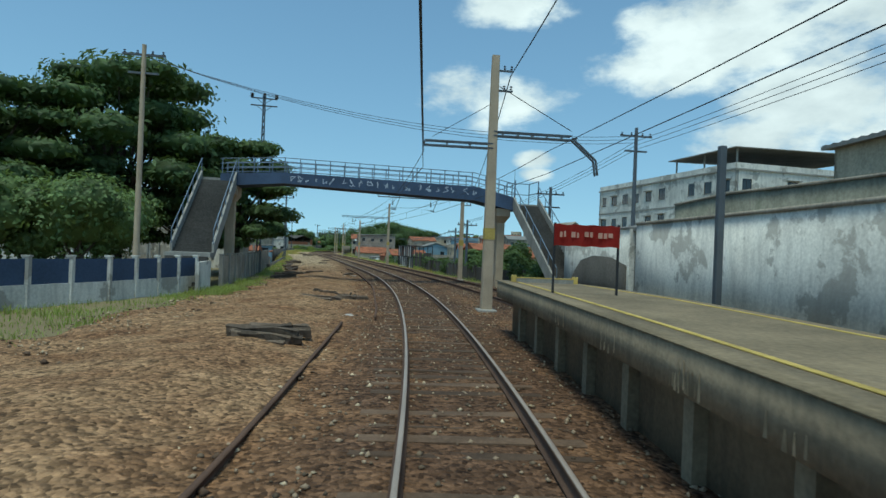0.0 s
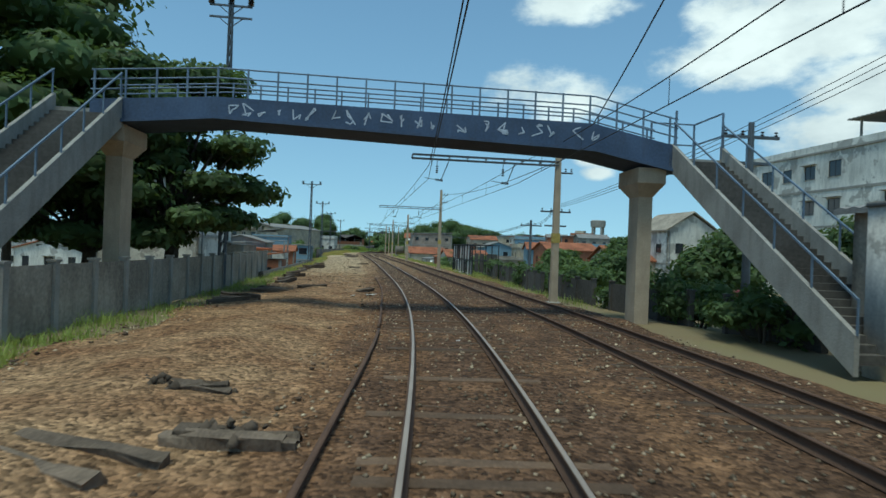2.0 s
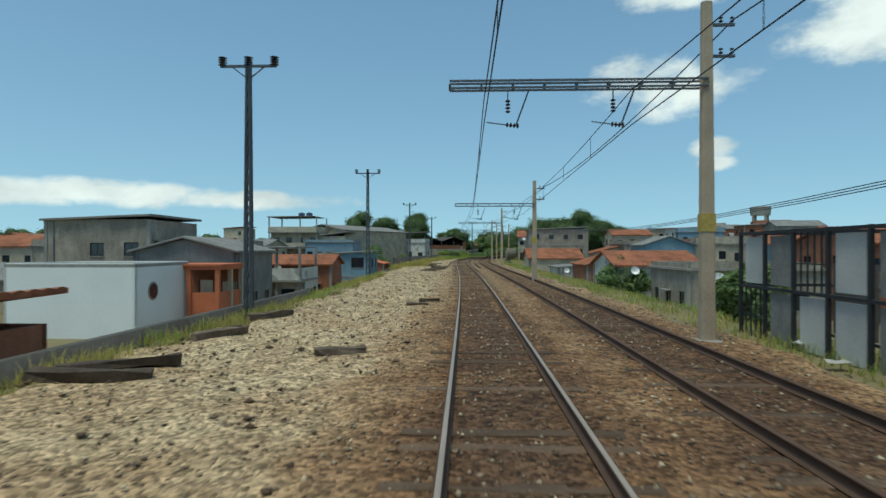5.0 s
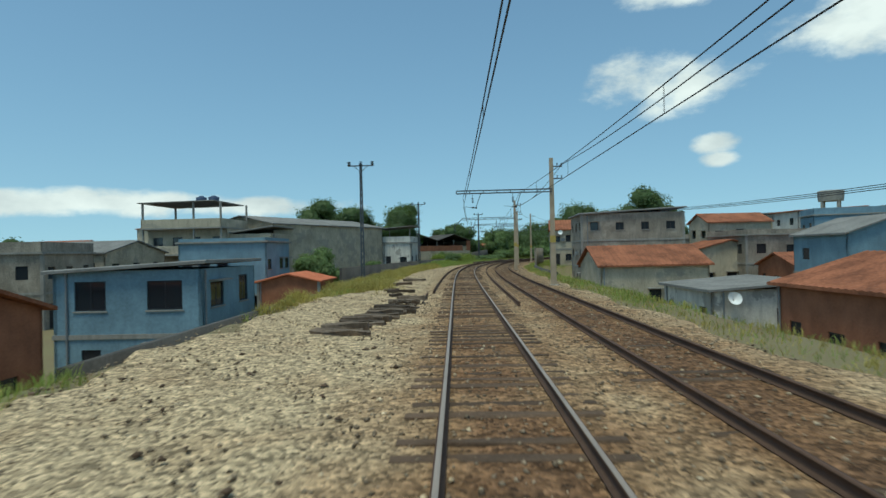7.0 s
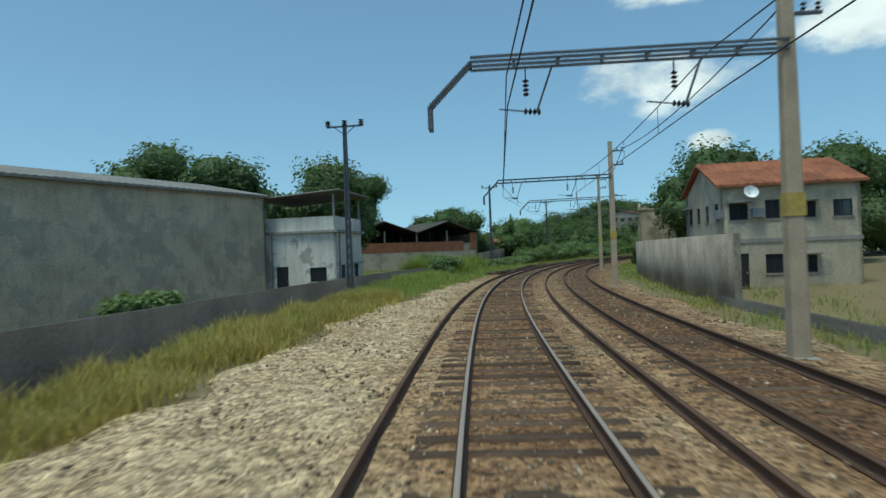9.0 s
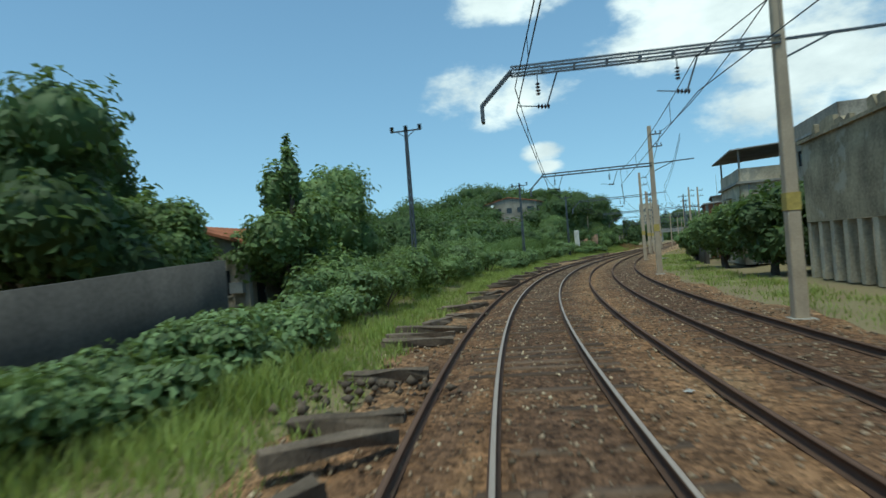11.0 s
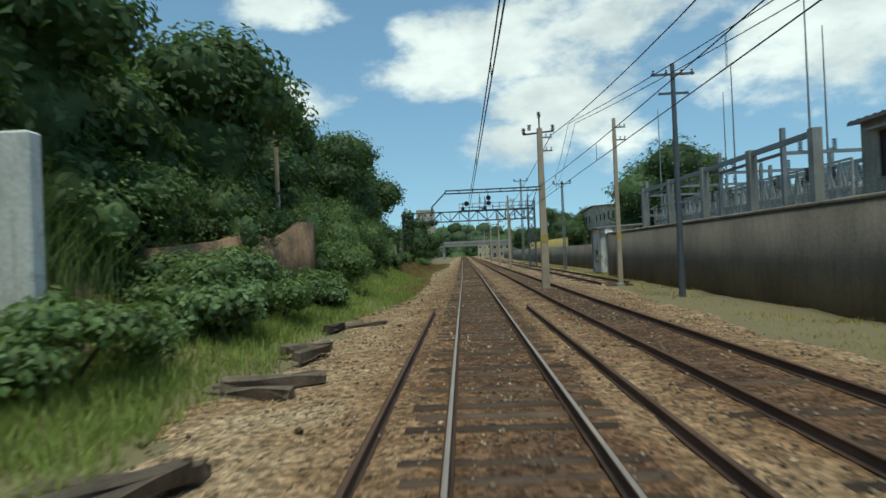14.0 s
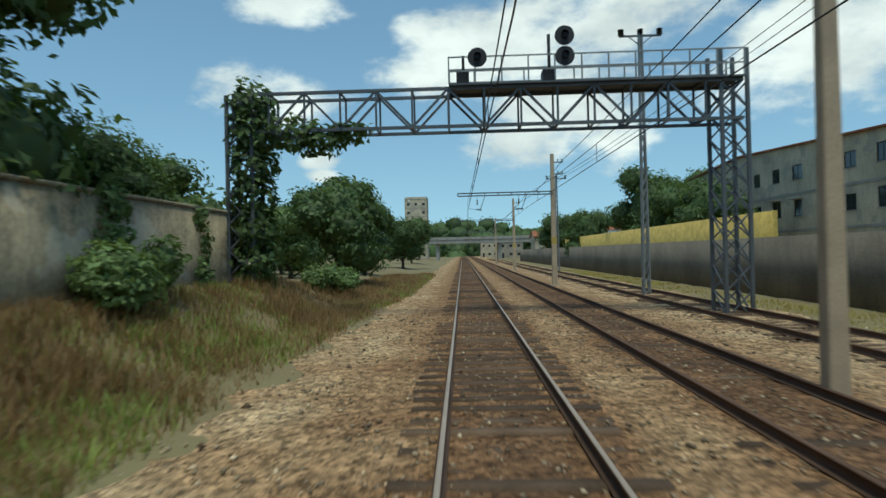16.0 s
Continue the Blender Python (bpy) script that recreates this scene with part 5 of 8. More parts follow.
def house(s, lat, base, wx, wy, h, wall, roof=('flat',), roof_mat=None, turn=0.0, floors=1, gap=2.2, frame_mat=None, label="", seed=0, sides="fb", door=True, win=(1.0, 1.0), name="house", shutter=None,
          category="house", tank=False, detail=True):
    """A house with its near corner wall along the track. x runs across the track, y along it."""
    rng = random.Random(seed)
    t = thing(name, spot(s, lat, base, turn), label, category, "houses by the railway")
    frame_mat = frame_mat or M_BLACK
    bm = bmesh.new()
    walls = {"f": ((-wx / 2, -wy / 2, 0), (1, 0, 0), wx), "r": ((wx / 2, -wy / 2, 0), (0, 1, 0), wy), "b": ((wx / 2, wy / 2, 0), (-1, 0, 0), wx), "l": ((-wx / 2, wy / 2, 0), (0, -1, 0), wy)}
    todo = []
    fh = h / floors
    for key, (o, u, W) in walls.items():
        holes = []
        if W > 1.8 and gap < 50:
            n = max(1, int(W / gap))
            for fl in range(floors):
                for k in range(n):
                    if rng.random() < 0.12:
                        continue
                    cx = W * (k + 0.5) / n
                    ww, wh = win[0] * rng.uniform(0.85, 1.15), win[1] * rng.uniform(0.9, 1.1)
                    z0 = fl * fh + min(1.0, fh - wh - 0.25)
                    if door and fl == 0 and k == 0 and fh > 2.3:
                        holes.append((cx - 0.42, 0.02, cx + 0.42, 2.05))
                    else:
                        holes.append((cx - ww / 2, z0, cx + ww / 2, z0 + wh))
        m = facade(bm, o, u, W, h, holes)
        todo.append((m, holes))
    part("wall", bm, wall, t)
    for m, holes in todo:
        for hl in holes:
            if not detail:
                d = bmesh.new()
                box(d, (hl[0], 0.07, hl[1]), (hl[2], 0.1, hl[3]), m)
                part("window" if hl[1] > 0.1 else "door", d, M_GLASS if hl[1] > 0.1 else M_BLACK, t)
                continue
            if hl[1] < 0.1:
                d = bmesh.new()
                box(d, (hl[0], 0.06, hl[1]), (hl[2], 0.11, hl[3]), m)
                dr = part("door", d, shutter or M_BLACK, t)
                d = bmesh.new()
                box(d, (hl[2] - 0.12, 0.03, 1.0), (hl[2] - 0.06, 0.06, 1.12), m)
                part("handle", d, M_GALV, dr)
            else:
                window(t, m, hl, frame_mat, shutter=shutter if rng.random() < 0.4 else None)
    # floor edges, corner posts, hoods, cooling units, pipes and dishes that such houses carry
    if floors > 1:
        for fl in range(1, floors):
            bm = bmesh.new()
            e = 0.05
            box(bm, (-wx / 2 - e, -wy / 2 - e, fl * fh - 0.2), (wx / 2 + e, wy / 2 + e, fl * fh))
            part("floor_edge", bm, M_CONC, t)
    if gap < 50:
        for m, holes in todo[:2] + todo[3:]:
            for hl in holes:
                if hl[1] < 0.1 or rng.random() > (0.35 if detail else 0.15):
                    continue
                bm = bmesh.new()
                box(bm, (hl[0] - 0.15, -0.38, hl[3] + 0.05), (hl[2] + 0.15, 0.0, hl[3] + 0.12), m)
                part("window_hood", bm, M_CONC, t)
    if detail and gap < 50:
        for m, holes in todo[:1] + todo[1:2] + todo[3:]:
            if holes and rng.random() < 0.6:
                hl = rng.choice(holes)
                if hl[1] > 0.5:
                    bm = bmesh.new()
                    box(bm, (hl[2] + 0.12, -0.32, hl[1] + 0.1), (hl[2] + 0.72, 0.0, hl[1] + 0.55), m)
                    part("cooling_unit", bm, M_GALV, t, "small pale cooling unit")
            if rng.random() < 0.7:
                bm = bmesh.new()
                x = rng.choice((0.25, 0.6))
                tube(bm, [m @ Vector((x, -0.06, 0.0)), m @ Vector((x, -0.06, h - 0.05))], 0.05, 6)
                part("drain_pipe", bm, M_GALV, t)
        if rng.random() < 0.6:
            bm = bmesh.new()
            c = Vector((-wx * 0.3, -wy / 2 - 0.25, h - 0.5))
            tube(bm, [c, c + Vector((0.0, -0.12, 0.06)), c + Vector((0.0, -0.22, 0.11))], [0.05, 0.26, 0.36], 14, cap=False)
            tube(bm, [c + Vector((0, 0.25, -0.1)), c], 0.025, 5)
            part("dish", bm, M_BRIGHT, t, "small white dish aerial")
    if wall in (M_GREYW, M_BRICK):
        for sx in (-1, 1):
            bm = bmesh.new()
            box(bm, (sx * wx / 2 - 0.12, -wy / 2 - 0.03, 0), (sx * wx / 2 + 0.12, -wy / 2 + 0.2, h))
            part("corner_post", bm, M_CONC, t)
    rc = (-wx / 2, -wy / 2, wx / 2, wy / 2)
    kind = roof[0]
    rm = roof_mat or M_TILE
    if kind == 'flat':
        bm = bmesh.new()
        o = roof[1] if len(roof) > 1 else 0.15
        box(bm, (rc[0] - o, rc[1] - o, h + 0.002), (rc[2] + o, rc[3] + o, h + 0.16))
        part("roof", bm, roof_mat or M_CONC, t)
        pr = bmesh.new()
        ph = roof[2] if len(roof) > 2 else 0.45
        for key, (oo, u, W) in walls.items():
            facade(pr, (oo[0], oo[1], h + 0.164), u, W, ph, [], 0.12)
        part("parapet", pr, wall, t)
    elif kind == 'terrace':
        bm = bmesh.new()
        box(bm, (rc[0] - 0.2, rc[1] - 0.2, h + 0.002), (rc[2] + 0.2, rc[3] + 0.2, h + 0.16))
        part("floor_slab", bm, M_CONC, t)
        pr = bmesh.new()
        for key, (oo, u, W) in walls.items():
            facade(pr, (oo[0], oo[1], h + 0.164), u, W, 0.9, [], 0.12)
        part("parapet", pr, wall, t)
        for px_, py_ in ((rc[0] + 0.1, rc[1] + 0.1), (rc[2] - 0.1, rc[1] + 0.1), (rc[0] + 0.1, rc[3] - 0.1), (rc[2] - 0.1, rc[3] - 0.1)):
            b = bmesh.new()
            beam(b, (px_, py_, h + 1.06), (px_, py_, h + 2.5), 0.12)
            part("post", b, M_CONC, t)
        tiled_roof(t, rc, roof_mat or M_FIBRE, ('lean', h + 2.35, h + 2.75), 0.06, 0.5)
    else:
        za, zb = h + 0.02, h + roof[1]
        tiled_roof(t, rc, rm, (kind, za, zb))
        ends = []
        if kind == 'y':
            ends = [[(x, y + dy, z) for dy in (0, 0.16) for x, z in ((-wx / 2, h), (wx / 2, h), (0, h + roof[1] * wx / (wx + 0.6) - 0.12))] for y in (-wy / 2, wy / 2 - 0.16)]
        elif kind == 'x':
            ends = [[(x + dx, y, z) for dx in (0, 0.16) for y, z in ((-wy / 2, h), (wy / 2, h), (0, h + roof[1] * wy / (wy + 0.6) - 0.12))] for x in (-wx / 2, wx / 2 - 0.16)]
        for pts in ends:
            bm = bmesh.new()
            v = [bm.verts.new(p) for p in pts]
            for f in ((0, 1, 2), (5, 4, 3), (0, 3, 4, 1), (1, 4, 5, 2), (2, 5, 3, 0)):
                bm.faces.new([v[q] for q in f])
            bmesh.ops.recalc_face_normals(bm, faces=bm.faces[:])
            part("gable", bm, wall, t)
    if tank:
        tk = thing("water_tank", spot(s, lat, 0, turn) @ Matrix.Translation((wx * 0.2, wy * 0.1, base + h + (0.16 if kind == 'flat' else 2.72))), "blue plastic water tank on a roof", "water tank")
        bm = bmesh.new()
        tube(bm, [(0, 0, 0), (0, 0, 0.7), (0, 0, 0.82)], [0.55, 0.62, 0.3], 14)
        part("tank", bm, M_BLUEW, tk, smooth=True)
        bm = bmesh.new()
        tube(bm, [(0, 0, 0.8), (0, 0, 0.9)], [0.34, 0.26], 14)
        part("lid", bm, M_BLUEW, tk)
    return t


def balcony_house(s, lat, base, wx, wy, fh, floors, wall, roof_mat, label, seed, tanks=False):
    """A house whose storeys open towards the line in deep balconies with solid parapets; the top one is a roofed terrace."""
    rng = random.Random(seed)
    t = thing("house", spot(s, lat, base), label, "house", "houses by the railway")
    deep = 1.5
    bm = bmesh.new()
    h = fh * (floors - 1)
    todo = []
    for o, u, W in (((-wx / 2, -wy / 2 + deep, 0), (1, 0, 0), wx), ((wx / 2, -wy / 2 + deep, 0), (0, 1, 0), wy - deep), ((wx / 2, wy / 2, 0), (-1, 0, 0), wx), ((-wx / 2, wy / 2, 0), (0, -1, 0), wy - deep)):
        holes = []
        n = max(1, int(W / 2.4))
        for f in range(floors - 1):
            for k in range(n):
                cx = W * (k + 0.5) / n
                if rng.random() < 0.3 and W > 4:
                    holes.append((cx - 0.4, f * fh + 0.02, cx + 0.4, f * fh + 2.05))
                else:
                    holes.append((cx - 0.6, f * fh + 0.95, cx + 0.6, f * fh + 2.05))
        todo.append((facade(bm, o, u, W, h, holes), holes))
    part("wall", bm, wall, t)
    for m, holes in todo:
        for hl in holes:
            window(t, m, hl, M_BLACK)
    for f in range(floors):
        z = f * fh
        bm = bmesh.new()
        box(bm, (-wx / 2 - 0.1, -wy / 2 - 0.1, z - 0.18), (wx / 2 + 0.1, wy / 2 + 0.1, z - 0.003))
        part("floor_slab", bm, M_CONC, t)
        bm = bmesh.new()
        facade(bm, (-wx / 2, -wy / 2, z), (1, 0, 0), wx, 1.0, [], 0.12)
        facade(bm, (wx / 2, -wy / 2, z), (0, 1, 0), deep if f < floors - 1 else wy, 1.0, [], 0.12)
        facade(bm, (-wx / 2, -wy / 2 + (deep if f < floors - 1 else wy), z), (0, -1, 0), deep if f < floors - 1 else wy, 1.0, [], 0.12)
        part("parapet", bm, wall, t)
        for x in (-wx / 2 + 0.12, 0.15 * wx, wx / 2 - 0.12):
            bm = bmesh.new()
            box(bm, (x - 0.1, -wy / 2 + 0.13, z), (x + 0.1, -wy / 2 + 0.33, z + fh - 0.185))
            part("post", bm, M_CONC, t)
    zt = floors * fh
    for x in (-wx / 2 + 0.12, wx / 2 - 0.12):
        bm = bmesh.new()
        box(bm, (x - 0.1, wy / 2 - 0.4, zt - fh), (x + 0.1, wy / 2 - 0.2, zt - 0.1))
        part("post", bm, M_CONC, t)
    tiled_roof(t, (-wx / 2, -wy / 2, wx / 2 - 0.1 * wx, wy / 2), roof_mat, ('lean', zt - 0.15, zt - 0.05), 0.07, 0.3)
    if tanks:
        for x in (0.6, 2.2):
            tk = thing("water_tank", spot(s, lat, base) @ Matrix.Translation((x, 0, zt + 0.0)), "blue plastic water tank on a roof", "water tank")
            bm = bmesh.new()
            tube(bm, [(0, 0, 0), (0, 0, 0.7), (0, 0, 0.82)], [0.6, 0.66, 0.3], 14)
            part("tank", bm, M_BLUEPANEL, tk, smooth=True)
            bm = bmesh.new()
            tube(bm, [(0, 0, 0.8), (0, 0, 0.9)], [0.34, 0.26], 14)
            part("lid", bm, M_BLUEPANEL, tk)
    return t


# ---- plants ----
def foliage(name, lobes, count, leaf, material, parent, seed=0, label="", core=0.74):
    """Many small leaves over several rounded lobes (x, y, z, rx, ry, rz), with a dense rough core inside each."""
    rng = np.random.default_rng(seed)
    L = np.array(lobes, float)
    vol = (L[:, 3] * L[:, 4] + L[:, 4] * L[:, 5] + L[:, 3] * L[:, 5])
    pick = rng.choice(len(L), count, p=vol / vol.sum())
    d = rng.normal(size=(count, 3))
    d /= np.linalg.norm(d, axis=1)[:, None]
    r = 1.0 + 0.16 * np.sin(d[:, 0] * 7 + pick) * np.cos(d[:, 1] * 6 + pick * 2) + 0.12 * np.sin(d[:, 2] * 9 + pick)
    r *= rng.uniform(0.70, 1.03, count)
    c = L[pick, :3] + d * L[pick, 3:] * r[:, None]
    size = leaf * rng.uniform(0.5, 1.3, count)
    nrm = d + rng.normal(scale=0.45, size=(count, 3)) + np.array([0, 0, 0.5])
    nrm /= np.linalg.norm(nrm, axis=1)[:, None]
    a = np.cross(nrm, rng.normal(size=(count, 3)))
    a /= np.linalg.norm(a, axis=1)[:, None] + 1e-9
    b = np.cross(nrm, a)
    a *= size[:, None]
    b *= size[:, None] * 0.55
    fold = nrm * size[:, None] * 0.18
    v = np.stack([c - a, c - b * 0.9 + fold, c + a - fold, c + b * 0.9 + fold], 1).reshape(-1, 3)
    f = np.arange(count * 4).reshape(-1, 4)
    if core:
        th = np.linspace(0, 2 * math.pi, 11)[:-1]
        ph = np.linspace(-1.35, 1.35, 7)
        extra_v, extra_f = [], []
        base = len(v)
        for k, (x, y, z, rx, ry, rz) in enumerate(L):
            for p in ph:
                for q in th:
                    j = core + 0.12 * math.sin(q * 3 + k) * math.cos(p * 4 + k)
                    extra_v.append((x + rx * j * math.cos(p) * math.cos(q), y + ry * j * math.cos(p) * math.sin(q), z + rz * j * math.sin(p)))
            for i in range(6):
                for q in range(10):
                    o = base + k * 70 + i * 10
                    extra_f.append((o + q, o + (q + 1) % 10, o + 10 + (q + 1) % 10, o + 10 + q))
        v = np.concatenate([v, extra_v])
        f = np.concatenate([f, extra_f])
    return raw(name, v, f, material, parent, label)


def tree(s, lat, base, height, radius, seed, material=None, style="round", label="", leaf=0.34, count=3600, trunk=0.22, crown_base=0.35):
    rng = random.Random(seed)
    material = material or M_LEAF
    t = thing("tree", spot(s, lat, base), label or "dark green broadleaf tree with a dense uneven crown", "tree", "trees along the railway")
    lobes, limbs = [], bmesh.new()
    top = height
    low = height * crown_base
    tube(limbs, [(0, 0, -0.4), (rng.uniform(-0.2, 0.2), rng.uniform(-0.2, 0.2), low), (rng.uniform(-0.5, 0.5), rng.uniform(-0.5, 0.5), top * 0.75)], [trunk * 1.3, trunk, trunk * 0.4], 8)
    n = 9 if style != "layered" else 30
    for k in range(n):
        a = 2 * math.pi * k / n * 2.4 + rng.uniform(-0.4, 0.4)
        if style == "layered":
            z = low + (top - low) * (k % 5 + 0.5) / 5
            rr = radius * (1.0 - 0.55 * abs((k % 5) / 4 - 0.25)) * rng.uniform(0.55, 0.95)
            lobes.append((math.cos(a) * rr * 0.85, math.sin(a) * rr * 0.85, z + rng.uniform(-0.3, 0.3), radius * rng.uniform(0.26, 0.4), radius * rng.uniform(0.26, 0.4), (top - low) * rng.uniform(0.06, 0.1)))
        elif style == "cone":
            f = (k + 0.5) / n
            rr = radius * (1 - f) * 0.6
            lobes.append((math.cos(a) * rr, math.sin(a) * rr, low + (top - low) * f * 0.9, radius * (1.05 - f) * 0.6, radius * (1.05 - f) * 0.6, (top - low) * 0.18))
        else:
            f = rng.uniform(0.15, 0.85)
            rr = radius * math.sqrt(max(0.05, 1 - (2 * f - 0.9) ** 2)) * rng.uniform(0.35, 0.7)
            q = radius * rng.uniform(0.36, 0.55)
            lobes.append((math.cos(a) * rr, math.sin(a) * rr, low + (top - low) * f, q, q, min(q * 0.8, (top - low) * 0.3)))
        x, y, z = lobes[-1][:3]
        tube(limbs, [(0, 0, low * 0.9), (x * 0.45, y * 0.45, (z + low) / 2), (x, y, z)], [trunk * 0.5, trunk * 0.3, trunk * 0.1], 5)
    if style == "round":
        lobes.append((0, 0, low + (top - low) * 0.5, radius * 0.62, radius * 0.62, (top - low) * 0.46))
    part("trunk", limbs, M_TRUNK, t)
    foliage("crown", lobes, count, leaf, material, t, seed)
    return t


def shrub(s, lat, base, rx, ry, h, seed, material=None, leaf=0.2, count=1100, label=""):
    rng = random.Random(seed)
    t = thing("shrub", spot(s, lat, base), label or "leafy green bush beside the track", "bush", "bushes along the railway")
    lobes = [(rng.uniform(-0.62, 0.62) * rx, rng.uniform(-0.62, 0.62) * ry, h * rng.uniform(0.22, 0.7), rx * rng.uniform(0.24, 0.55), ry * rng.uniform(0.24, 0.55), h * rng.uniform(0.2, 0.4)) for _ in range(9)]
    bm = bmesh.new()
    for x, y, z, *_ in lobes:
        tube(bm, [(x * 0.3, y * 0.3, -0.2), (x, y, z)], [0.05, 0.02], 5)
    part("stems", bm, M_TRUNK, t)
    foliage("leaves", lobes, count, leaf, material or M_LEAF2, t, seed, core=0.55)
    return t


def grass(name, s0, s1, la, lb, per_m2, height, material, seed, label, lift=0.0, even=0.0, thin=1.0):
    """Blades of grass over a strip of ground; la and lb may be functions of the distance. even: 0 for tufts of many heights, 1 for a level stand."""
    rng = np.random.default_rng(seed)
    fa = la if callable(la) else (lambda s: la + 0 * s)
    fb = lb if callable(lb) else (lambda s: lb + 0 * s)
    area = (s1 - s0) * float(np.mean(np.abs(fb(np.linspace(s0, s1, 20)) - fa(np.linspace(s0, s1, 20)))))
    n = int(area * per_m2)
    s = rng.uniform(s0, s1, n)
    u = rng.uniform(0, 1, n)
    lat = fa(s) + (fb(s) - fa(s)) * u
    # tufts of about a metre inside patches of four or five
    gs, gl = np.arange(s0 - 1, s1 + 1.3, 0.4), np.arange(lat.min() - 0.5, lat.max() + 0.9, 0.4)
    grid = np.array([[noise.noise(Vector((a * 0.85, b * 0.85, seed * 3.1))) + 0.8 * noise.noise(Vector((a * 0.23, b * 0.3, seed * 1.7))) for b in gl] for a in gs])
    tuft = grid[((s - gs[0]) / 0.4).astype(int), ((lat - gl[0]) / 0.4).astype(int)]
    clump = np.clip(0.5 + 0.75 * tuft, 0, 1)
    clump = clump + (0.8 - clump) * even
    rim = np.clip(np.minimum(u, 1 - u) * 8, 0.35, 1)
    keep = rng.uniform(0, 1, n) < (0.12 + 0.88 * clump) * rim
    s, lat, clump, rim = s[keep], lat[keep], clump[keep], rim[keep]
    n = len(s)
    x, y = xy(s, lat)
    z = ground_z(s, lat) - 0.08 + lift
    h = height * rng.uniform(0.35 + 0.4 * even, 1.15, n) * (0.4 + 0.75 * clump) * (0.6 + 0.4 * rim)
    a = rng.uniform(0, 6.28, n)
    w = (0.006 + 0.010 * rng.uniform(0, 1, n) + 0.006 * height) * thin
    bend = h * rng.uniform(0.15, 0.95, n)
    ca, sa = np.cos(a), np.sin(a)
    v = np.zeros((n, 5, 3))
    for k, (wf, bf, zf) in enumerate(((-1, 0, 0), (1, 0, 0), (0.75, 0.3, 0.6), (-0.75, 0.3, 0.6))):
        v[:, k] = np.stack([x - sa * w * wf + ca * bend * bf, y + ca * w * wf + sa * bend * bf, z + h * zf], 1)
    v[:, 4] = np.stack([x + ca * bend, y + sa * bend, z + h], 1)
    o = 5 * np.arange(n)[:, None]
    quads = np.concatenate([np.array([[0, 1, 2]]) + o, np.array([[0, 2, 3]]) + o, np.array([[3, 2, 4]]) + o])
    return tagged(raw(name, v.reshape(-1, 3), quads, material), label, "grass", kind="stuff")


build_masts()
build_poles()
build_wires()
build_footbridge()
build_platform()


# ---- first stretch: station and footbridge ----
def panel_fence(s0, s1, lat_of, base, post_h, plinth_h, pitch, panel_mat, label, post_mat=None, plinth_mat=None):
    t = thing("fence", Matrix(), label, "fence")
    ss = np.arange(s0, s1, pitch)
    for i, s in enumerate(ss):
        m = spot(float(s), float(lat_of(s)), base)
        bm = bmesh.new()
        box(bm, (-0.1, -0.1, -0.3), (0.1, 0.1, post_h - 0.06), m)
        box(bm, (-0.13, -0.13, post_h - 0.06), (0.13, 0.13, post_h), m)
        part("post", bm, post_mat or (M_WHITE if plinth_h > 0 else M_CONC), t)
        if i + 1 < len(ss):
            a, b = at(float(s), float(lat_of(s)), base), at(float(ss[i + 1]), float(lat_of(ss[i + 1])), base)
            if plinth_h > 0:
                bm = bmesh.new()
                beam(bm, a + Vector((0, 0, plinth_h / 2 - 0.15)), b + Vector((0, 0, plinth_h / 2 - 0.15)), 0.14, plinth_h + 0.3)
                part("plinth", bm, plinth_mat or M_WHITE, t)
            if panel_mat is not None and (post_mat is None or i % 4 != 2):
                bm = bmesh.new()
                z = (plinth_h + post_h - 0.12) / 2
                beam(bm, a + Vector((0, 0, z)), b + Vector((0, 0, z)), 0.05, post_h - 0.12 - plinth_h - 0.02)
                part("panel", bm, panel_mat, t)
    return t


fl = lane([(-10, -19), (14, -15.2), (20.3, -13.6), (24.3, -11.9), (31.2, -10.2)])
panel_fence(4, 31.5, fl, -0.35, 1.75, 0.75, 1.55, M_BLUEPANEL, "fence of dark blue panels on a whitewashed plinth")
panel_fence(33.5, 66.0, lambda s: -9.85 + 0 * s, -0.35, 1.8, 0.0, 2.0, M_GREYW, "old fence of grey concrete slabs between posts")
panel_fence(35.5, 72.0, lane([(35, 10.4), (44, 8.6), (52, 7.7), (72, 8.3)]), -0.5, 1.45, 0.0, 1.7, M_DARKW, "old dark concrete slab fence beside the second track", M_DARKW)

# wall behind the platform, with the building over it
wall_run("wall_platform", -30, 24.6, 9.15, -0.5, 3.48, M_WHITE, "tall stained whitewashed wall behind the station platform", 0.25, cap=0.12, cap_mat=M_GREYW)
wall_run("wall_platform_end", 24.6, 33.6, 9.15, -0.5, 3.35, M_WHITE, "stained whitewashed wall with dark mould", 0.25, cap=0.10, cap_mat=M_FIBRE)
wall_run("wall_mould", 24.8, 31.6, 8.985, -0.5, 1.9, M_DARKW, "blackened lower wall with an uneven curved top", 0.07, ztop=[(24.8, 1.75), (26.5, 2.1), (28.5, 2.15), (30, 1.9), (31, 1.2), (31.6, 0.6)], step=0.4)
wall_run("wall_mossy", 12.6, 24.2, 10.7, -0.5, 4.45, M_MOSSW, "mossy grey wall standing behind the whitewashed one", 0.25, cap=0.08, cap_mat=M_GREYW, ztop=[(12.6, 4.3), (17, 4.4), (20, 4.5), (24.2, 4.35)], step=0.8)
house(9.4, 19.2, 2.8, 10.6, 21.6, 3.5, M_CREAM, ('lean', 0.7), M_FIBRE, label="cream upper storey with a dark overhanging sheet roof", seed=2, gap=7.0, door=False, name="building")
house(29.0, 12.3, -0.4, 5.8, 9.4, 3.75, M_GREYW, ('lean', 0.9), M_FIBRE, label="low grey building under a brown sheet roof", seed=3, gap=99, door=False, name="building")
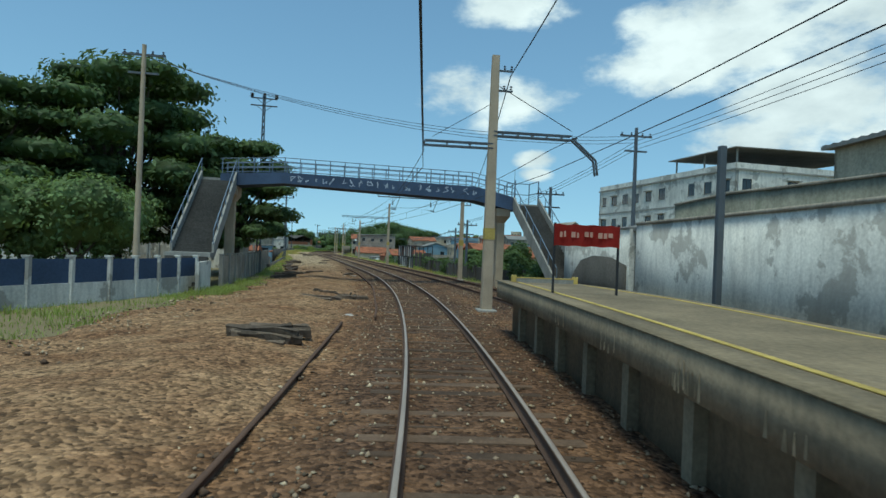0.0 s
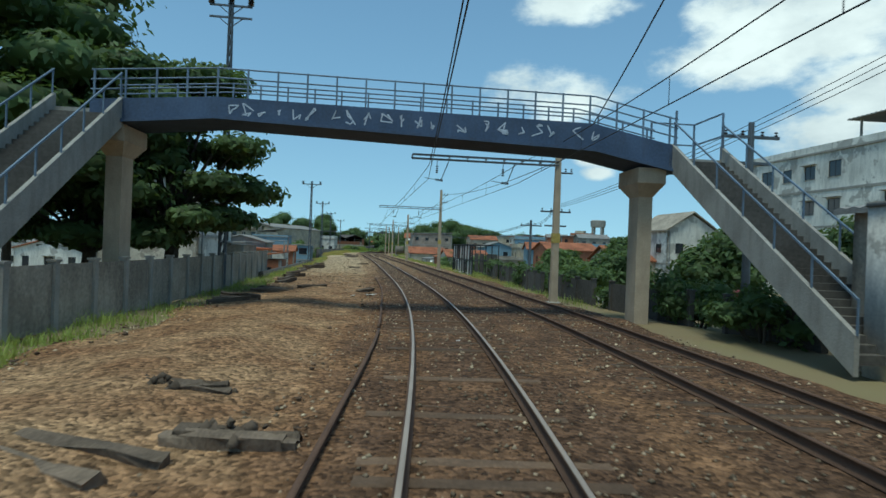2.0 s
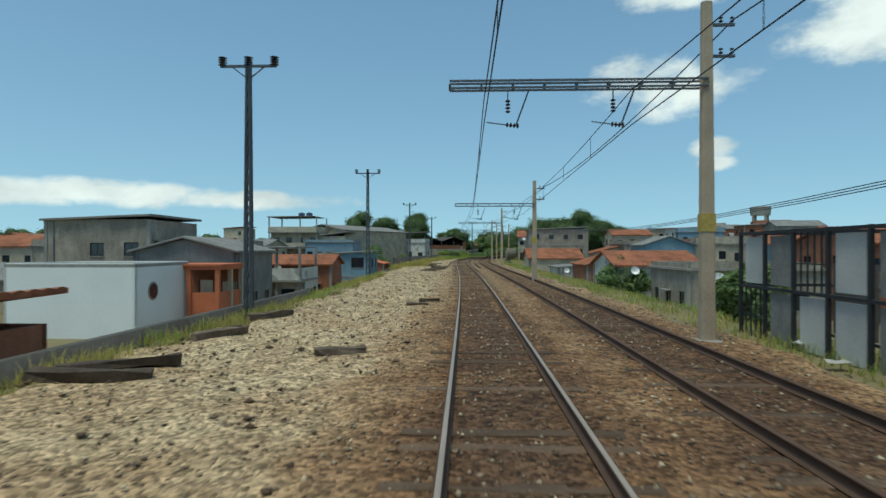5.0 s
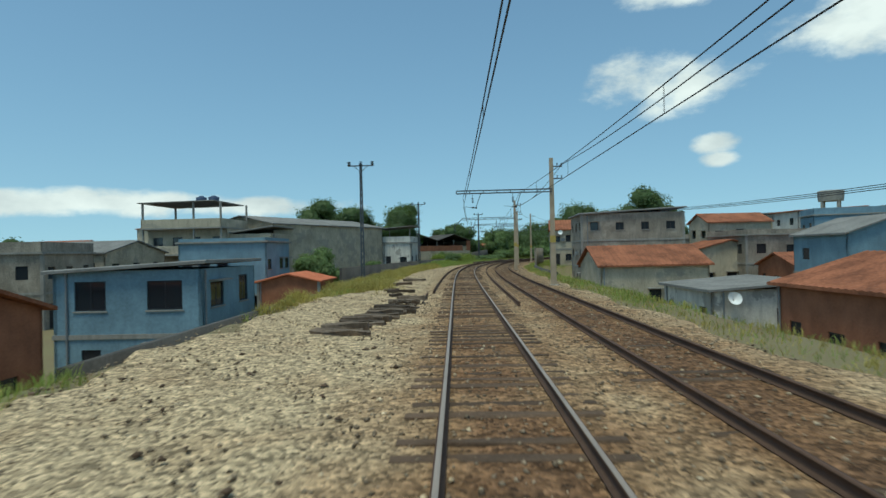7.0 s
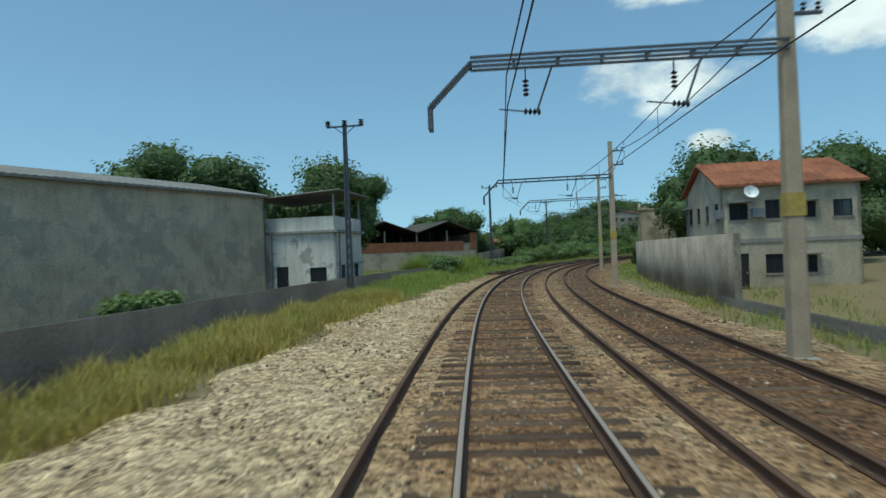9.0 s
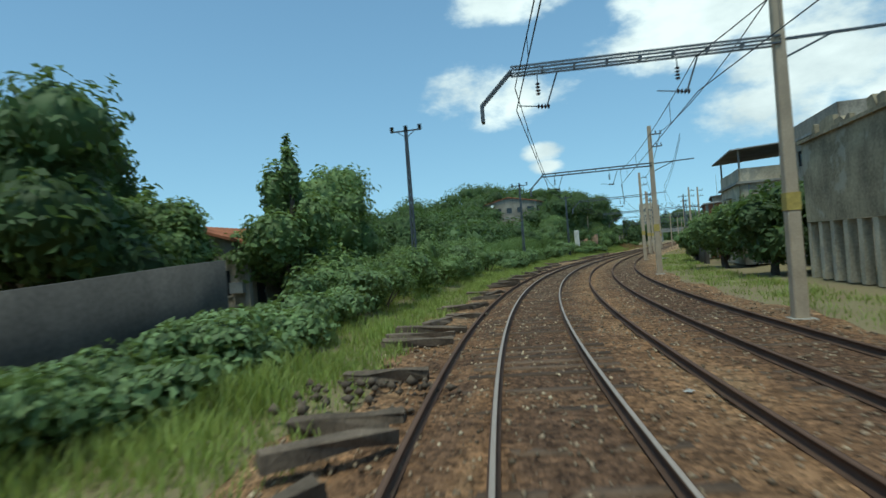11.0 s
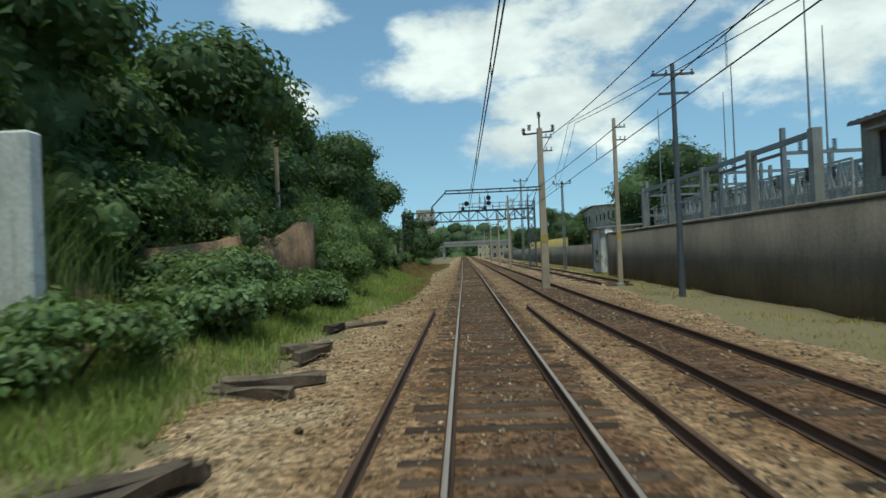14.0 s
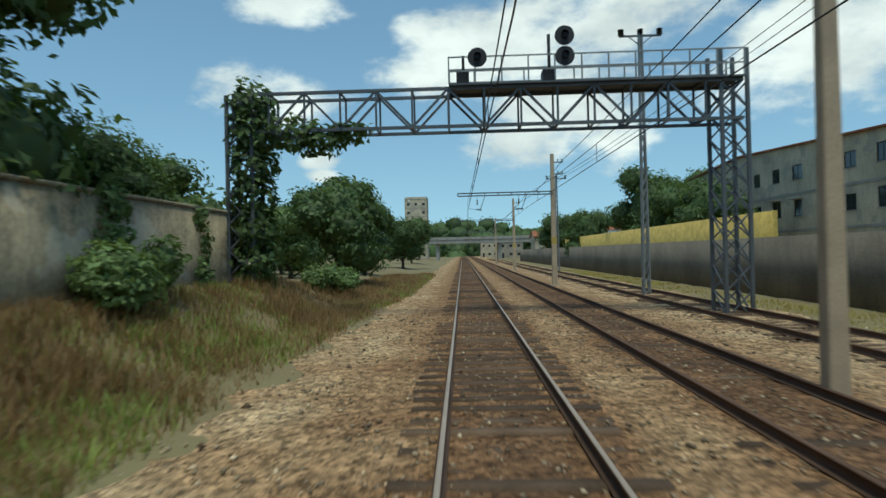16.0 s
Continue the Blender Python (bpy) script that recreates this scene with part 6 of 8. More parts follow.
flats = house(66.5, 46.4, -1.0, 20.0, 28.0, 12.6, M_WHITE, ('flat', 0.15, 0.6), floors=4, gap=2.6, win=(1.3, 1.3), label="white four-storey block of flats with dark windows", seed=7, frame_mat=M_BLACK, name="apartment_building", category="apartment building")
tiled_roof(flats, (-9.5, -13.5, 9.5, -3.0), M_FIBRE, ('lean', 15.0, 15.4), 0.08, 0.5)
for x, y in ((-9.3, -13.3), (-9.3, -3.2), (9.3, -13.3), (9.3, -3.2), (-9.3, -8.2)):
    bm = bmesh.new()
    beam(bm, (x, y, 12.76), (x, y, 15.0), 0.14)
    part("canopy_post", bm, M_CONC, flats)
house(79.7, 30.4, -1.8, 5.4, 7.0, 6.6, M_WHITE, ('y', 2.0), M_GREYW, floors=2, gap=2.6, label="pale tower-like building with narrow windows", seed=9, name="apartment_building", category="apartment building")
house(81.4, 25.5, -1.6, 5.0, 6.0, 3.2, M_CREAM, ('x', 1.5), M_TILE, floors=1, label="cream house with a steep red tile roof", seed=10)

# trees at the footbridge
tree(46.0, -19.0, -0.4, 14.6, 8.4, 21, M_LEAF, "layered", "large dark almond tree with spreading layers of leaves", 0.23, 15000, 0.35, 0.26)
tree(39.0, -25.0, -0.4, 12.0, 7.0, 25, M_LEAF, "layered", "large dark almond tree with spreading layers of leaves", 0.23, 10000, 0.35, 0.26)
tree(48.2, -11.4, -0.4, 10.4, 4.9, 22, M_LEAF, "layered", "dark almond tree behind the footbridge with drooping branches", 0.20, 13000, 0.28, 0.26)
tree(34.5, -17.5, -0.4, 6.0, 4.2, 23, M_LEAF2, "round", "lighter green feathery tree in front of the dark ones", 0.15, 8000, 0.18, 0.2)
tree(33.0, -21.5, -0.4, 5.2, 3.6, 24, M_LEAF2, "round", "lighter green feathery tree in front of the dark ones", 0.15, 6000, 0.18, 0.2)
tree(47.5, -14.6, -0.4, 9.6, 5.0, 27, M_LEAF, "layered", "dark almond tree behind the stairs", 0.2, 11000, 0.26, 0.2)
tree(60.0, -24.5, -0.4, 8.0, 4.5, 26, M_LEAF, "round", "dark tree between the houses", 0.36, 3000)

# left houses along the embankment
house(62.5, -16.4, -1.2, 6.6, 6.0, 7.2, M_WHITE, ('lean', 0.3), M_FIBRE, floors=2, gap=2.6, win=(1.3, 1.3), label="white two-storey house with arched dark windows", seed=31)
house(70.6, -17.5, -1.4, 7.0, 6.0, 4.9, M_WHITE, ('flat', 0.2, 0.9), floors=2, label="stained white house with a roof parapet", seed=32, tank=True)
house(75.5, -16.0, -2.0, 6.5, 7.0, 3.7, M_GREYW, ('lean', 0.3), M_FIBRE, label="low grey house with a fibre-cement roof", seed=33)
house(79.0, -12.8, -2.2, 5.2, 5.0, 2.6, M_BRICK, ('lean', 0.8), M_TILE, label="low brick house with an orange tile roof", seed=34)
house(100.6, -20.6, -2.6, 6.8, 5.8, 3.8, M_BRIGHT, ('flat', 0.0, 0.05), label="plain white boxy house with one round opening", seed=35, gap=99, door=False)
pc = thing("porch", spot(104.8, -17.1, -2.0), "orange painted porch with posts and a red slab roof", "porch")
bm = bmesh.new()
box(bm, (-1.4, -1.9, 2.9), (2.1, 2.2, 3.12))
box(bm, (-1.5, -2.0, 3.12), (2.2, 2.3, 3.24))
part("roof", bm, M_ORANGE, pc, "weathered red-orange roof slab")
for x, y in ((1.9, -1.75), (1.9, 0.2), (1.9, 2.0), (0.2, -1.75)):
    bm = bmesh.new()
    box(bm, (x - 0.12, y - 0.12, 0), (x + 0.12, y + 0.12, 2.9))
    part("post", bm, M_CREAM if y > 0 else M_ORANGE, pc)
bm = bmesh.new()
facade(bm, (1.9, -1.7, 0), (0, 1, 0), 3.7, 1.55, [], 0.14)
facade(bm, (0.2, -1.75, 0), (1, 0, 0), 1.7, 1.55, [], 0.14)
part("low_wall", bm, M_ORANGE, pc)
bm = bmesh.new()
facade(bm, (-1.4, 2.1, 0), (1, 0, 0), 3.4, 2.9, [(0.5, 0.0, 1.4, 2.1), (2.0, 0.9, 3.0, 2.0)], 0.16)
part("back_wall", bm, M_BRICK, pc)
house(114.5, -27.0, -3.0, 7.5, 8.0, 7.3, M_GREYW, ('lean', 0.35), M_FIBRE, floors=2, label="grey two-storey house with a sheet roof", seed=37)
ro = thing("round_window", spot(100.6, -20.6, -2.6), "dark oval opening in the white house's wall", "window")
bm = bmesh.new()
tube(bm, [(3.40, -1.2, 2.5), (3.43, -1.2, 2.5)], 0.5, 20)
part("rim", bm, M_GREYW, ro)
bm = bmesh.new()
tube(bm, [(3.38, -1.2, 2.5), (3.445, -1.2, 2.5)], 0.4, 20)
part("pane", bm, M_GLASS, ro)
house(112.0, -19.5, -3.0, 7.0, 8.0, 5.0, M_FIBRE, ('y', 1.0), M_FIBRE, label="dark brown shed-like house", seed=38)
balcony_house(122.0, -17.4, -3.4, 6.0, 6.5, 2.9, 2, M_WHITE, M_FIBRE, "low white house with a recessed balcony", 39)
house(131.0, -17.0, -3.4, 6.5, 6.0, 4.0, M_BRICK, ('x', 1.0), M_TILE, label="small brick house with a tile roof", seed=40)
house(143.6, -14.6, -3.8, 6.4, 6.5, 5.4, M_BLUEW, ('lean', 0.35), M_FIBRE, floors=2, label="light blue two-storey house with a sheet roof", seed=41, gap=2.4, win=(1.4, 1.2))
house(166.2, -22.4, -3.8, 5.0, 4.6, 3.3, M_WHITE, ('y', 1.4), M_TILE, label="small white gabled house with tile roof", seed=42)
house(172.0, -16.2, -3.8, 5.6, 6.0, 3.5, M_BRICK, ('y', 0.75), M_ORANGE, label="low house with a bright orange tile roof", seed=43)
house(174.6, -23.2, -3.8, 8.6, 7.0, 7.2, M_BLUEW, ('flat', 0.2, 0.3), floors=2, label="blue and white two-storey house", seed=44, gap=1.7)
balcony_house(186.8, -33.6, -3.8, 9.8, 8.0, 3.15, 4, M_CREAM, M_FIBRE, "cream house of stacked open balconies under a sheet roof", 45, tanks=True)
house(188.5, -26.7, -3.8, 6.4, 7.0, 8.6, M_CREAM, ('lean', 0.9), M_FIBRE, floors=3, label="cream house with a steep white side roof", seed=46, gap=3.2, win=(0.6, 0.7))
house(201.5, -25.6, -3.0, 12.0, 24.0, 9.2, M_CREAM, ('y', 1.3), M_FIBRE, turn=-22, label="long pale warehouse with a low pitched roof", seed=47, gap=99, door=False, name="warehouse", category="warehouse")
house(213.0, -13.6, -0.5, 5.0, 5.5, 4.2, M_WHITE, ('terrace',), label="small white house with a porch", seed=48)
# right houses below the embankment
house(166.6, 14.8, -3.2, 8.4, 8.2, 3.9, M_CREAM, ('x', 1.6), M_TILE, label="house with a wide orange tile roof", seed=51)
house(176.4, 16.4, -3.2, 8.0, 8.4, 3.4, M_BRICK, ('x', 1.6), M_TILE, label="house with a wide orange tile roof", seed=52)
house(190.0, 30.0, -3.0, 13.0, 9.0, 4.0, M_CREAM, ('y', 1.8), M_TILE, label="house with a wide orange tile roof", seed=53)
house(185.0, 18.0, -2.6, 10.8, 8.0, 8.5, M_GREYW, ('lean', 0.5), M_FIBRE, floors=3, label="grey unfinished three-storey house with sheet roof", seed=54, gap=2.4, win=(0.9, 0.9))
house(209.5, 14.6, -0.6, 6.6, 7.0, 5.6, M_CREAM, ('x', 1.6), M_TILE, floors=2, label="yellow two-storey house with a red tile roof", seed=56, gap=1.6, win=(0.8, 0.9))
house(150.0, 15.0, -3.2, 5.0, 7.0, 3.0, M_WHITE, ('lean', 0.4), M_FIBRE, label="low white house with sheet roof", seed=57)
house(138.0, 17.5, -3.2, 8.0, 8.0, 3.6, M_BRICK, ('y', 1.3), M_TILE, label="brick house with tile roof", seed=58)
house(121.0, 15.5, -3.0, 7.0, 8.0, 3.8, M_WHITE, ('x', 1.2), M_TILE, label="white house with an orange tile roof", seed=59)
house(108.0, 17.0, -2.6, 8.0, 7.0, 3.4, M_GREYW, ('flat', 0.2, 0.3), label="grey roadside shop building", seed=60)

# the further rows of houses on both sides
rng = random.Random(77)
WALLS = [M_BRICK, M_CREAM, M_WHITE, M_GREYW, M_BRICK, M_CREAM, M_WHITE, M_GREYW, M_BLUEW]
WORDS = {M_BRICK: "bare brick", M_CREAM: "cream", M_WHITE: "whitewashed", M_GREYW: "grey rendered", M_BLUEW: "blue"}
for side, rows_ in ((1, (34, 48, 66)), (-1, (38, 52, 70))):
    for d, dist in enumerate(rows_):
        s = 105.0 + 6 * d
        while s < (215 if side > 0 else 240) + 30 * d:
            wx, wy = rng.uniform(6, 10), rng.uniform(6, 9)
            fl_ = rng.choice((1, 2, 2))
            w = rng.choice(WALLS)
            kind = rng.choice((('flat', 0.2, 0.5), ('y', 1.4), ('lean', 0.5), ('x', 1.3), ('flat', 0.2, 0.8)))
            lat = side * (dist + rng.uniform(-4, 4))
            z = float(ground_z(s, lat)) - 0.3
            house(s, lat, z, wx, wy, 3.0 * fl_, w, kind, rng.choice((M_TILE, M_FIBRE, M_TILE)) if kind[0] != 'flat' else None, turn=rng.uniform(-12, 12), floors=fl_, gap=2.6,
                  label=WORDS[w] + " hillside house in the dense far rows", seed=rng.randint(0, 9999), detail=False)
            s += wy + rng.uniform(2, 7)

# low retaining walls along the embankment
wall_run("wall_embankment_left", 62, 101, lambda s: -9.6 + 0.02 * (s - 62), -3.2, 0.02, M_DARKW, "low mossy concrete wall along the embankment", 0.3)
wall_run("wall_embankment_low", 128, 150, lambda s: -9.1 + 0 * s, -3.8, -0.22, M_DARKW, "low concrete wall at the gravel's edge", 0.25)
wall_run("wall_far_left", 172, 232, lane([(172, -12.0), (190, -10.5), (232, -9.3)]), -3.5, 0.75, M_DARKW, "dark mouldy wall below the warehouse", 0.25)
wall_run("wall_right_bend", 170, 198, lane([(170, 8.3), (198, 8.6)]), -3.0, 0.0, M_DARKW, "low wall at the embankment's foot", 0.25)
wall_run("wall_right_high", 196, 226, lane([(196, 8.6), (226, 9.6)]), -1.0, 2.4, M_GREYW, "high grey rendered wall beside the bend", 0.25)

# steel storage cage by the second track
cage = thing("storage_cage", spot(80.4, 8.4, -0.5), "tall dark steel cage with pale panels behind its bars", "cage")
for y in np.arange(-5.6, 5.61, 1.4):
    bm = bmesh.new()
    beam(bm, (-0.9, y, 0), (-0.9, y, 3.1), 0.09)
    part("post", bm, M_BLACK, cage)
for k, y in enumerate(np.arange(-5.6, 5.5, 1.4)):
    for z0, z1 in ((0.15, 1.45), (1.65, 2.95)):
        bm = bmesh.new()
        if (k * 7 + int(z0 * 3)) % 5 < 4:
            box(bm, (-0.86, y + 0.2, z0), (-0.80, y + 1.2, z1))
            part("panel", bm, M_PALESTEEL if k % 3 else M_FIBRE, cage, "pale sheet panel behind the bars")
        else:
            for q in (0.28, 0.56, 0.84, 1.12):
                beam(bm, (-0.88, y + q, z0 - 0.1), (-0.88, y + q, z1 + 0.1), 0.035)
            beam(bm, (-0.88, y, z0 + 0.6), (-0.88, y + 1.4, z0 + 0.6), 0.035)
            part("grille", bm, M_BLACK, cage)
bm = bmesh.new()
for z in (0.1, 1.55, 3.05):
    beam(bm, (-0.9, -5.6, z), (-0.9, 5.6, z), 0.08)
    beam(bm, (1.6, -5.6, z), (1.6, 5.6, z), 0.08)
    beam(bm, (-0.9, -5.6, z), (1.6, -5.6, z), 0.08)
    beam(bm, (-0.9, 5.6, z), (1.6, 5.6, z), 0.08)
part("frame", bm, M_BLACK, cage)
for y in np.arange(-5.6, 5.61, 2.8):
    bm = bmesh.new()
    beam(bm, (1.6, y, 0), (1.6, y, 3.1), 0.09)
    beam(bm, (-0.9, y, 3.05), (1.6, y, 3.05), 0.07)
    part("post", bm, M_BLACK, cage)
for y in (-4.4, -1.8, 1.5, 4.3):
    bm = bmesh.new()
    box(bm, (1.50, y - 0.9, 0.2), (1.56, y + 0.9, 2.2))
    part("back_panel", bm, M_DARKW, cage)


def car(s, lat, z, turn, paint, label):
    t = thing("car", spot(s, lat, z, turn), label, "car", "parked cars")
    bm = bmesh.new()
    side = [(-2.05, 0.32), (2.0, 0.32), (2.08, 0.62), (1.85, 0.86), (0.95, 0.95), (0.35, 1.42), (-1.15, 1.45), (-1.85, 0.98), (-2.1, 0.9)]
    rows_ = []
    for x, k in ((-0.82, 0.94), (-0.6, 1.0), (0.6, 1.0), (0.82, 0.94)):
        rows_.append([bm.verts.new((x * (0.84 if w > 1.2 else 1.0), y, w * (k if w > 0.5 else 1))) for y, w in side])
    for a, b in zip(rows_, rows_[1:]):
        for i_ in range(len(side)):
            bm.faces.new((a[i_], a[(i_ + 1) % len(side)], b[(i_ + 1) % len(side)], b[i_]))
    bm.faces.new(list(reversed(rows_[0])))
    bm.faces.new(rows_[-1])
    bmesh.ops.recalc_face_normals(bm, faces=bm.faces[:])
    part("body", bm, paint, t)
    for x in (-0.80, 0.80):
        bm = bmesh.new()
        v = [bm.verts.new((x * (0.97 if w < 1.1 else 0.86), y, w)) for y, w in ((0.75, 0.98), (0.28, 1.33), (-1.1, 1.36), (-1.55, 1.0))]
        bm.faces.new(v)
        bmesh.ops.solidify(bm, geom=bm.faces[:], thickness=0.03)
        part("side_window", bm, M_GLASS, t)
    for y0_, z0_, y1_, z1_ in ((0.93, 1.0, 0.42, 1.38), (-1.82, 1.03, -1.22, 1.4)):
        bm = bmesh.new()
        bm.faces.new([bm.verts.new(p) for p in ((-0.6, y0_, z0_), (0.6, y0_, z0_), (0.52, y1_, z1_), (-0.52, y1_, z1_))])
        bmesh.ops.solidify(bm, geom=bm.faces[:], thickness=0.04)
        part("windscreen", bm, M_GLASS, t)
    for x in (-0.76, 0.76):
        for y in (-1.3, 1.3):
            bm = bmesh.new()
            tube(bm, [(x - 0.1, y, 0.31), (x + 0.1, y, 0.31)], 0.31, 14)
            w = part("wheel", bm, M_RUBBER, t)
            bm = bmesh.new()
            tube(bm, [(x - 0.11, y, 0.31), (x + 0.11, y, 0.31)], 0.18, 10)
            part("rim", bm, M_GALV, w)


car(53.5, 12.6, float(ground_z(53.5, 12.6)) - 0.02, 20, M_CARPAINT, "white saloon car parked beyond the fence")
car(101.0, 13.4, float(ground_z(101, 13.4)) - 0.02, 15, M_CARPAINT, "white hatchback parked by a low shop")
car(47.5, 14.5, float(ground_z(47.5, 14.5)) - 0.02, 80, M_CARRED, "dark red car parked beyond the fence")

# water tower far off
tw = thing("water_tower", spot(388, 58.7, 0), "concrete water tower on tall legs", "water tower")
for x in (-2.4, 2.4):
    for y in (-2.4, 2.4):
        bm = bmesh.new()
        beam(bm, (x, y, 0), (x, y, 17.4), 0.9)
        part("leg", bm, M_CONC, tw)
bm = bmesh.new()
tube(bm, [(0, 0, 17), (0, 0, 20.4), (0, 0, 20.8)], [3.9, 4.2, 3.6], 20)
part("tank", bm, M_CONC, tw)

# ---- the bend ----
sh = thing("open_shed", Matrix.Translation(at(246.3, -8.9, 0.2)) @ Matrix.Rotation(radians(47.4), 4, 'Z'), "large open brick shed under two dark sheet gables", "shed")
bm = bmesh.new()
facade(bm, (-17.0, 0, 0), (1, 0, 0), 17.0, 2.1, [], 0.2)
part("wall", bm, M_CREAM, sh)
bm = bmesh.new()
facade(bm, (0, 0, 0), (0, 1, 0), 9.0, 4.3, [(3.0, 1.0, 4.4, 2.2), (6.0, 1.0, 7.4, 2.2)], 0.2)
part("wall", bm, M_CREAM, sh)
bm = bmesh.new()
facade(bm, (-17.0, 9.0, 0), (0, -1, 0), 9.0, 4.3, [], 0.2)
part("wall", bm, M_CREAM, sh)
# back wall and its gables coloured dark to give the shade within the shed
bm = bmesh.new()
facade(bm, (0, 9.0, 0), (-1, 0, 0), 17.0, 4.3, [], 0.2)
for x0 in (-16.8, -8.3):
    for y in (8.8,):
        v = [bm.verts.new((x0 + a, y + b, z)) for b in (0, 0.18) for a, z in ((-0.1, 4.3), (8.2, 4.3), (4.05, 5.62))]
        for f in ((0, 1, 2), (5, 4, 3), (0, 3, 4, 1), (1, 4, 5, 2), (2, 5, 3, 0)):
            bm.faces.new([v[q] for q in f])
bmesh.ops.recalc_face_normals(bm, faces=bm.faces[:])
part("back_wall", bm, M_DARKW, sh)
bm = bmesh.new()
facade(bm, (-17.0, -0.02, 2.1), (1, 0, 0), 15.0, 1.15, [], 0.2)
facade(bm, (-1.0, -0.02, 2.1), (1, 0, 0), 1.02, 2.2, [], 0.2)
part("brick_panel", bm, M_BRICK, sh)
bm = bmesh.new()
facade(bm, (-2.0, -0.01, 2.1), (1, 0, 0), 1.0, 0.9, [], 0.2)
part("wall_panel", bm, M_TANW, sh)
for x in (-16.8, -12.6, -8.4, -4.2):
    for y in (0.25, 4.5):
        bm = bmesh.new()
        beam(bm, (x, y, 0), (x, y, 4.6), 0.16)
        part("post", bm, M_CONC, sh)
# dark sheets; their tone also paints the shade under the roof
for x0 in (-16.8, -8.3):
    tiled_roof(sh, (x0 - 0.1, 0, x0 + 8.2, 9.0), M_DARKW, ('y', 4.35, 5.75), 0.08, 0.25)
for x in (-16.8, -12.6, -8.4, -4.2, -0.2):
    bm = bmesh.new()
    beam(bm, (x, 0.2, 4.25), (x, 8.9, 4.25), 0.14)
    part("roof_beam", bm, M_BLACK, sh)
wall_run("wall_bend_left", 241.5, 259, lambda s: -9.2 + 0 * s, -0.5, 2.0, M_DARKW, "dark mouldy wall beside the bend", 0.25, ztop=[(241, 1.7), (252, 2.0), (259, 2.4)])
house(268.5, -14.6, 0.0, 5.0, 5.0, 3.2, M_GREYW, ('y', 0.9), M_TILE, label="small grey house with an orange tile roof", seed=62)
house(262.0, -18.0, 0.0, 6.0, 6.0, 3.0, M_GREYW, ('flat', 0.2, 0.3), label="low grey house behind the wall", seed=63)

# long ruined building with pillars on the right of the bend
rn = thing("pillared_building", spot(259.0, 14.0, -0.3, -4), "long mouldy grey building with a row of pillars", "building")
bm = bmesh.new()
facade(bm, (-2.0, 14.0, 2.6), (0, -1, 0), 28.0, 3.7, [], 0.3)
facade(bm, (-2.0, -14.0, 0), (1, 0, 0), 8.0, 6.3, [], 0.3)
facade(bm, (1.2, 14.0, 0), (0, -1, 0), 28.0, 2.7, [], 0.3)
part("wall", bm, M_TANW, rn)
for y in np.arange(-13.6, 14, 1.25):
    bm = bmesh.new()
    box(bm, (-1.95, y - 0.18, 0), (-1.6, y + 0.18, 2.58))
    part("pillar", bm, M_CREAM, rn)
bm = bmesh.new()
box(bm, (-2.15, -14.1, 6.3), (6.2, 14.1, 6.45))
part("roof_slab", bm, M_TANW, rn)
rngp = random.Random(63)
y = -13.8
while y < 13:
    w = rngp.uniform(0.3, 1.6)
    bm = bmesh.new()
    h0, h1 = rngp.uniform(0.05, 0.55), rngp.uniform(0.05, 0.55)
    v = [bm.verts.new(p) for x in (-2.0, -1.8) for p in ((x, y, 6.45), (x, y + w, 6.45), (x, y + w, 6.45 + h1), (x, y + 0.4 * w, 6.5 + max(h0, h1)), (x, y, 6.45 + h0))]
    bm.faces.new(v[:5])
    bm.faces.new(list(reversed(v[5:])))
    for q in range(5):
        bm.faces.new((v[q], v[(q + 1) % 5], v[5 + (q + 1) % 5], v[5 + q]))
    bmesh.ops.recalc_face_normals(bm, faces=bm.faces[:])
    part("broken_parapet", bm, M_TANW, rn)
    y += w + rngp.choice((0.0, 0.05, 0.6, 1.4))
house(282.0, 19.5, -0.2, 8.0, 8.0, 7.6, M_GREYW, ('flat', 0.2, 0.9), floors=3, label="dark weathered three-storey house", seed=64, gap=3.0)
house(292.5, 16.2, -0.2, 7.0, 8.0, 5.6, M_CREAM, ('terrace',), floors=2, label="cream house with an open dark-roofed terrace", seed=65)
house(310.5, 15.4, -0.2, 6.0, 6.5, 5.3, M_BRICK, ('lean', 0.4), M_FIBRE, floors=2, label="brick house with a sheet roof", seed=66, gap=4)
house(318.5, 14.8, -0.2, 4.6, 6.0, 4.6, M_GREEN, ('lean', 0.3), M_FIBRE, floors=1, label="green painted shed beside the lane", seed=67, gap=6)
house(330.0, 18.0, -0.2, 8.0, 8.0, 7.0, M_GREYW, ('lean', 0.5), M_DARKW, floors=2, label="grey two-storey house with a dark sheet roof", seed=68, gap=3)
wall_run("wall_right_lane", 296, 326, 11.2, -0.5, 2.2, M_DARKW, "dark mouldy wall with a doorway beside the lane", 0.25)

# the long right wall and the sheds and yard behind it
wall_run("wall_yard", 326, 397, lane([(326, 10.6), (345, 11.2), (402, 11.8)]), -0.6, 3.2, M_YARDW, "long dark grey-brown wall along the railway yard", 0.3, cap=0.12, cap_mat=M_GREYW)
house(352.0, 18.7, 0.0, 9.0, 31.0, 6.3, M_GREYW, ('y', 0.7), M_FIBRE, floors=2, label="long workshop with a row of windows and a brown sheet roof", seed=69, gap=2.4, win=(0.8, 1.6), door=False, name="workshop", category="workshop")
house(401.6, 13.7, -0.2, 3.6, 3.2, 4.1, M_WHITE, ('lean', 0.2), M_FIBRE, label="small white kiosk with a thin roof", seed=70, gap=6, door=False, name="kiosk", category="kiosk")
wall_run("wall_yard_far", 405, 560, 14.2, -0.5, 2.5, M_YARDW, "long dark low wall along the siding", 0.25)
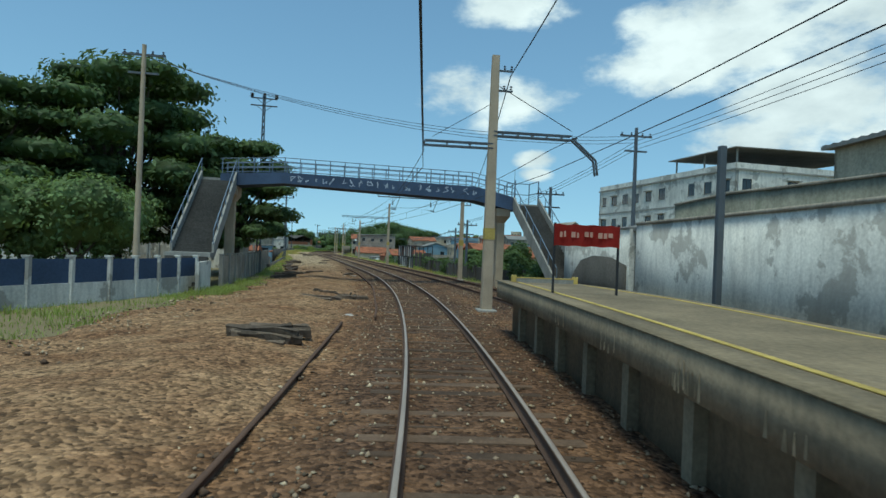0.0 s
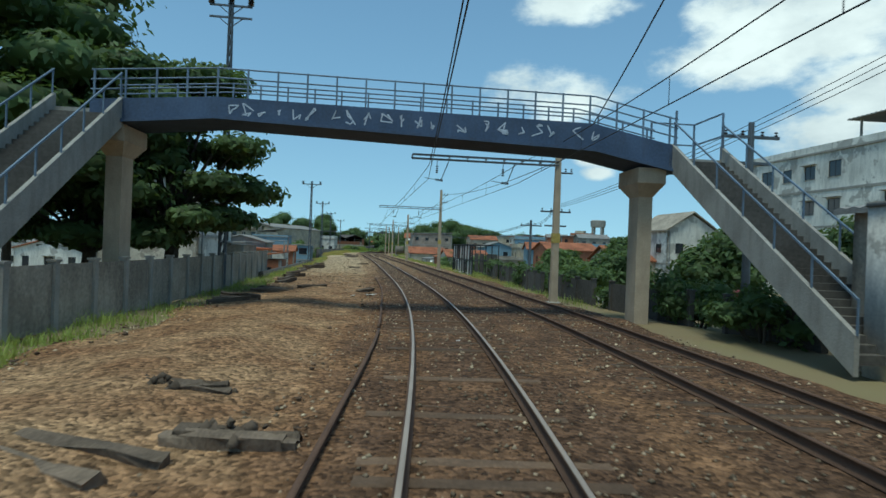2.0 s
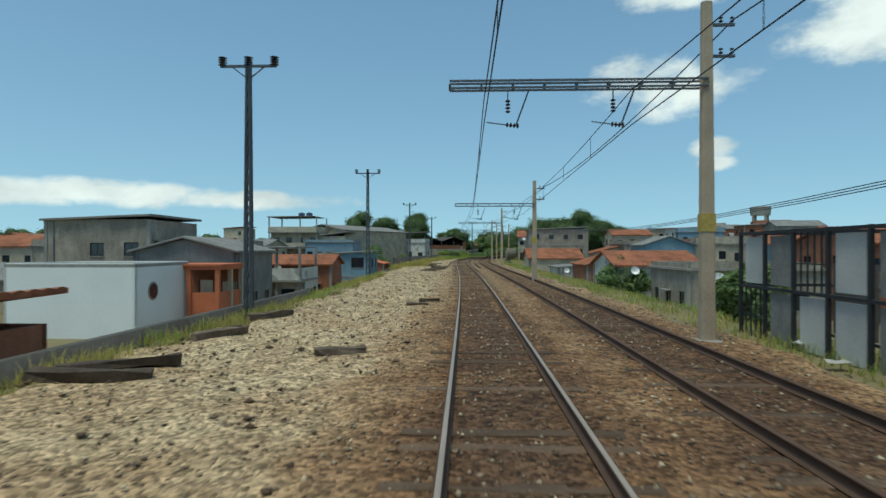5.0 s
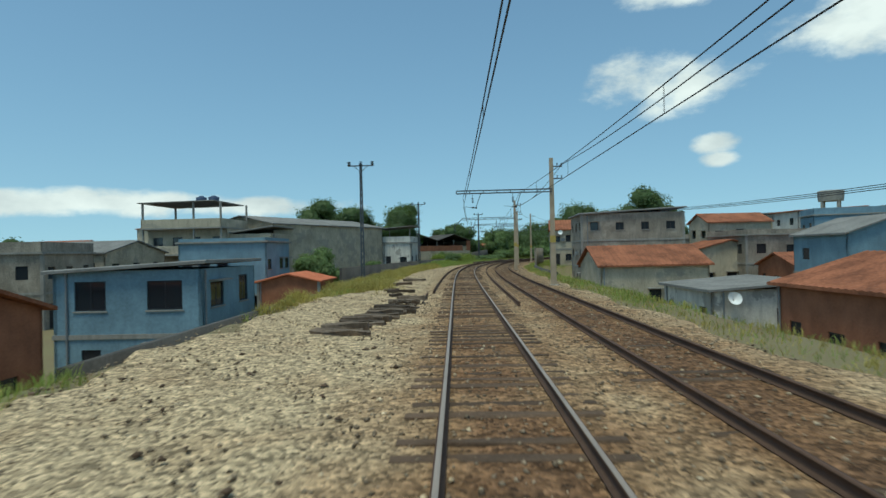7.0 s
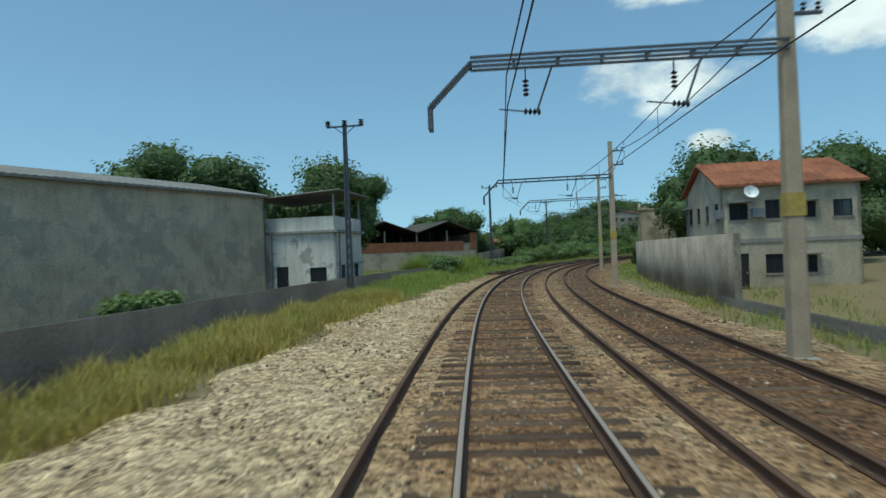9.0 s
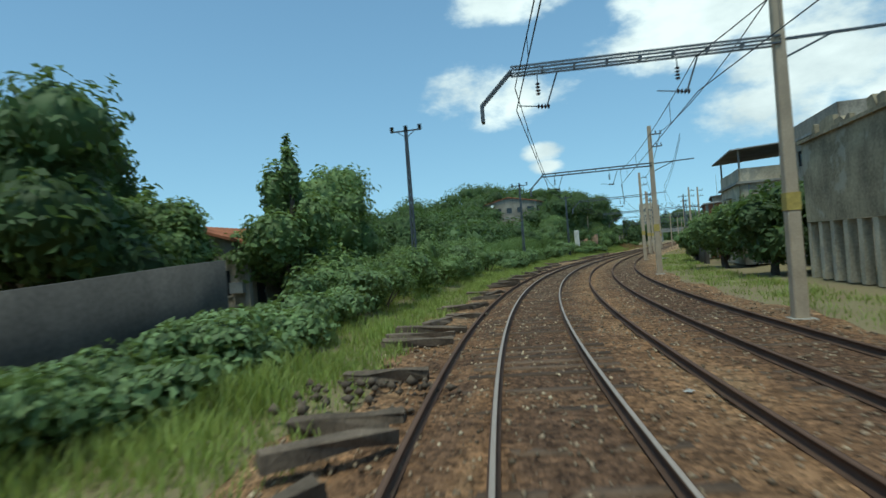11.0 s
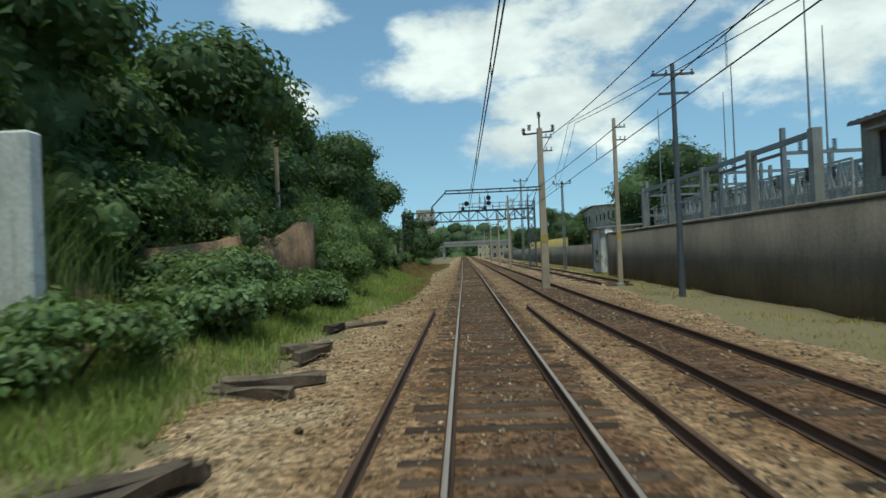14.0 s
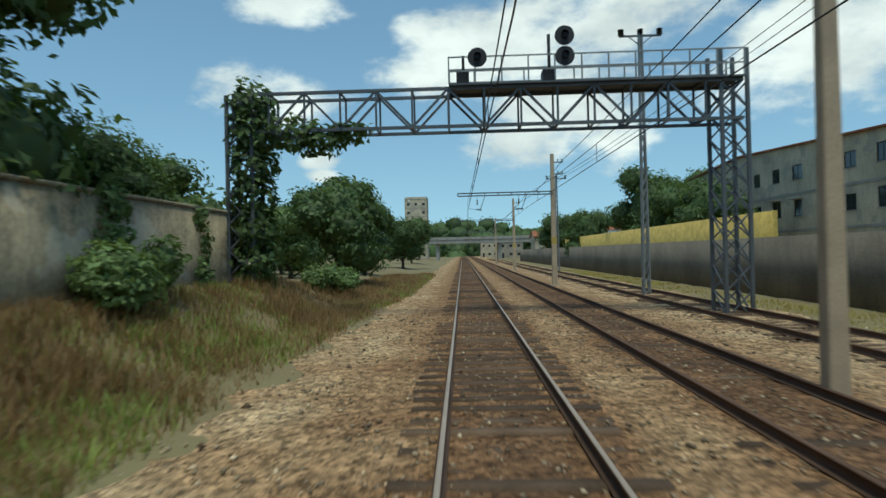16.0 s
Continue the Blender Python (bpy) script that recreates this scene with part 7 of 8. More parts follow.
sb = thing("substation", spot(388.0, 16.8, 0.0), "grey steel switchyard frames with dark insulators", "substation")
for y in (-14, -7, 0, 7):
    for x in (-2.0, 4.5):
        bm = bmesh.new()
        beam(bm, (x, y, 0), (x, y, 7.4), 0.2)
        part("frame_post", bm, M_GALV, sb)
    bm = bmesh.new()
    beam(bm, (-2.0, y, 6.2), (4.5, y, 6.2), 0.16)
    beam(bm, (-2.0, y, 5.1), (4.5, y, 5.1), 0.12)
    part("cross_beam", bm, M_GALV, sb)
    for x in (-1.2, 0.4, 2.0, 3.6):
        bm = bmesh.new()
        insulator(bm, (x, y, 6.28), (0, 0, 1), n=6, r=0.13)
        insulator(bm, (x, y, 5.0), (0, 0, -1), n=5, r=0.11)
        part("insulator", bm, M_INSUL, sb)
for k in range(11):
    bm = bmesh.new()
    y = -15 + 2.6 * k
    beam(bm, (-1.0, y, 0), (-1.0, y, 5.0 + 0.6 * (k % 3)), 0.14)
    beam(bm, (1.8, y, 0), (1.8, y, 4.8 + 0.5 * (k % 2)), 0.14)
    beam(bm, (-1.6, y, 4.7), (2.2, y, 4.7), 0.12)
    beam(bm, (-1.0, y, 3.6), (1.8, y, 4.7), 0.06)
    st_ = part("apparatus_stand", bm, M_GALV, sb)
    for x in (-1.5, -0.3, 0.9, 2.1):
        bm = bmesh.new()
        insulator(bm, (x, y, 4.75), (0, 0, 1), n=7, r=0.12)
        part("insulator", bm, M_CONC if k % 2 else M_INSUL, st_)
for x in (-2.0, 4.5):
    bm = bmesh.new()
    beam(bm, (x, -14, 6.2), (x, 7, 6.2), 0.14)
    part("bus_beam", bm, M_GALV, sb)
for x, z0, z1 in ((-1.4, 3.0, 5.3), (0.8, 3.0, 5.6), (3.0, 3.2, 6.0)):
    bm = bmesh.new()
    for z in (z0, (z0 + z1) / 2, z1):
        beam(bm, (x, -18, z), (x, 7.5, z), 0.09)
    rack = part("lattice_rack", bm, M_PALESTEEL, sb, "pale steel lattice rack")
    for k in range(32):
        y = -18 + 0.8 * k
        bm = bmesh.new()
        beam(bm, (x, y, z0 - (2.8 if k % 4 == 0 else 0)), (x, y, z1), 0.07)
        beam(bm, (x, y, z0), (x, y + 0.8, z1), 0.05)
        beam(bm, (x, y + 0.8, z0), (x, y, z1), 0.05)
        part("rack_bay", bm, M_PALESTEEL, rack)
for x, y in ((-1.0, -14.5), (2.5, -10), (0.5, -3.5), (3.0, 3.5), (-0.5, 8.0)):
    bm = bmesh.new()
    tube(bm, [(x, y, 0), (x, y, 6.5), (x, y, 13.6)], [0.1, 0.06, 0.03], 6)
    part("lightning_rod", bm, M_GALV, sb)
for y in (-17.5, -12, -6, 0, 6):
    bm = bmesh.new()
    box(bm, (-2.75, y - 0.2, 0), (-2.35, y + 0.2, 6.7))
    part("frame_post", bm, M_CONC, sb, "pale concrete post")
bm = bmesh.new()
beam(bm, (-2.55, -17.5, 6.5), (-2.55, 7, 6.5), 0.2, 0.24)
part("long_beam", bm, M_GALV, sb)
house(404.0, 26.0, 0.0, 8.0, 26.0, 5.5, M_CREAM, ('flat', 0.2, 0.4), floors=2, label="cream yard building behind the switchyard", seed=71, gap=2.2)

# ---- last stretch ----
wall_run("wall_ruin", 362, 375, lane([(362, -9.6), (375, -8.2)]), -0.3, 3.9, M_RUINW, "crumbling brick and plaster ruin wall", 0.35, ztop=[(362, 2.6), (366, 2.9), (368, 3.3), (370, 3.0), (372, 3.4), (373.2, 3.9), (375, 4.0)], step=0.8)
wall_run("wall_retaining", 409, 430, -9.2, -0.4, 4.0, M_TANW, "tall stained retaining wall overgrown with weeds", 0.4, ztop=[(409, 3.5), (416, 3.65), (430, 3.7)], cap=0.1, step=1.0)
rngc = random.Random(44)
for s in (409.5, 411.2, 413.0, 415.0, 420.3, 425.5):
    cr = thing("creeper", spot(s, -8.95, -0.2), "green creeper hanging over the retaining wall", "creeper", "creepers on the wall")
    zt = 3.7 + rngc.uniform(-0.3, 0.3)
    foliage("leaves", [(rngc.uniform(-0.1, 0.1), rngc.uniform(-0.5, 0.5), zt - q * rngc.uniform(0.7, 0.9), 0.28, rngc.uniform(0.35, 0.8), 0.55) for q in range(rngc.randint(3, 5))] + [(0, 0, 0.5, 0.4, 0.8, 0.6)], 900, 0.11, M_LEAF2, cr, int(s), core=0.4)
ww = thing("gate_pillar", spot(356.0, -9.2, 0.8), "white plastered wall stub among bushes", "wall stub")
bm = bmesh.new()
box(bm, (-0.1, -0.2, -0.5), (0.75, 0.2, 3.9))
bmesh.ops.bevel(bm, geom=bm.edges[:], offset=0.05, segments=1, affect='EDGES')
part("stub", bm, M_WHITE, ww)


def build_gantry():
    g = thing("signal_gantry", spot(428.5, 0, -0.4), "grey steel lattice signal gantry with walkway over the tracks", "signal gantry")
    x0, x1, zb, zt = -8.7, 9.4, 7.0, 8.35
    for y in (-0.55, 0.55):
        bm = bmesh.new()
        beam(bm, (x0, y, zb), (x1, y, zb), 0.11)
        beam(bm, (x0, y, zt), (x1, y, zt), 0.11)
        part("chord", bm, M_STEEL, g)
        n = 14
        for k in range(n):
            xa, xb = x0 + (x1 - x0) * k / n, x0 + (x1 - x0) * (k + 1) / n
            bm = bmesh.new()
            beam(bm, (xa, y, zb), (xa, y, zt), 0.07)
            if k % 2 == 0:
                beam(bm, (xa, y, zt), (xb, y, zb), 0.08)
            else:
                beam(bm, (xa, y, zb), (xb, y, zt), 0.08)
            part("lattice_bay", bm, M_STEEL, g)
    bm = bmesh.new()
    for k in range(15):
        x = x0 + (x1 - x0) * k / 14
        beam(bm, (x, -0.55, zb), (x, 0.55, zb), 0.06)
        beam(bm, (x, -0.55, zt), (x, 0.55, zt), 0.06)
    part("cross_tie", bm, M_STEEL, g)
    for x in (x0 + 0.2, x1 - 0.3):
        bm = bmesh.new()
        for a in (-0.45, 0.45):
            for y in (-0.55, 0.55):
                beam(bm, (x + a, y, -0.4), (x + a, y, zt + (1.1 if x > 0 else 0)), 0.12)
        for k in range(9):
            z0, z1 = k * 0.92, (k + 1) * 0.92
            for y in (-0.55, 0.55):
                beam(bm, (x - 0.45, y, z0), (x + 0.45, y, z1), 0.05)
                beam(bm, (x + 0.45, y, z0), (x - 0.45, y, z1), 0.05)
            for a in (-0.45, 0.45):
                beam(bm, (x + a, -0.55, z0), (x + a, 0.55, z1), 0.05)
        part("tower", bm, M_STEEL, g)
    bm = bmesh.new()
    box(bm, (-0.9, -0.75, zt + 0.06), (x1, 0.75, zt + 0.12))
    part("walkway", bm, M_STEEL, g)
    for y in (-0.72, 0.72):
        bm = bmesh.new()
        for z in (0.55, 1.05):
            beam(bm, (-0.9, y, zt + z), (x1, y, zt + z), 0.045)
        r = part("handrail", bm, M_GALV, g)
        for k in range(12):
            bm = bmesh.new()
            x = -0.9 + (x1 + 0.9) * k / 11
            beam(bm, (x, y, zt + 0.1), (x, y, zt + 1.07), 0.05)
            part("post", bm, M_GALV, r)
    for x, heads in ((0.12, (1.02,)), (3.2, (0.98, 1.7))):
        bm = bmesh.new()
        beam(bm, (x - 0.5, -0.3, zt + 0.1), (x - 0.5, -0.3, zt + heads[-1] + 0.2), 0.1)
        box(bm, (x - 0.75, -0.5, zt + 0.1), (x - 0.3, 0.1, zt + 0.6))
        stem = part("signal_stem", bm, M_BLACK, g)
        for z in heads:
            bm = bmesh.new()
            tube(bm, [(x, -0.75, zt + z), (x, -0.68, zt + z)], [0.34, 0.34], 22)
            tube(bm, [(x, -0.68, zt + z), (x, -0.35, zt + z)], [0.24, 0.2], 14)
            h = part("signal_head", bm, M_BLACK, stem, "round black signal target board")
            bm = bmesh.new()
            tube(bm, [(x, -0.9, zt + z + 0.02), (x, -0.72, zt + z)], [0.13, 0.12], 12, cap=False)
            tube(bm, [(x, -0.77, zt + z), (x, -0.755, zt + z)], [0.11, 0.11], 12)
            part("lens_hood", bm, M_BLACK, h)
    v = thing("creeper", spot(428.5, -8.2, -0.3), "green creeper grown over the gantry's tower", "creeper")
    foliage("leaves", [(0, 0, z, 0.9, 0.95, 1.0) for z in (1, 2.2, 3.4, 4.6, 5.8, 7.0, 7.9)] + [(1.4, 0, 6.9, 1.2, 0.8, 0.7), (2.6, 0, 6.6, 1.1, 0.7, 0.6), (3.6, 0, 6.9, 0.8, 0.6, 0.4)], 3800, 0.17, M_LEAF, v, 91, core=False)


build_gantry()
house(462.0, 30.0, 0.5, 10.0, 46.0, 8.4, M_CREAM, ('x', 1.4), M_TILE, floors=3, gap=3.0, win=(1.2, 1.2), label="long cream three-storey row with a tiled roof", seed=81, name="apartment_building", category="apartment building")
wall_run("wall_yellow", 438, 500, 15.6, -0.2, 3.9, M_LINE, "yellow painted wall behind the siding", 0.25)
house(650.0, -19.0, 0.0, 9.0, 9.0, 24.0, M_CREAM, ('flat', 0.1, 0.8), floors=7, gap=2.6, label="distant tall block of flats", seed=82, name="apartment_building", category="apartment building")
ov = thing("overpass", spot(610.0, 0, -0.4), "distant grey concrete road overpass across the tracks", "overpass")
bm = bmesh.new()
box(bm, (-45, -4, 5.6), (60, 4, 6.9))
box(bm, (-45, -4.2, 6.9), (60, -3.9, 7.8))
part("deck", bm, M_CONC, ov)
for x in (-24, -9, 12, 28, 44):
    bm = bmesh.new()
    box(bm, (x - 0.6, -3, -0.5), (x + 0.6, 3, 5.6))
    part("pier", bm, M_CONC, ov)

for s, lat, wx, h, mat, sd in ((560, 22, 9, 6, M_CREAM, 90), (585, 34, 10, 8, M_WHITE, 91), (640, 18, 9, 6.5, M_GREYW, 92), (655, 38, 12, 10, M_CREAM, 93), (670, 62, 12, 11, M_WHITE, 94), (665, -34, 9, 7, M_WHITE, 95), (690, 12, 8, 8, M_CREAM, 96)):
    house(s, lat, -0.4, wx, 9.0, h, mat, ('x', 1.6), M_TILE, floors=2, gap=2.6, label="pale two-storey house far along the line", seed=sd, detail=False)

# weathered building among the woods at the end of the bend
house(373.5, -25.8, 2.6, 12.0, 8.0, 9.6, M_GREYW, ('y', 1.3), M_TILE, floors=3, gap=2.4, win=(1.3, 1.2), label="weathered hillside building with a tiled roof among trees", seed=97, door=False, name="hillside_building", category="building")

# ---- trees, space by space ----
k = 100
for s, lat, base, h, r, mat, style in (
        (221, -16, 0, 11.6, 4.8, M_LEAF, "round"), (218, -23, 0, 11.6, 5.0, M_LEAF, "round"), (217, -31, 0, 12.0, 5.0, M_LEAF, "round"), (265, -20, 0.2, 9.6, 4.2, M_LEAF, "round"), (240, -42, 0, 12, 6.5, M_LEAF, "round"),
        (186, -18.0, -3.4, 6.2, 3.2, M_LEAF2, "round"), (194, -13.5, -3.0, 4.2, 2.2, M_LEAF2, "round"),
        (259, -14.5, 0.2, 7.6, 3.6, M_LEAF, "round"), (259, -20, 0.2, 8.0, 4.0, M_LEAF, "round"),
        (267.4, -10.6, 0, 7.8, 3.4, M_LEAF2, "cone"), (273.5, -11.7, 0.2, 7.6, 3.6, M_LEAF2, "round"), (263, -14, 0, 5.6, 2.6, M_LEAF2, "round"), (280, -15, 0.2, 6.4, 3.6, M_LEAF, "round"), (286, -19, 0.4, 6.4, 3.6, M_LEAF2, "round"),
        (225, 22, 0, 10.0, 5.5, M_LEAF, "round"), (226, 15.4, 0, 11.4, 5.0, M_LEAF, "round"), (253, -29, 0, 15.0, 5.0, M_LEAF, "round"), (240, 30, 0, 11, 6, M_LEAF, "round"), (213, 27, 0, 11.5, 5.0, M_LEAF, "round"),
        (278, 12.0, -0.3, 4.6, 3.0, M_LEAF, "round"), (289, 11.6, -0.3, 4.6, 2.8, M_LEAF2, "round"), (304, 11.0, -0.3, 3.4, 2.0, M_LEAF2, "round"), (245, 10.8, -0.3, 3.0, 1.6, M_LEAF2, "round"), (266, 21.0, 0, 9.6, 3.4, M_LEAF, "round"),
        (316, -24, 1.0, 7.5, 4.6, M_LEAF, "round"), (325, -28, 1.2, 8.0, 4.8, M_LEAF, "round"), (334, -22, 1.2, 7.6, 4.4, M_LEAF, "round"), 
        (338, -27, 1.0, 9.2, 4.6, M_LEAF, "round"), (347, -24, 1.0, 8.8, 4.6, M_LEAF, "round"), (361, -13.2, 1.0, 10.6, 4.4, M_LEAF, "round"), (371.5, -12.4, 1.2, 11.8, 4.8, M_LEAF, "round"), (352.5, -12.6, 0.8, 7.0, 2.6, M_LEAF2, "round"), (366, -15, 1.4, 10.5, 4.2, M_LEAF, "round"), (384, -21, 1.4, 14.5, 6.0, M_LEAF, "layered"), (382, -14.5, 1.4, 13.0, 5.2, M_LEAF, "round"), (391, -16, 1.4, 14.5, 5.8, M_LEAF, "round"),
        (400, -14.5, 1.4, 13.5, 5.2, M_LEAF, "round"), (408, -13.8, 1.4, 14.5, 5.8, M_LEAF, "round"), (418, -12.8, 1.0, 13.5, 5.2, M_LEAF, "round"), (427, -17, 1.0, 7.0, 3.6, M_LEAF, "round"),
        (447, -8.8, 0, 8.0, 3.8, M_LEAF, "round"), (456, -15, 0, 6.0, 3.4, M_LEAF2, "round"), (466, -19, 0, 7.0, 4.2, M_LEAF, "round"), (482, -15, 0, 6.5, 4.1, M_LEAF, "round"), (478, -24, 0, 8.0, 4.6, M_LEAF, "round"), (470, -11, 0, 8.0, 4.0, M_LEAF, "round"), (500, -10, 0, 8.5, 4.2, M_LEAF, "round"), (440, -19, 0.5, 7.4, 3.9, M_LEAF, "round"), (540, -12, 0, 9, 5, M_LEAF, "round"),
        (406.5, 19.5, 0, 12.6, 6.0, M_LEAF, "round"), (411.5, 23.5, 0, 12.0, 5.6, M_LEAF, "round"), (470, 19.5, 0, 11.0, 4.6, M_LEAF, "round"), (472, 27.5, 0, 11.5, 5, M_LEAF, "round"), (455, 19.5, 0, 8.4, 3.8, M_LEAF, "round"), (466, 21.5, 0, 8.6, 4.2, M_LEAF, "round"), (490, 17, 0, 8, 4.2, M_LEAF, "round"), (520, 18, 0, 9, 5, M_LEAF, "round"),
        (118, 13.0, -3.0, 4.2, 2.4, M_LEAF2, "round"), (96, 12.5, -2.2, 3.8, 2.0, M_LEAF2, "round"), (84, 19.5, -2.0, 4.6, 2.6, M_LEAF, "round"), (51, 16.5, -1.0, 4.4, 2.6, M_LEAF, "round"), (58, 14.0, -1.2, 3.8, 2.2, M_LEAF, "round"), (65, 13.0, -1.4, 3.6, 2.0, M_LEAF2, "round"), (45, 19, -0.8, 5.0, 2.8, M_LEAF, "round"), (72, 21, -1.5, 4.8, 2.6, M_LEAF, "round")):
    k += 1
    tree(s, lat, base, h, r, k, mat, style, "dense dark green broadleaf tree in a row" if mat is M_LEAF else "lighter mid-green leafy tree beside the track", 0.21 if mat is M_LEAF else 0.15, 9500 if r > 4 or mat is M_LEAF2 else 5200, 0.2, 0.12)

# ---- distant wooded hills all round ----
def far_hills():
    rng = np.random.default_rng(55)
    lobes = []
    for a in np.radians(np.arange(-75, 76, 1.6)):
        for ring in (0, 1, 2):
            d = 430 + 90 * ring + rng.uniform(-25, 25)
            x, y = -20 - math.sin(a) * d, 330 + math.cos(a) * d
            top = 9 + 5 * ring + 6 * math.sin(a * 5 + 1.3) * math.sin(a * 11) + rng.uniform(-2, 4)
            r = rng.uniform(8, 15)
            lobes.append((x, y, top - r * 0.8, r, r, r * 0.75))
    ob = foliage("far_woods", lobes, 26000, 1.5, M_LEAF, None, 56)
    tagged(ob, "dark green wooded hills on the horizon", "woods", kind="stuff")


far_hills()


def end_hills():
    """Wooded rise beyond the road overpass."""
    rng = np.random.default_rng(58)
    lobes = []
    for s in (760, 800, 850):
        for lat in np.arange(-170, 200, 8.0):
            p = at(s + rng.uniform(-12, 12), lat + rng.uniform(-4, 4))
            top = 13 + (s - 760) * 0.12 + 3.5 * math.sin(lat * 0.045 + s) + rng.uniform(-1.5, 2.5)
            r = rng.uniform(7, 11)
            lobes.append((p.x, p.y, top - r * 0.8, r, r, r * 0.8))
            lobes.append((p.x, p.y, 2.0, r, r, 8.0))
    ob = foliage("end_woods", lobes, 22000, 1.2, M_LEAF, None, 59)
    tagged(ob, "wooded hill beyond the road overpass", "woods", kind="stuff")


end_hills()


def hillside_woods():
    """Closed woodland on the slope left of the straight; its crowns rise along the line."""
    rng = np.random.default_rng(61)
    top = lane([(312, 5.0), (320, 7.0), (330, 8.2), (346, 8.8), (352, 8.6), (362, 10.2), (382, 14.0), (400, 15.5), (412, 15.6), (424, 8.5), (436, 7.0), (450, 8.0)])
    lobes = []
    for s in np.arange(314, 446, 3.2):
        for lat in (-17.5, -21, -26, -33, -40):
            t = float(top(s)) + (-lat - 17) * (0.12 if s < 345 else 0.2) + rng.uniform(-1.2, 0.8)
            k = min(1.0, max(0.0, (s - 300) / 73.5))      # a clearing runs up to the hillside building
            if s < 378 and abs(lat - (-9 - 17 * k)) < 4.0:
                t = min(t, 7.2)
            p = at(s + rng.uniform(-1.5, 1.5), lat + rng.uniform(-1.5, 1.5))
            r = rng.uniform(2.4, 3.8)
            lobes.append((p.x, p.y, t - r * 0.85, r, r, r * 0.85))
            lobes.append((p.x + rng.uniform(-1, 1), p.y + rng.uniform(-1, 1), max(1.5, t * 0.42), r * 1.1, r * 1.1, max(2.0, t * 0.36)))
    ob = foliage("hillside_woods", lobes, 150000, 0.30, M_LEAF, None, 62, core=0.5)
    tagged(ob, "closed dark green woodland on the hillside", "woods", kind="stuff")


hillside_woods()

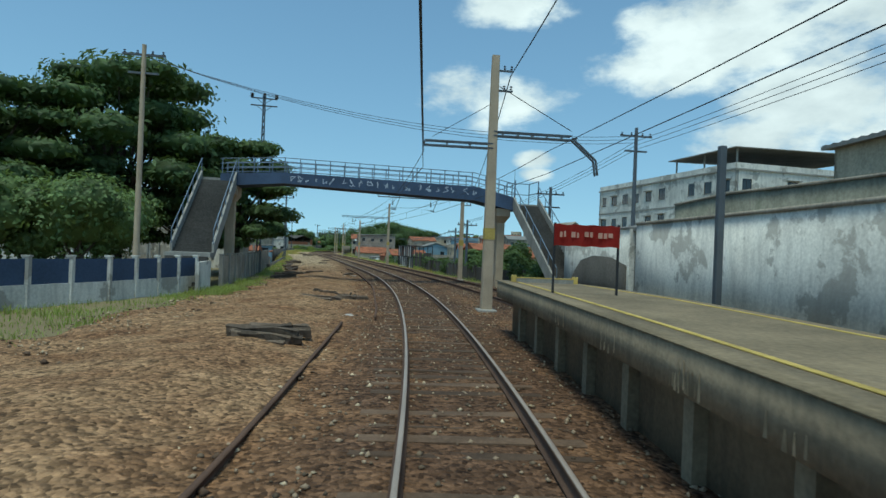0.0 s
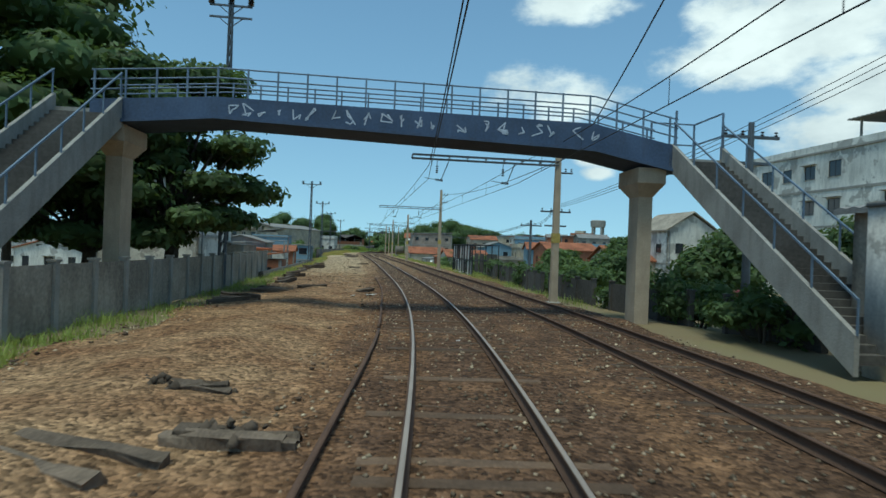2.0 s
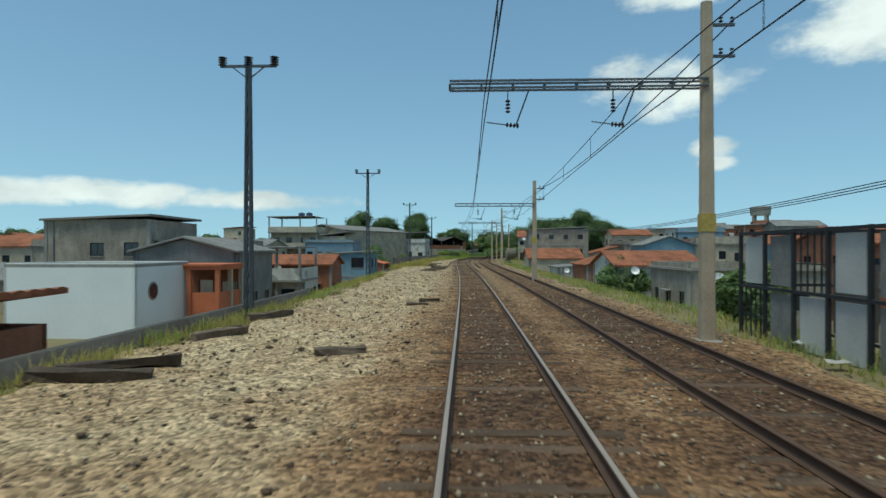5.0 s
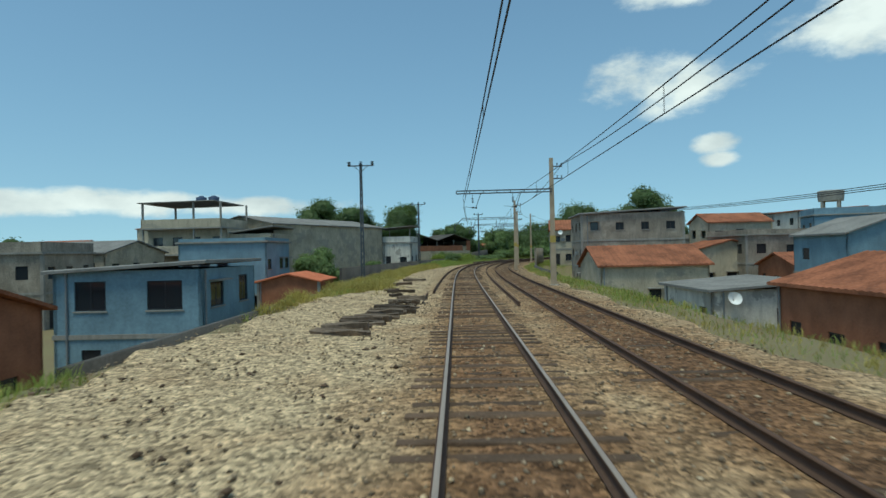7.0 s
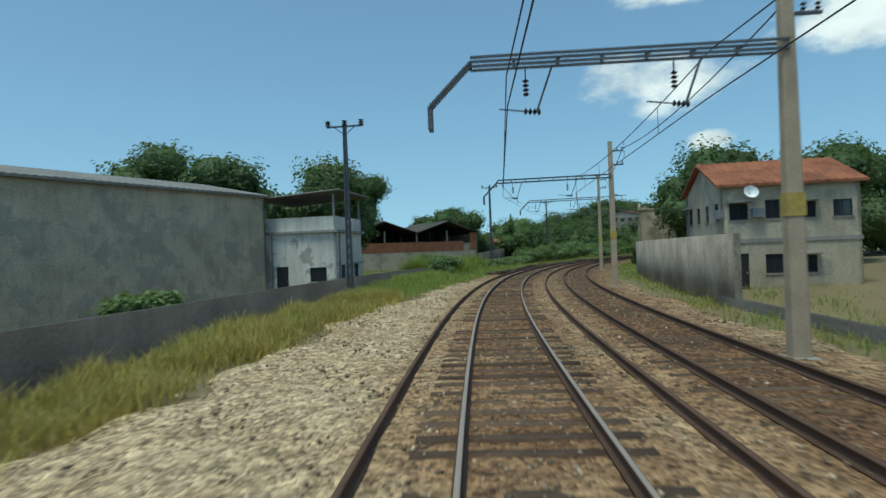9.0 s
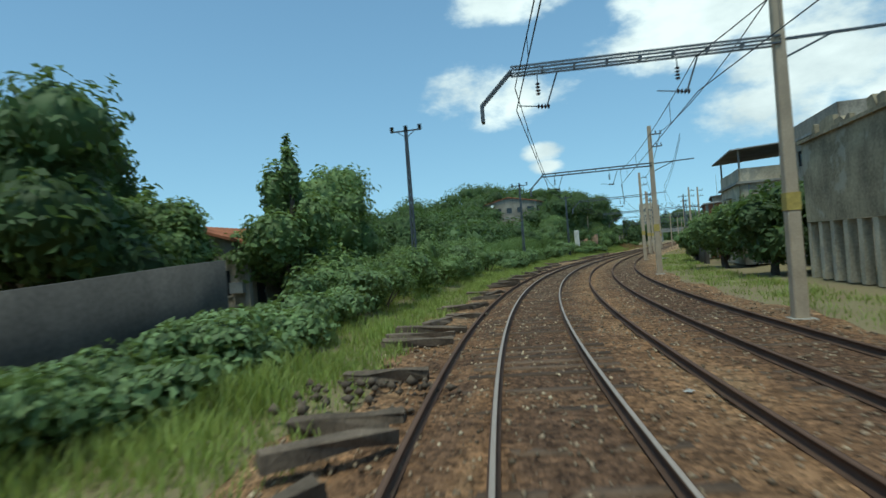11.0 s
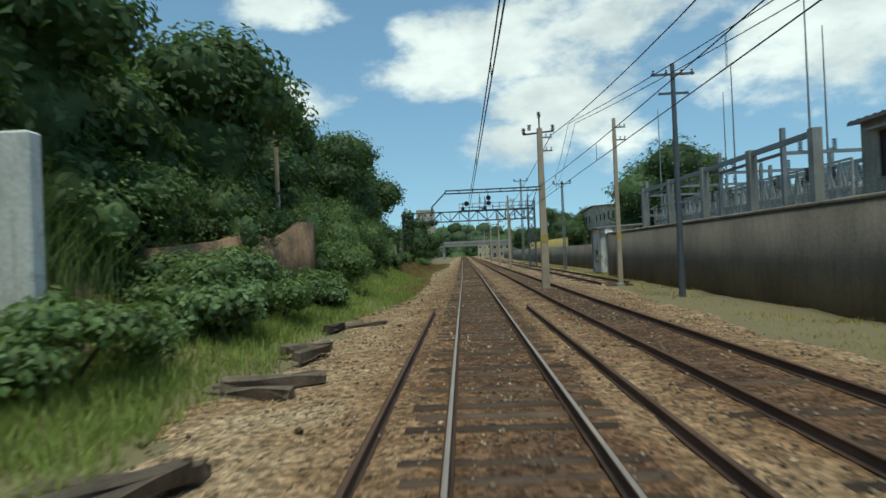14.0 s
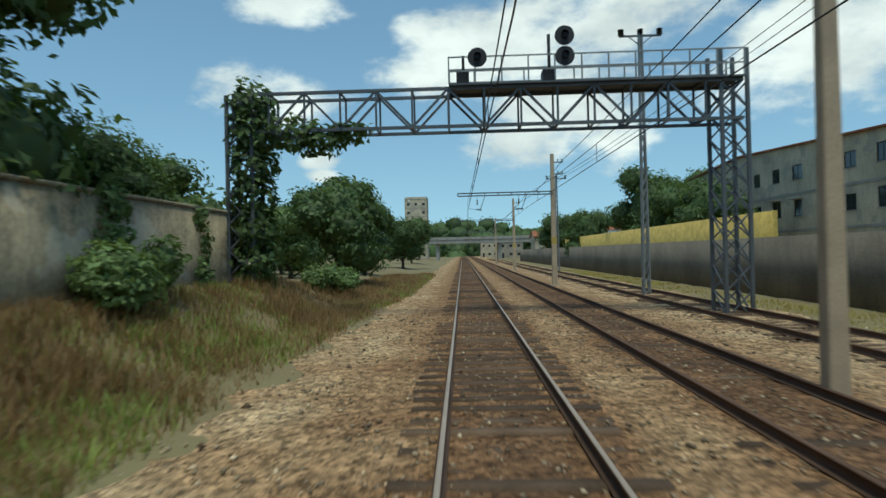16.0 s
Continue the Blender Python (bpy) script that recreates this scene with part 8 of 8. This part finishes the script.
# ---- bushes along the left side of the bend and after ----
rngb = random.Random(12)
for s, lat, rx, ry, h, mat in (
        (229, -7.6, 1.8, 2.2, 2.0, M_LEAF3), (233, -10.5, 1.6, 2.0, 2.0, M_LEAF2),
        (247.5, -7.2, 1.6, 2.6, 1.9, M_LEAF3), (251, -7.0, 1.8, 2.6, 2.2, M_LEAF3), (254.5, -7.0, 1.8, 2.6, 2.3, M_LEAF3), (258, -7.2, 2.0, 2.8, 2.3, M_LEAF3), (262, -7.4, 2.2, 2.8, 2.1, M_LEAF3), (265, -7.6, 2.2, 2.6, 2.0, M_LEAF3), (268.5, -7.2, 2.2, 3.0, 1.9, M_LEAF2), (273, -7.8, 2.4, 3.0, 2.7, M_LEAF2), (277.5, -8.4, 2.6, 3.0, 3.3, M_LEAF2),
        (282, -8.0, 2.2, 2.8, 2.6, M_LEAF2), (287, -8.6, 2.6, 3.0, 2.9, M_LEAF3), (291.5, -8.2, 2.6, 3.0, 3.6, M_LEAF2), (296.5, -9.4, 3.0, 3.4, 3.5, M_LEAF2), (301, -8.8, 2.4, 2.8, 2.4, M_LEAF3),
        (305.5, -7.4, 2.0, 2.6, 2.0, M_LEAF3), (309, -7.6, 2.0, 2.4, 1.8, M_LEAF3), (313.5, -8.0, 2.0, 2.4, 1.9, M_LEAF3), (318, -8.6, 2.2, 2.6, 1.8, M_LEAF2), (323.5, -8.4, 1.8, 2.2, 1.7, M_LEAF2),
        (329, -8.8, 2.2, 2.6, 2.0, M_LEAF2), (334, -8.4, 2.2, 2.8, 2.0, M_LEAF3), (339, -9.0, 2.4, 2.8, 2.6, M_LEAF3), (344.5, -9.4, 2.6, 3.0, 3.4, M_LEAF3), (350, -8.6, 2.2, 2.6, 2.6, M_LEAF2),
        (355, -7.6, 2.0, 2.6, 2.0, M_LEAF2), (360, -7.4, 2.0, 2.6, 2.0, M_LEAF3), (365, -7.0, 1.8, 2.2, 1.8, M_LEAF2), (378, -7.6, 2.0, 2.6, 3.0, M_LEAF2), (382, -7.8, 2.2, 2.6, 3.2, M_LEAF), (386.5, -8.0, 2.2, 2.8, 3.2, M_LEAF2),
        (391, -8.4, 2.0, 2.4, 3.0, M_LEAF), (397, -8.2, 1.4, 2.2, 2.2, M_LEAF2), (404, -8.0, 1.4, 2.4, 1.8, M_LEAF2), (411, -8.0, 1.2, 2.2, 1.6, M_LEAF), (420, -8.2, 1.3, 2.2, 1.7, M_LEAF2),
        (370, -6.6, 1.3, 2.0, 1.4, M_LEAF3), (380.5, -9.2, 2.3, 2.8, 4.1, M_LEAF2), (384.5, -9.3, 2.3, 2.8, 4.3, M_LEAF2), (388.5, -9.3, 2.3, 2.8, 4.2, M_LEAF2), (392.5, -9.4, 2.3, 2.8, 4.0, M_LEAF2), (396.5, -9.6, 2.3, 2.8, 3.8, M_LEAF), (400.5, -9.8, 2.2, 2.8, 3.4, M_LEAF2), (404.5, -9.8, 2.2, 2.8, 3.2, M_LEAF), (408.5, -9.6, 2.0, 2.6, 3.0, M_LEAF2), (361, -8.6, 1.8, 2.4, 2.8, M_LEAF2), (364.5, -8.4, 1.8, 2.4, 2.9, M_LEAF3), (376.5, -9.8, 2.4, 2.6, 3.4, M_LEAF2), (381, -10.2, 2.6, 3.0, 3.6, M_LEAF), (386, -10.4, 2.6, 3.0, 3.6, M_LEAF2), (391, -10.8, 2.6, 3.0, 3.4, M_LEAF), (396, -11.4, 2.4, 3.0, 3.6, M_LEAF), (402, -11.6, 2.4, 3.2, 3.4, M_LEAF), (408, -11.8, 2.4, 3.2, 3.2, M_LEAF2), (414, -11.6, 2.4, 3.2, 3.2, M_LEAF), (420, -11.6, 2.4, 3.2, 3.0, M_LEAF), (426, -11.6, 2.4, 3.0, 3.0, M_LEAF), (369, -10.5, 2.4, 3.0, 3.4, M_LEAF), (363, -11.0, 2.6, 3.0, 3.2, M_LEAF2), (357, -11.5, 2.6, 3.2, 3.4, M_LEAF), (350, -12.0, 2.8, 3.2, 4.0, M_LEAF3), (344, -12.6, 2.8, 3.2, 3.6, M_LEAF3), (337, -13.0, 3.0, 3.4, 3.2, M_LEAF), (366, -8.2, 1.6, 2.2, 2.4, M_LEAF2), (371.5, -6.9, 1.2, 1.6, 2.0, M_LEAF2), (436, -6.8, 1.6, 2.2, 1.6, M_LEAF2)):
    h *= 0.72 if 338 < s < 374 and lat > -9.5 else 0.58 if 240 < s < 263 else 1.0
    shrub(s, lat, float(ground_z(s, lat)), rx, ry, h, int(s * 10), mat, 0.095 if mat is not M_LEAF3 else 0.115, 4200,
          {"broad_pale_leaves": "bush of broad pale green leaves"}.get(mat.name, "dense green bush beside the track"))

# ---- grass ----
grass("grass_station", 4, 34, lambda s: fl(s) + 0.3, lambda s: LEFT_EDGE(s) + 0.8, 110, 0.35, M_GRASS, 1, "rough green grass along the fence")
grass("grass_fence", 34, 70, -9.7, lambda s: LEFT_EDGE(s) + 0.5, 110, 0.4, M_GRASS, 2, "rough green grass along the fence")
grass("grass_bank", 70, 128, -10.0, lambda s: LEFT_EDGE(s) + 0.4, 80, 0.4, M_GRASS, 3, "rough grass on the embankment's edge")
grass("dry_grass_edge", 64, 128, -9.6, lambda s: LEFT_EDGE(s) + 0.5, 90, 0.4, M_DRY, 23, "dry yellowish grass on the embankment's edge")
grass("dry_grass_bank", 140, 205, -11.5, lambda s: LEFT_EDGE(s) + 0.4, 300, 0.72, M_DRY, 4, "tall yellowish dry grass on the embankment")
grass("green_grass_bank", 138, 205, -11.8, lambda s: LEFT_EDGE(s) + 0.2, 55, 0.5, M_GRASS, 24, "green blades among the dry grass of the embankment")
grass("gravel_weeds", 147, 156, -5.6, -3.9, 34, 0.5, M_DRY, 25, "sparse dry weed stems standing in the gravel", thin=0.7)
grass("grass_right_bank", 46, 200, lambda s: RIGHT_EDGE(s) - 0.2, 9.5, 45, 0.35, M_GRASS, 5, "sparse grass beside the second track")
grass("dry_grass_right", 60, 200, lambda s: RIGHT_EDGE(s) - 0.4, 9.0, 45, 0.3, M_DRY, 26, "dry grass beside the second track")
grass("tall_grass_bend", 205, 262, -12, lambda s: LEFT_EDGE(s) - 0.2, 230, 0.7, M_GRASS, 6, "tall fresh green grass beside the bend")
grass("high_grass", 229, 241.5, -12.6, -6.0, 300, 1.75, M_GRASS, 27, "head-high fresh green grass before the shed")
grass("tall_grass", 262, 372, -13, lambda s: LEFT_EDGE(s) + 0.1, 150, 0.45, M_GRASS, 7, "fresh green grass and weeds beside the track")
grass("trackside_grass", 336, 400, -7.8, lambda s: LEFT_EDGE(s) + 0.3, 170, 0.4, M_GRASS, 30, "fresh green grass beside the straight track", 0.08)
grass("reeds", 306, 362, -19.5, -9.6, 130, 2.0, M_LEAF2, 14, "level stand of tall yellow-green reeds in a field", 0.2, even=0.9)
grass("grass_wall", 372, 430, -8.9, lambda s: LEFT_EDGE(s) + 0.2, 170, 0.42, M_GRASS, 8, "green grass below the retaining wall")
grass("reddish_grass", 404, 470, -8.8, lambda s: LEFT_EDGE(s) + 0.5, 200, 0.5, M_RUSTGRASS, 9, "reddish dry grass beside the track", 0.08)
grass("grass_bend_back", 196, 236, -24, -11.5, 45, 0.45, M_GRASS, 28, "rough grass behind the trackside wall")
grass("grass_bend_right", 198, 228, lambda s: RIGHT_EDGE(s), 17, 60, 0.36, M_GRASS, 29, "rough grass round the houses by the bend")
grass("grass_right", 226, 330, lambda s: RIGHT_EDGE(s), 11, 80, 0.36, M_GRASS, 10, "green grass beside the second track")
grass("grass_yard_wall", 330, 480, lambda s: RIGHT_EDGE(s), 13.5, 60, 0.2, M_DRY, 11, "dull dry grass below the yard wall")

grass("verge_grass", 205, 470, lambda s: LEFT_EDGE(s) - 1.6, lambda s: LEFT_EDGE(s) + 0.6, 110, 0.32, M_GRASS, 12, "short weeds creeping into the gravel", 0.12)
grass("verge_dry", 380, 470, lambda s: LEFT_EDGE(s) - 1.4, lambda s: LEFT_EDGE(s) + 0.7, 100, 0.36, M_RUSTGRASS, 13, "reddish weeds creeping into the gravel", 0.12)
for s, lat, h in ((37, 9.6, 1.6), (41, 9.8, 2.0), (46.5, 9.4, 1.8), (50.5, 8.9, 2.2), (55, 9.0, 1.5), (60, 8.9, 1.9), (65, 9.0, 1.6), (70, 9.2, 2.0)):
    shrub(s, lat, float(ground_z(s, lat)), 1.5, 1.9, h, int(s * 7), M_LEAF, 0.12, 1800, "dusty dark bush behind the slab fence")

# ---- loose old sleepers and litter ----
SHAPES = [sleeper_mesh("old_sleeper", 2.3, 0.25, 0.17, 40 + i, 0.05) for i in range(5)]
for me in SHAPES:
    me.materials.append(M_OLDWOOD)


def old_sleeper(s, lat, z, turn, tilt=0.0, length=1.0, i=0):
    ob = new("old_sleeper", SHAPES[i % 5])
    ob.matrix_world = spot(s, lat, z, turn) @ Matrix.Rotation(radians(tilt), 4, 'Y') @ Matrix.Diagonal((length, 1, 1, 1))
    tagged(ob, "cracked dark old timber sleeper lying on the gravel", "railway sleeper", "discarded sleepers")


_rg = np.random.default_rng(71)
for s_, lat_, n_, r_ in ((14.3, -4.1, 46, 0.62), (26.9, -2.9, 18, 0.4), (29.0, -4.4, 20, 0.45), (141.5, -2.9, 22, 0.6), (231.5, -3.2, 40, 0.9), (252.5, -3.1, 46, 1.1)):
    ds_, dl_ = _rg.normal(0, r_ * 0.45, n_), _rg.normal(0, r_ * 0.75, n_)
    zz_ = -0.2 + 0.26 * np.exp(-(ds_ / r_) ** 2 - (dl_ / (1.5 * r_)) ** 2) * _rg.uniform(0.2, 1, n_)
    scatter("rubble_heap", s_ + ds_, lat_ + dl_, zz_, _rg.uniform(0.05, 0.15, n_), M_OLDWOOD, "heap of dark rotten timber lumps on the gravel", "heap", int(s_), 0.8)
rngs = random.Random(31)
i = 0
for s, lat, n, spread in ((14.3, -4.1, 11, 0.55), (26.9, -2.9, 3, 0.3), (29.0, -4.4, 4, 0.35), (26.0, -4.2, 2, 0.3), (44.0, -7.4, 5, 0.9), (49.0, -6.8, 4, 0.9)):
    for k in range(n):
        i += 1
        old_sleeper(s + rngs.uniform(-spread, spread), lat + rngs.uniform(-0.2, 0.2), -0.17 + 0.11 * (k // 4), rngs.uniform(-25, 25), rngs.uniform(-5, 5), rngs.uniform(0.55, 0.75), i)
for k in range(18):
    i += 1
    s = 132.6 + k * 0.5
    old_sleeper(s, -4.15 + 0.07 * k + rngs.uniform(-0.2, 0.2), -0.22 + (0.09 if k % 4 == 2 else 0), rngs.uniform(-9, 9), rngs.uniform(-3, 3), rngs.uniform(0.55, 0.8), i)
for s, lat, z, turn, ln in ((50.2, -2.6, -0.18, 60, 0.6), (51.5, -5.3, -0.14, 35, 0.7), (56, -7.2, -0.15, 70, 1), (58.5, -7.6, -0.15, 80, 1), (62, -7.4, -0.12, 60, 1), (66, -7.9, -0.15, 75, 1), (70, -7.6, -0.15, 80, 1),
                            (74.5, -7.9, -0.15, 50, 0.8), (78.6, -7.3, -0.13, 10, 0.9), (79.4, -7.2, -0.1, 30, 0.9), (84, -7.2, -0.15, 70, 0.8), (81.5, -3.4, -0.2, 20, 0.5), (88.5, -7.3, -0.15, 70, 1), (93, -2.6, -0.2, 10, 0.4), (95, -2.2, -0.2, 15, 0.4),
                            (142.0, -3.0, -0.1, 20, 0.6), (142.8, -2.7, 0.0, -15, 0.6), (147.2, -3.9, -0.19, 20, 0.3), (151.4, -4.6, -0.16, -10, 0.4), (150, -3.9, -0.15, 10, 0.7), (158, -4.6, -0.15, 10, 0.6), (164, -4.2, -0.15, 0, 0.8),
                            (230.5, -3.0, -0.12, 55, 1), (231.3, -3.3, -0.1, 30, 1), (232.2, -3.1, -0.02, 40, 0.8), (234.5, -3.2, -0.12, 60, 1), (238, -2.9, -0.14, 75, 1), (241, -3.2, -0.14, 70, 1), (245, -2.9, -0.14, 65, 1), (247.5, -3.2, -0.1, 50, 1),
                            (249.5, -2.7, 0.0, 40, 0.7), (251, -2.9, -0.14, 10, 0.7), (254, -3.0, -0.14, 0, 0.7), (258, -3.1, -0.12, 10, 0.8), (259, -3.2, -0.12, 5, 0.8), (260.2, -3.1, -0.12, 5, 0.9), (262, -3.2, -0.12, 80, 1)):
    i += 1
    old_sleeper(s, lat, z, turn, rngs.uniform(-4, 4), ln, i)
s = 264.0
while s < 366:
    i += 1
    old_sleeper(s, float(LEFT_EDGE(s)) + rngs.uniform(0.4, 1.3), -0.22 + rngs.choice((0, 0.02, 0.14)), rngs.choice((rngs.uniform(-25, 25), rngs.uniform(30, 85))), rngs.uniform(-4, 4), rngs.uniform(0.6, 1.0), i)
    s += rngs.choice((0.25, 0.5, 0.8, 1.4, 2.6, 4.0))


def litter(s, lat, z, size, seed, label="crumpled pale paper litter on the gravel"):
    r = random.Random(seed)
    bm = bmesh.new()
    g = [[bm.verts.new((size * (a / 3 - 0.5) + r.uniform(-0.05, 0.05) * size, size * 0.8 * (b / 3 - 0.5), r.uniform(0.0, 0.16) * size)) for a in range(4)] for b in range(4)]
    for a in range(3):
        for b in range(3):
            bm.faces.new((g[a][b], g[a][b + 1], g[a + 1][b + 1], g[a + 1][b]))
    bmesh.ops.solidify(bm, geom=bm.faces[:], thickness=0.01)
    ob = part("litter", bm, M_PAPER)
    ob.matrix_world = spot(s, lat, z, r.uniform(0, 180))
    tagged(ob, label, "litter", "litter by the track")


for j, (s, lat, size) in enumerate(((20.0, -2.6, 0.35), (47.9, -2.3, 0.45), (47.2, -3.1, 0.25), (58, 1.9, 0.2), (79.0, 7.3, 0.6), (76.5, 7.5, 0.5), (80.5, 6.9, 0.4), (34.8, 0.3, 0.15), (238.5, 1.8, 0.35), (252, 2.0, 0.15), (83, 7.6, 0.5), (313, 8.2, 0.8))):
    litter(s, lat, -0.2, size, j)
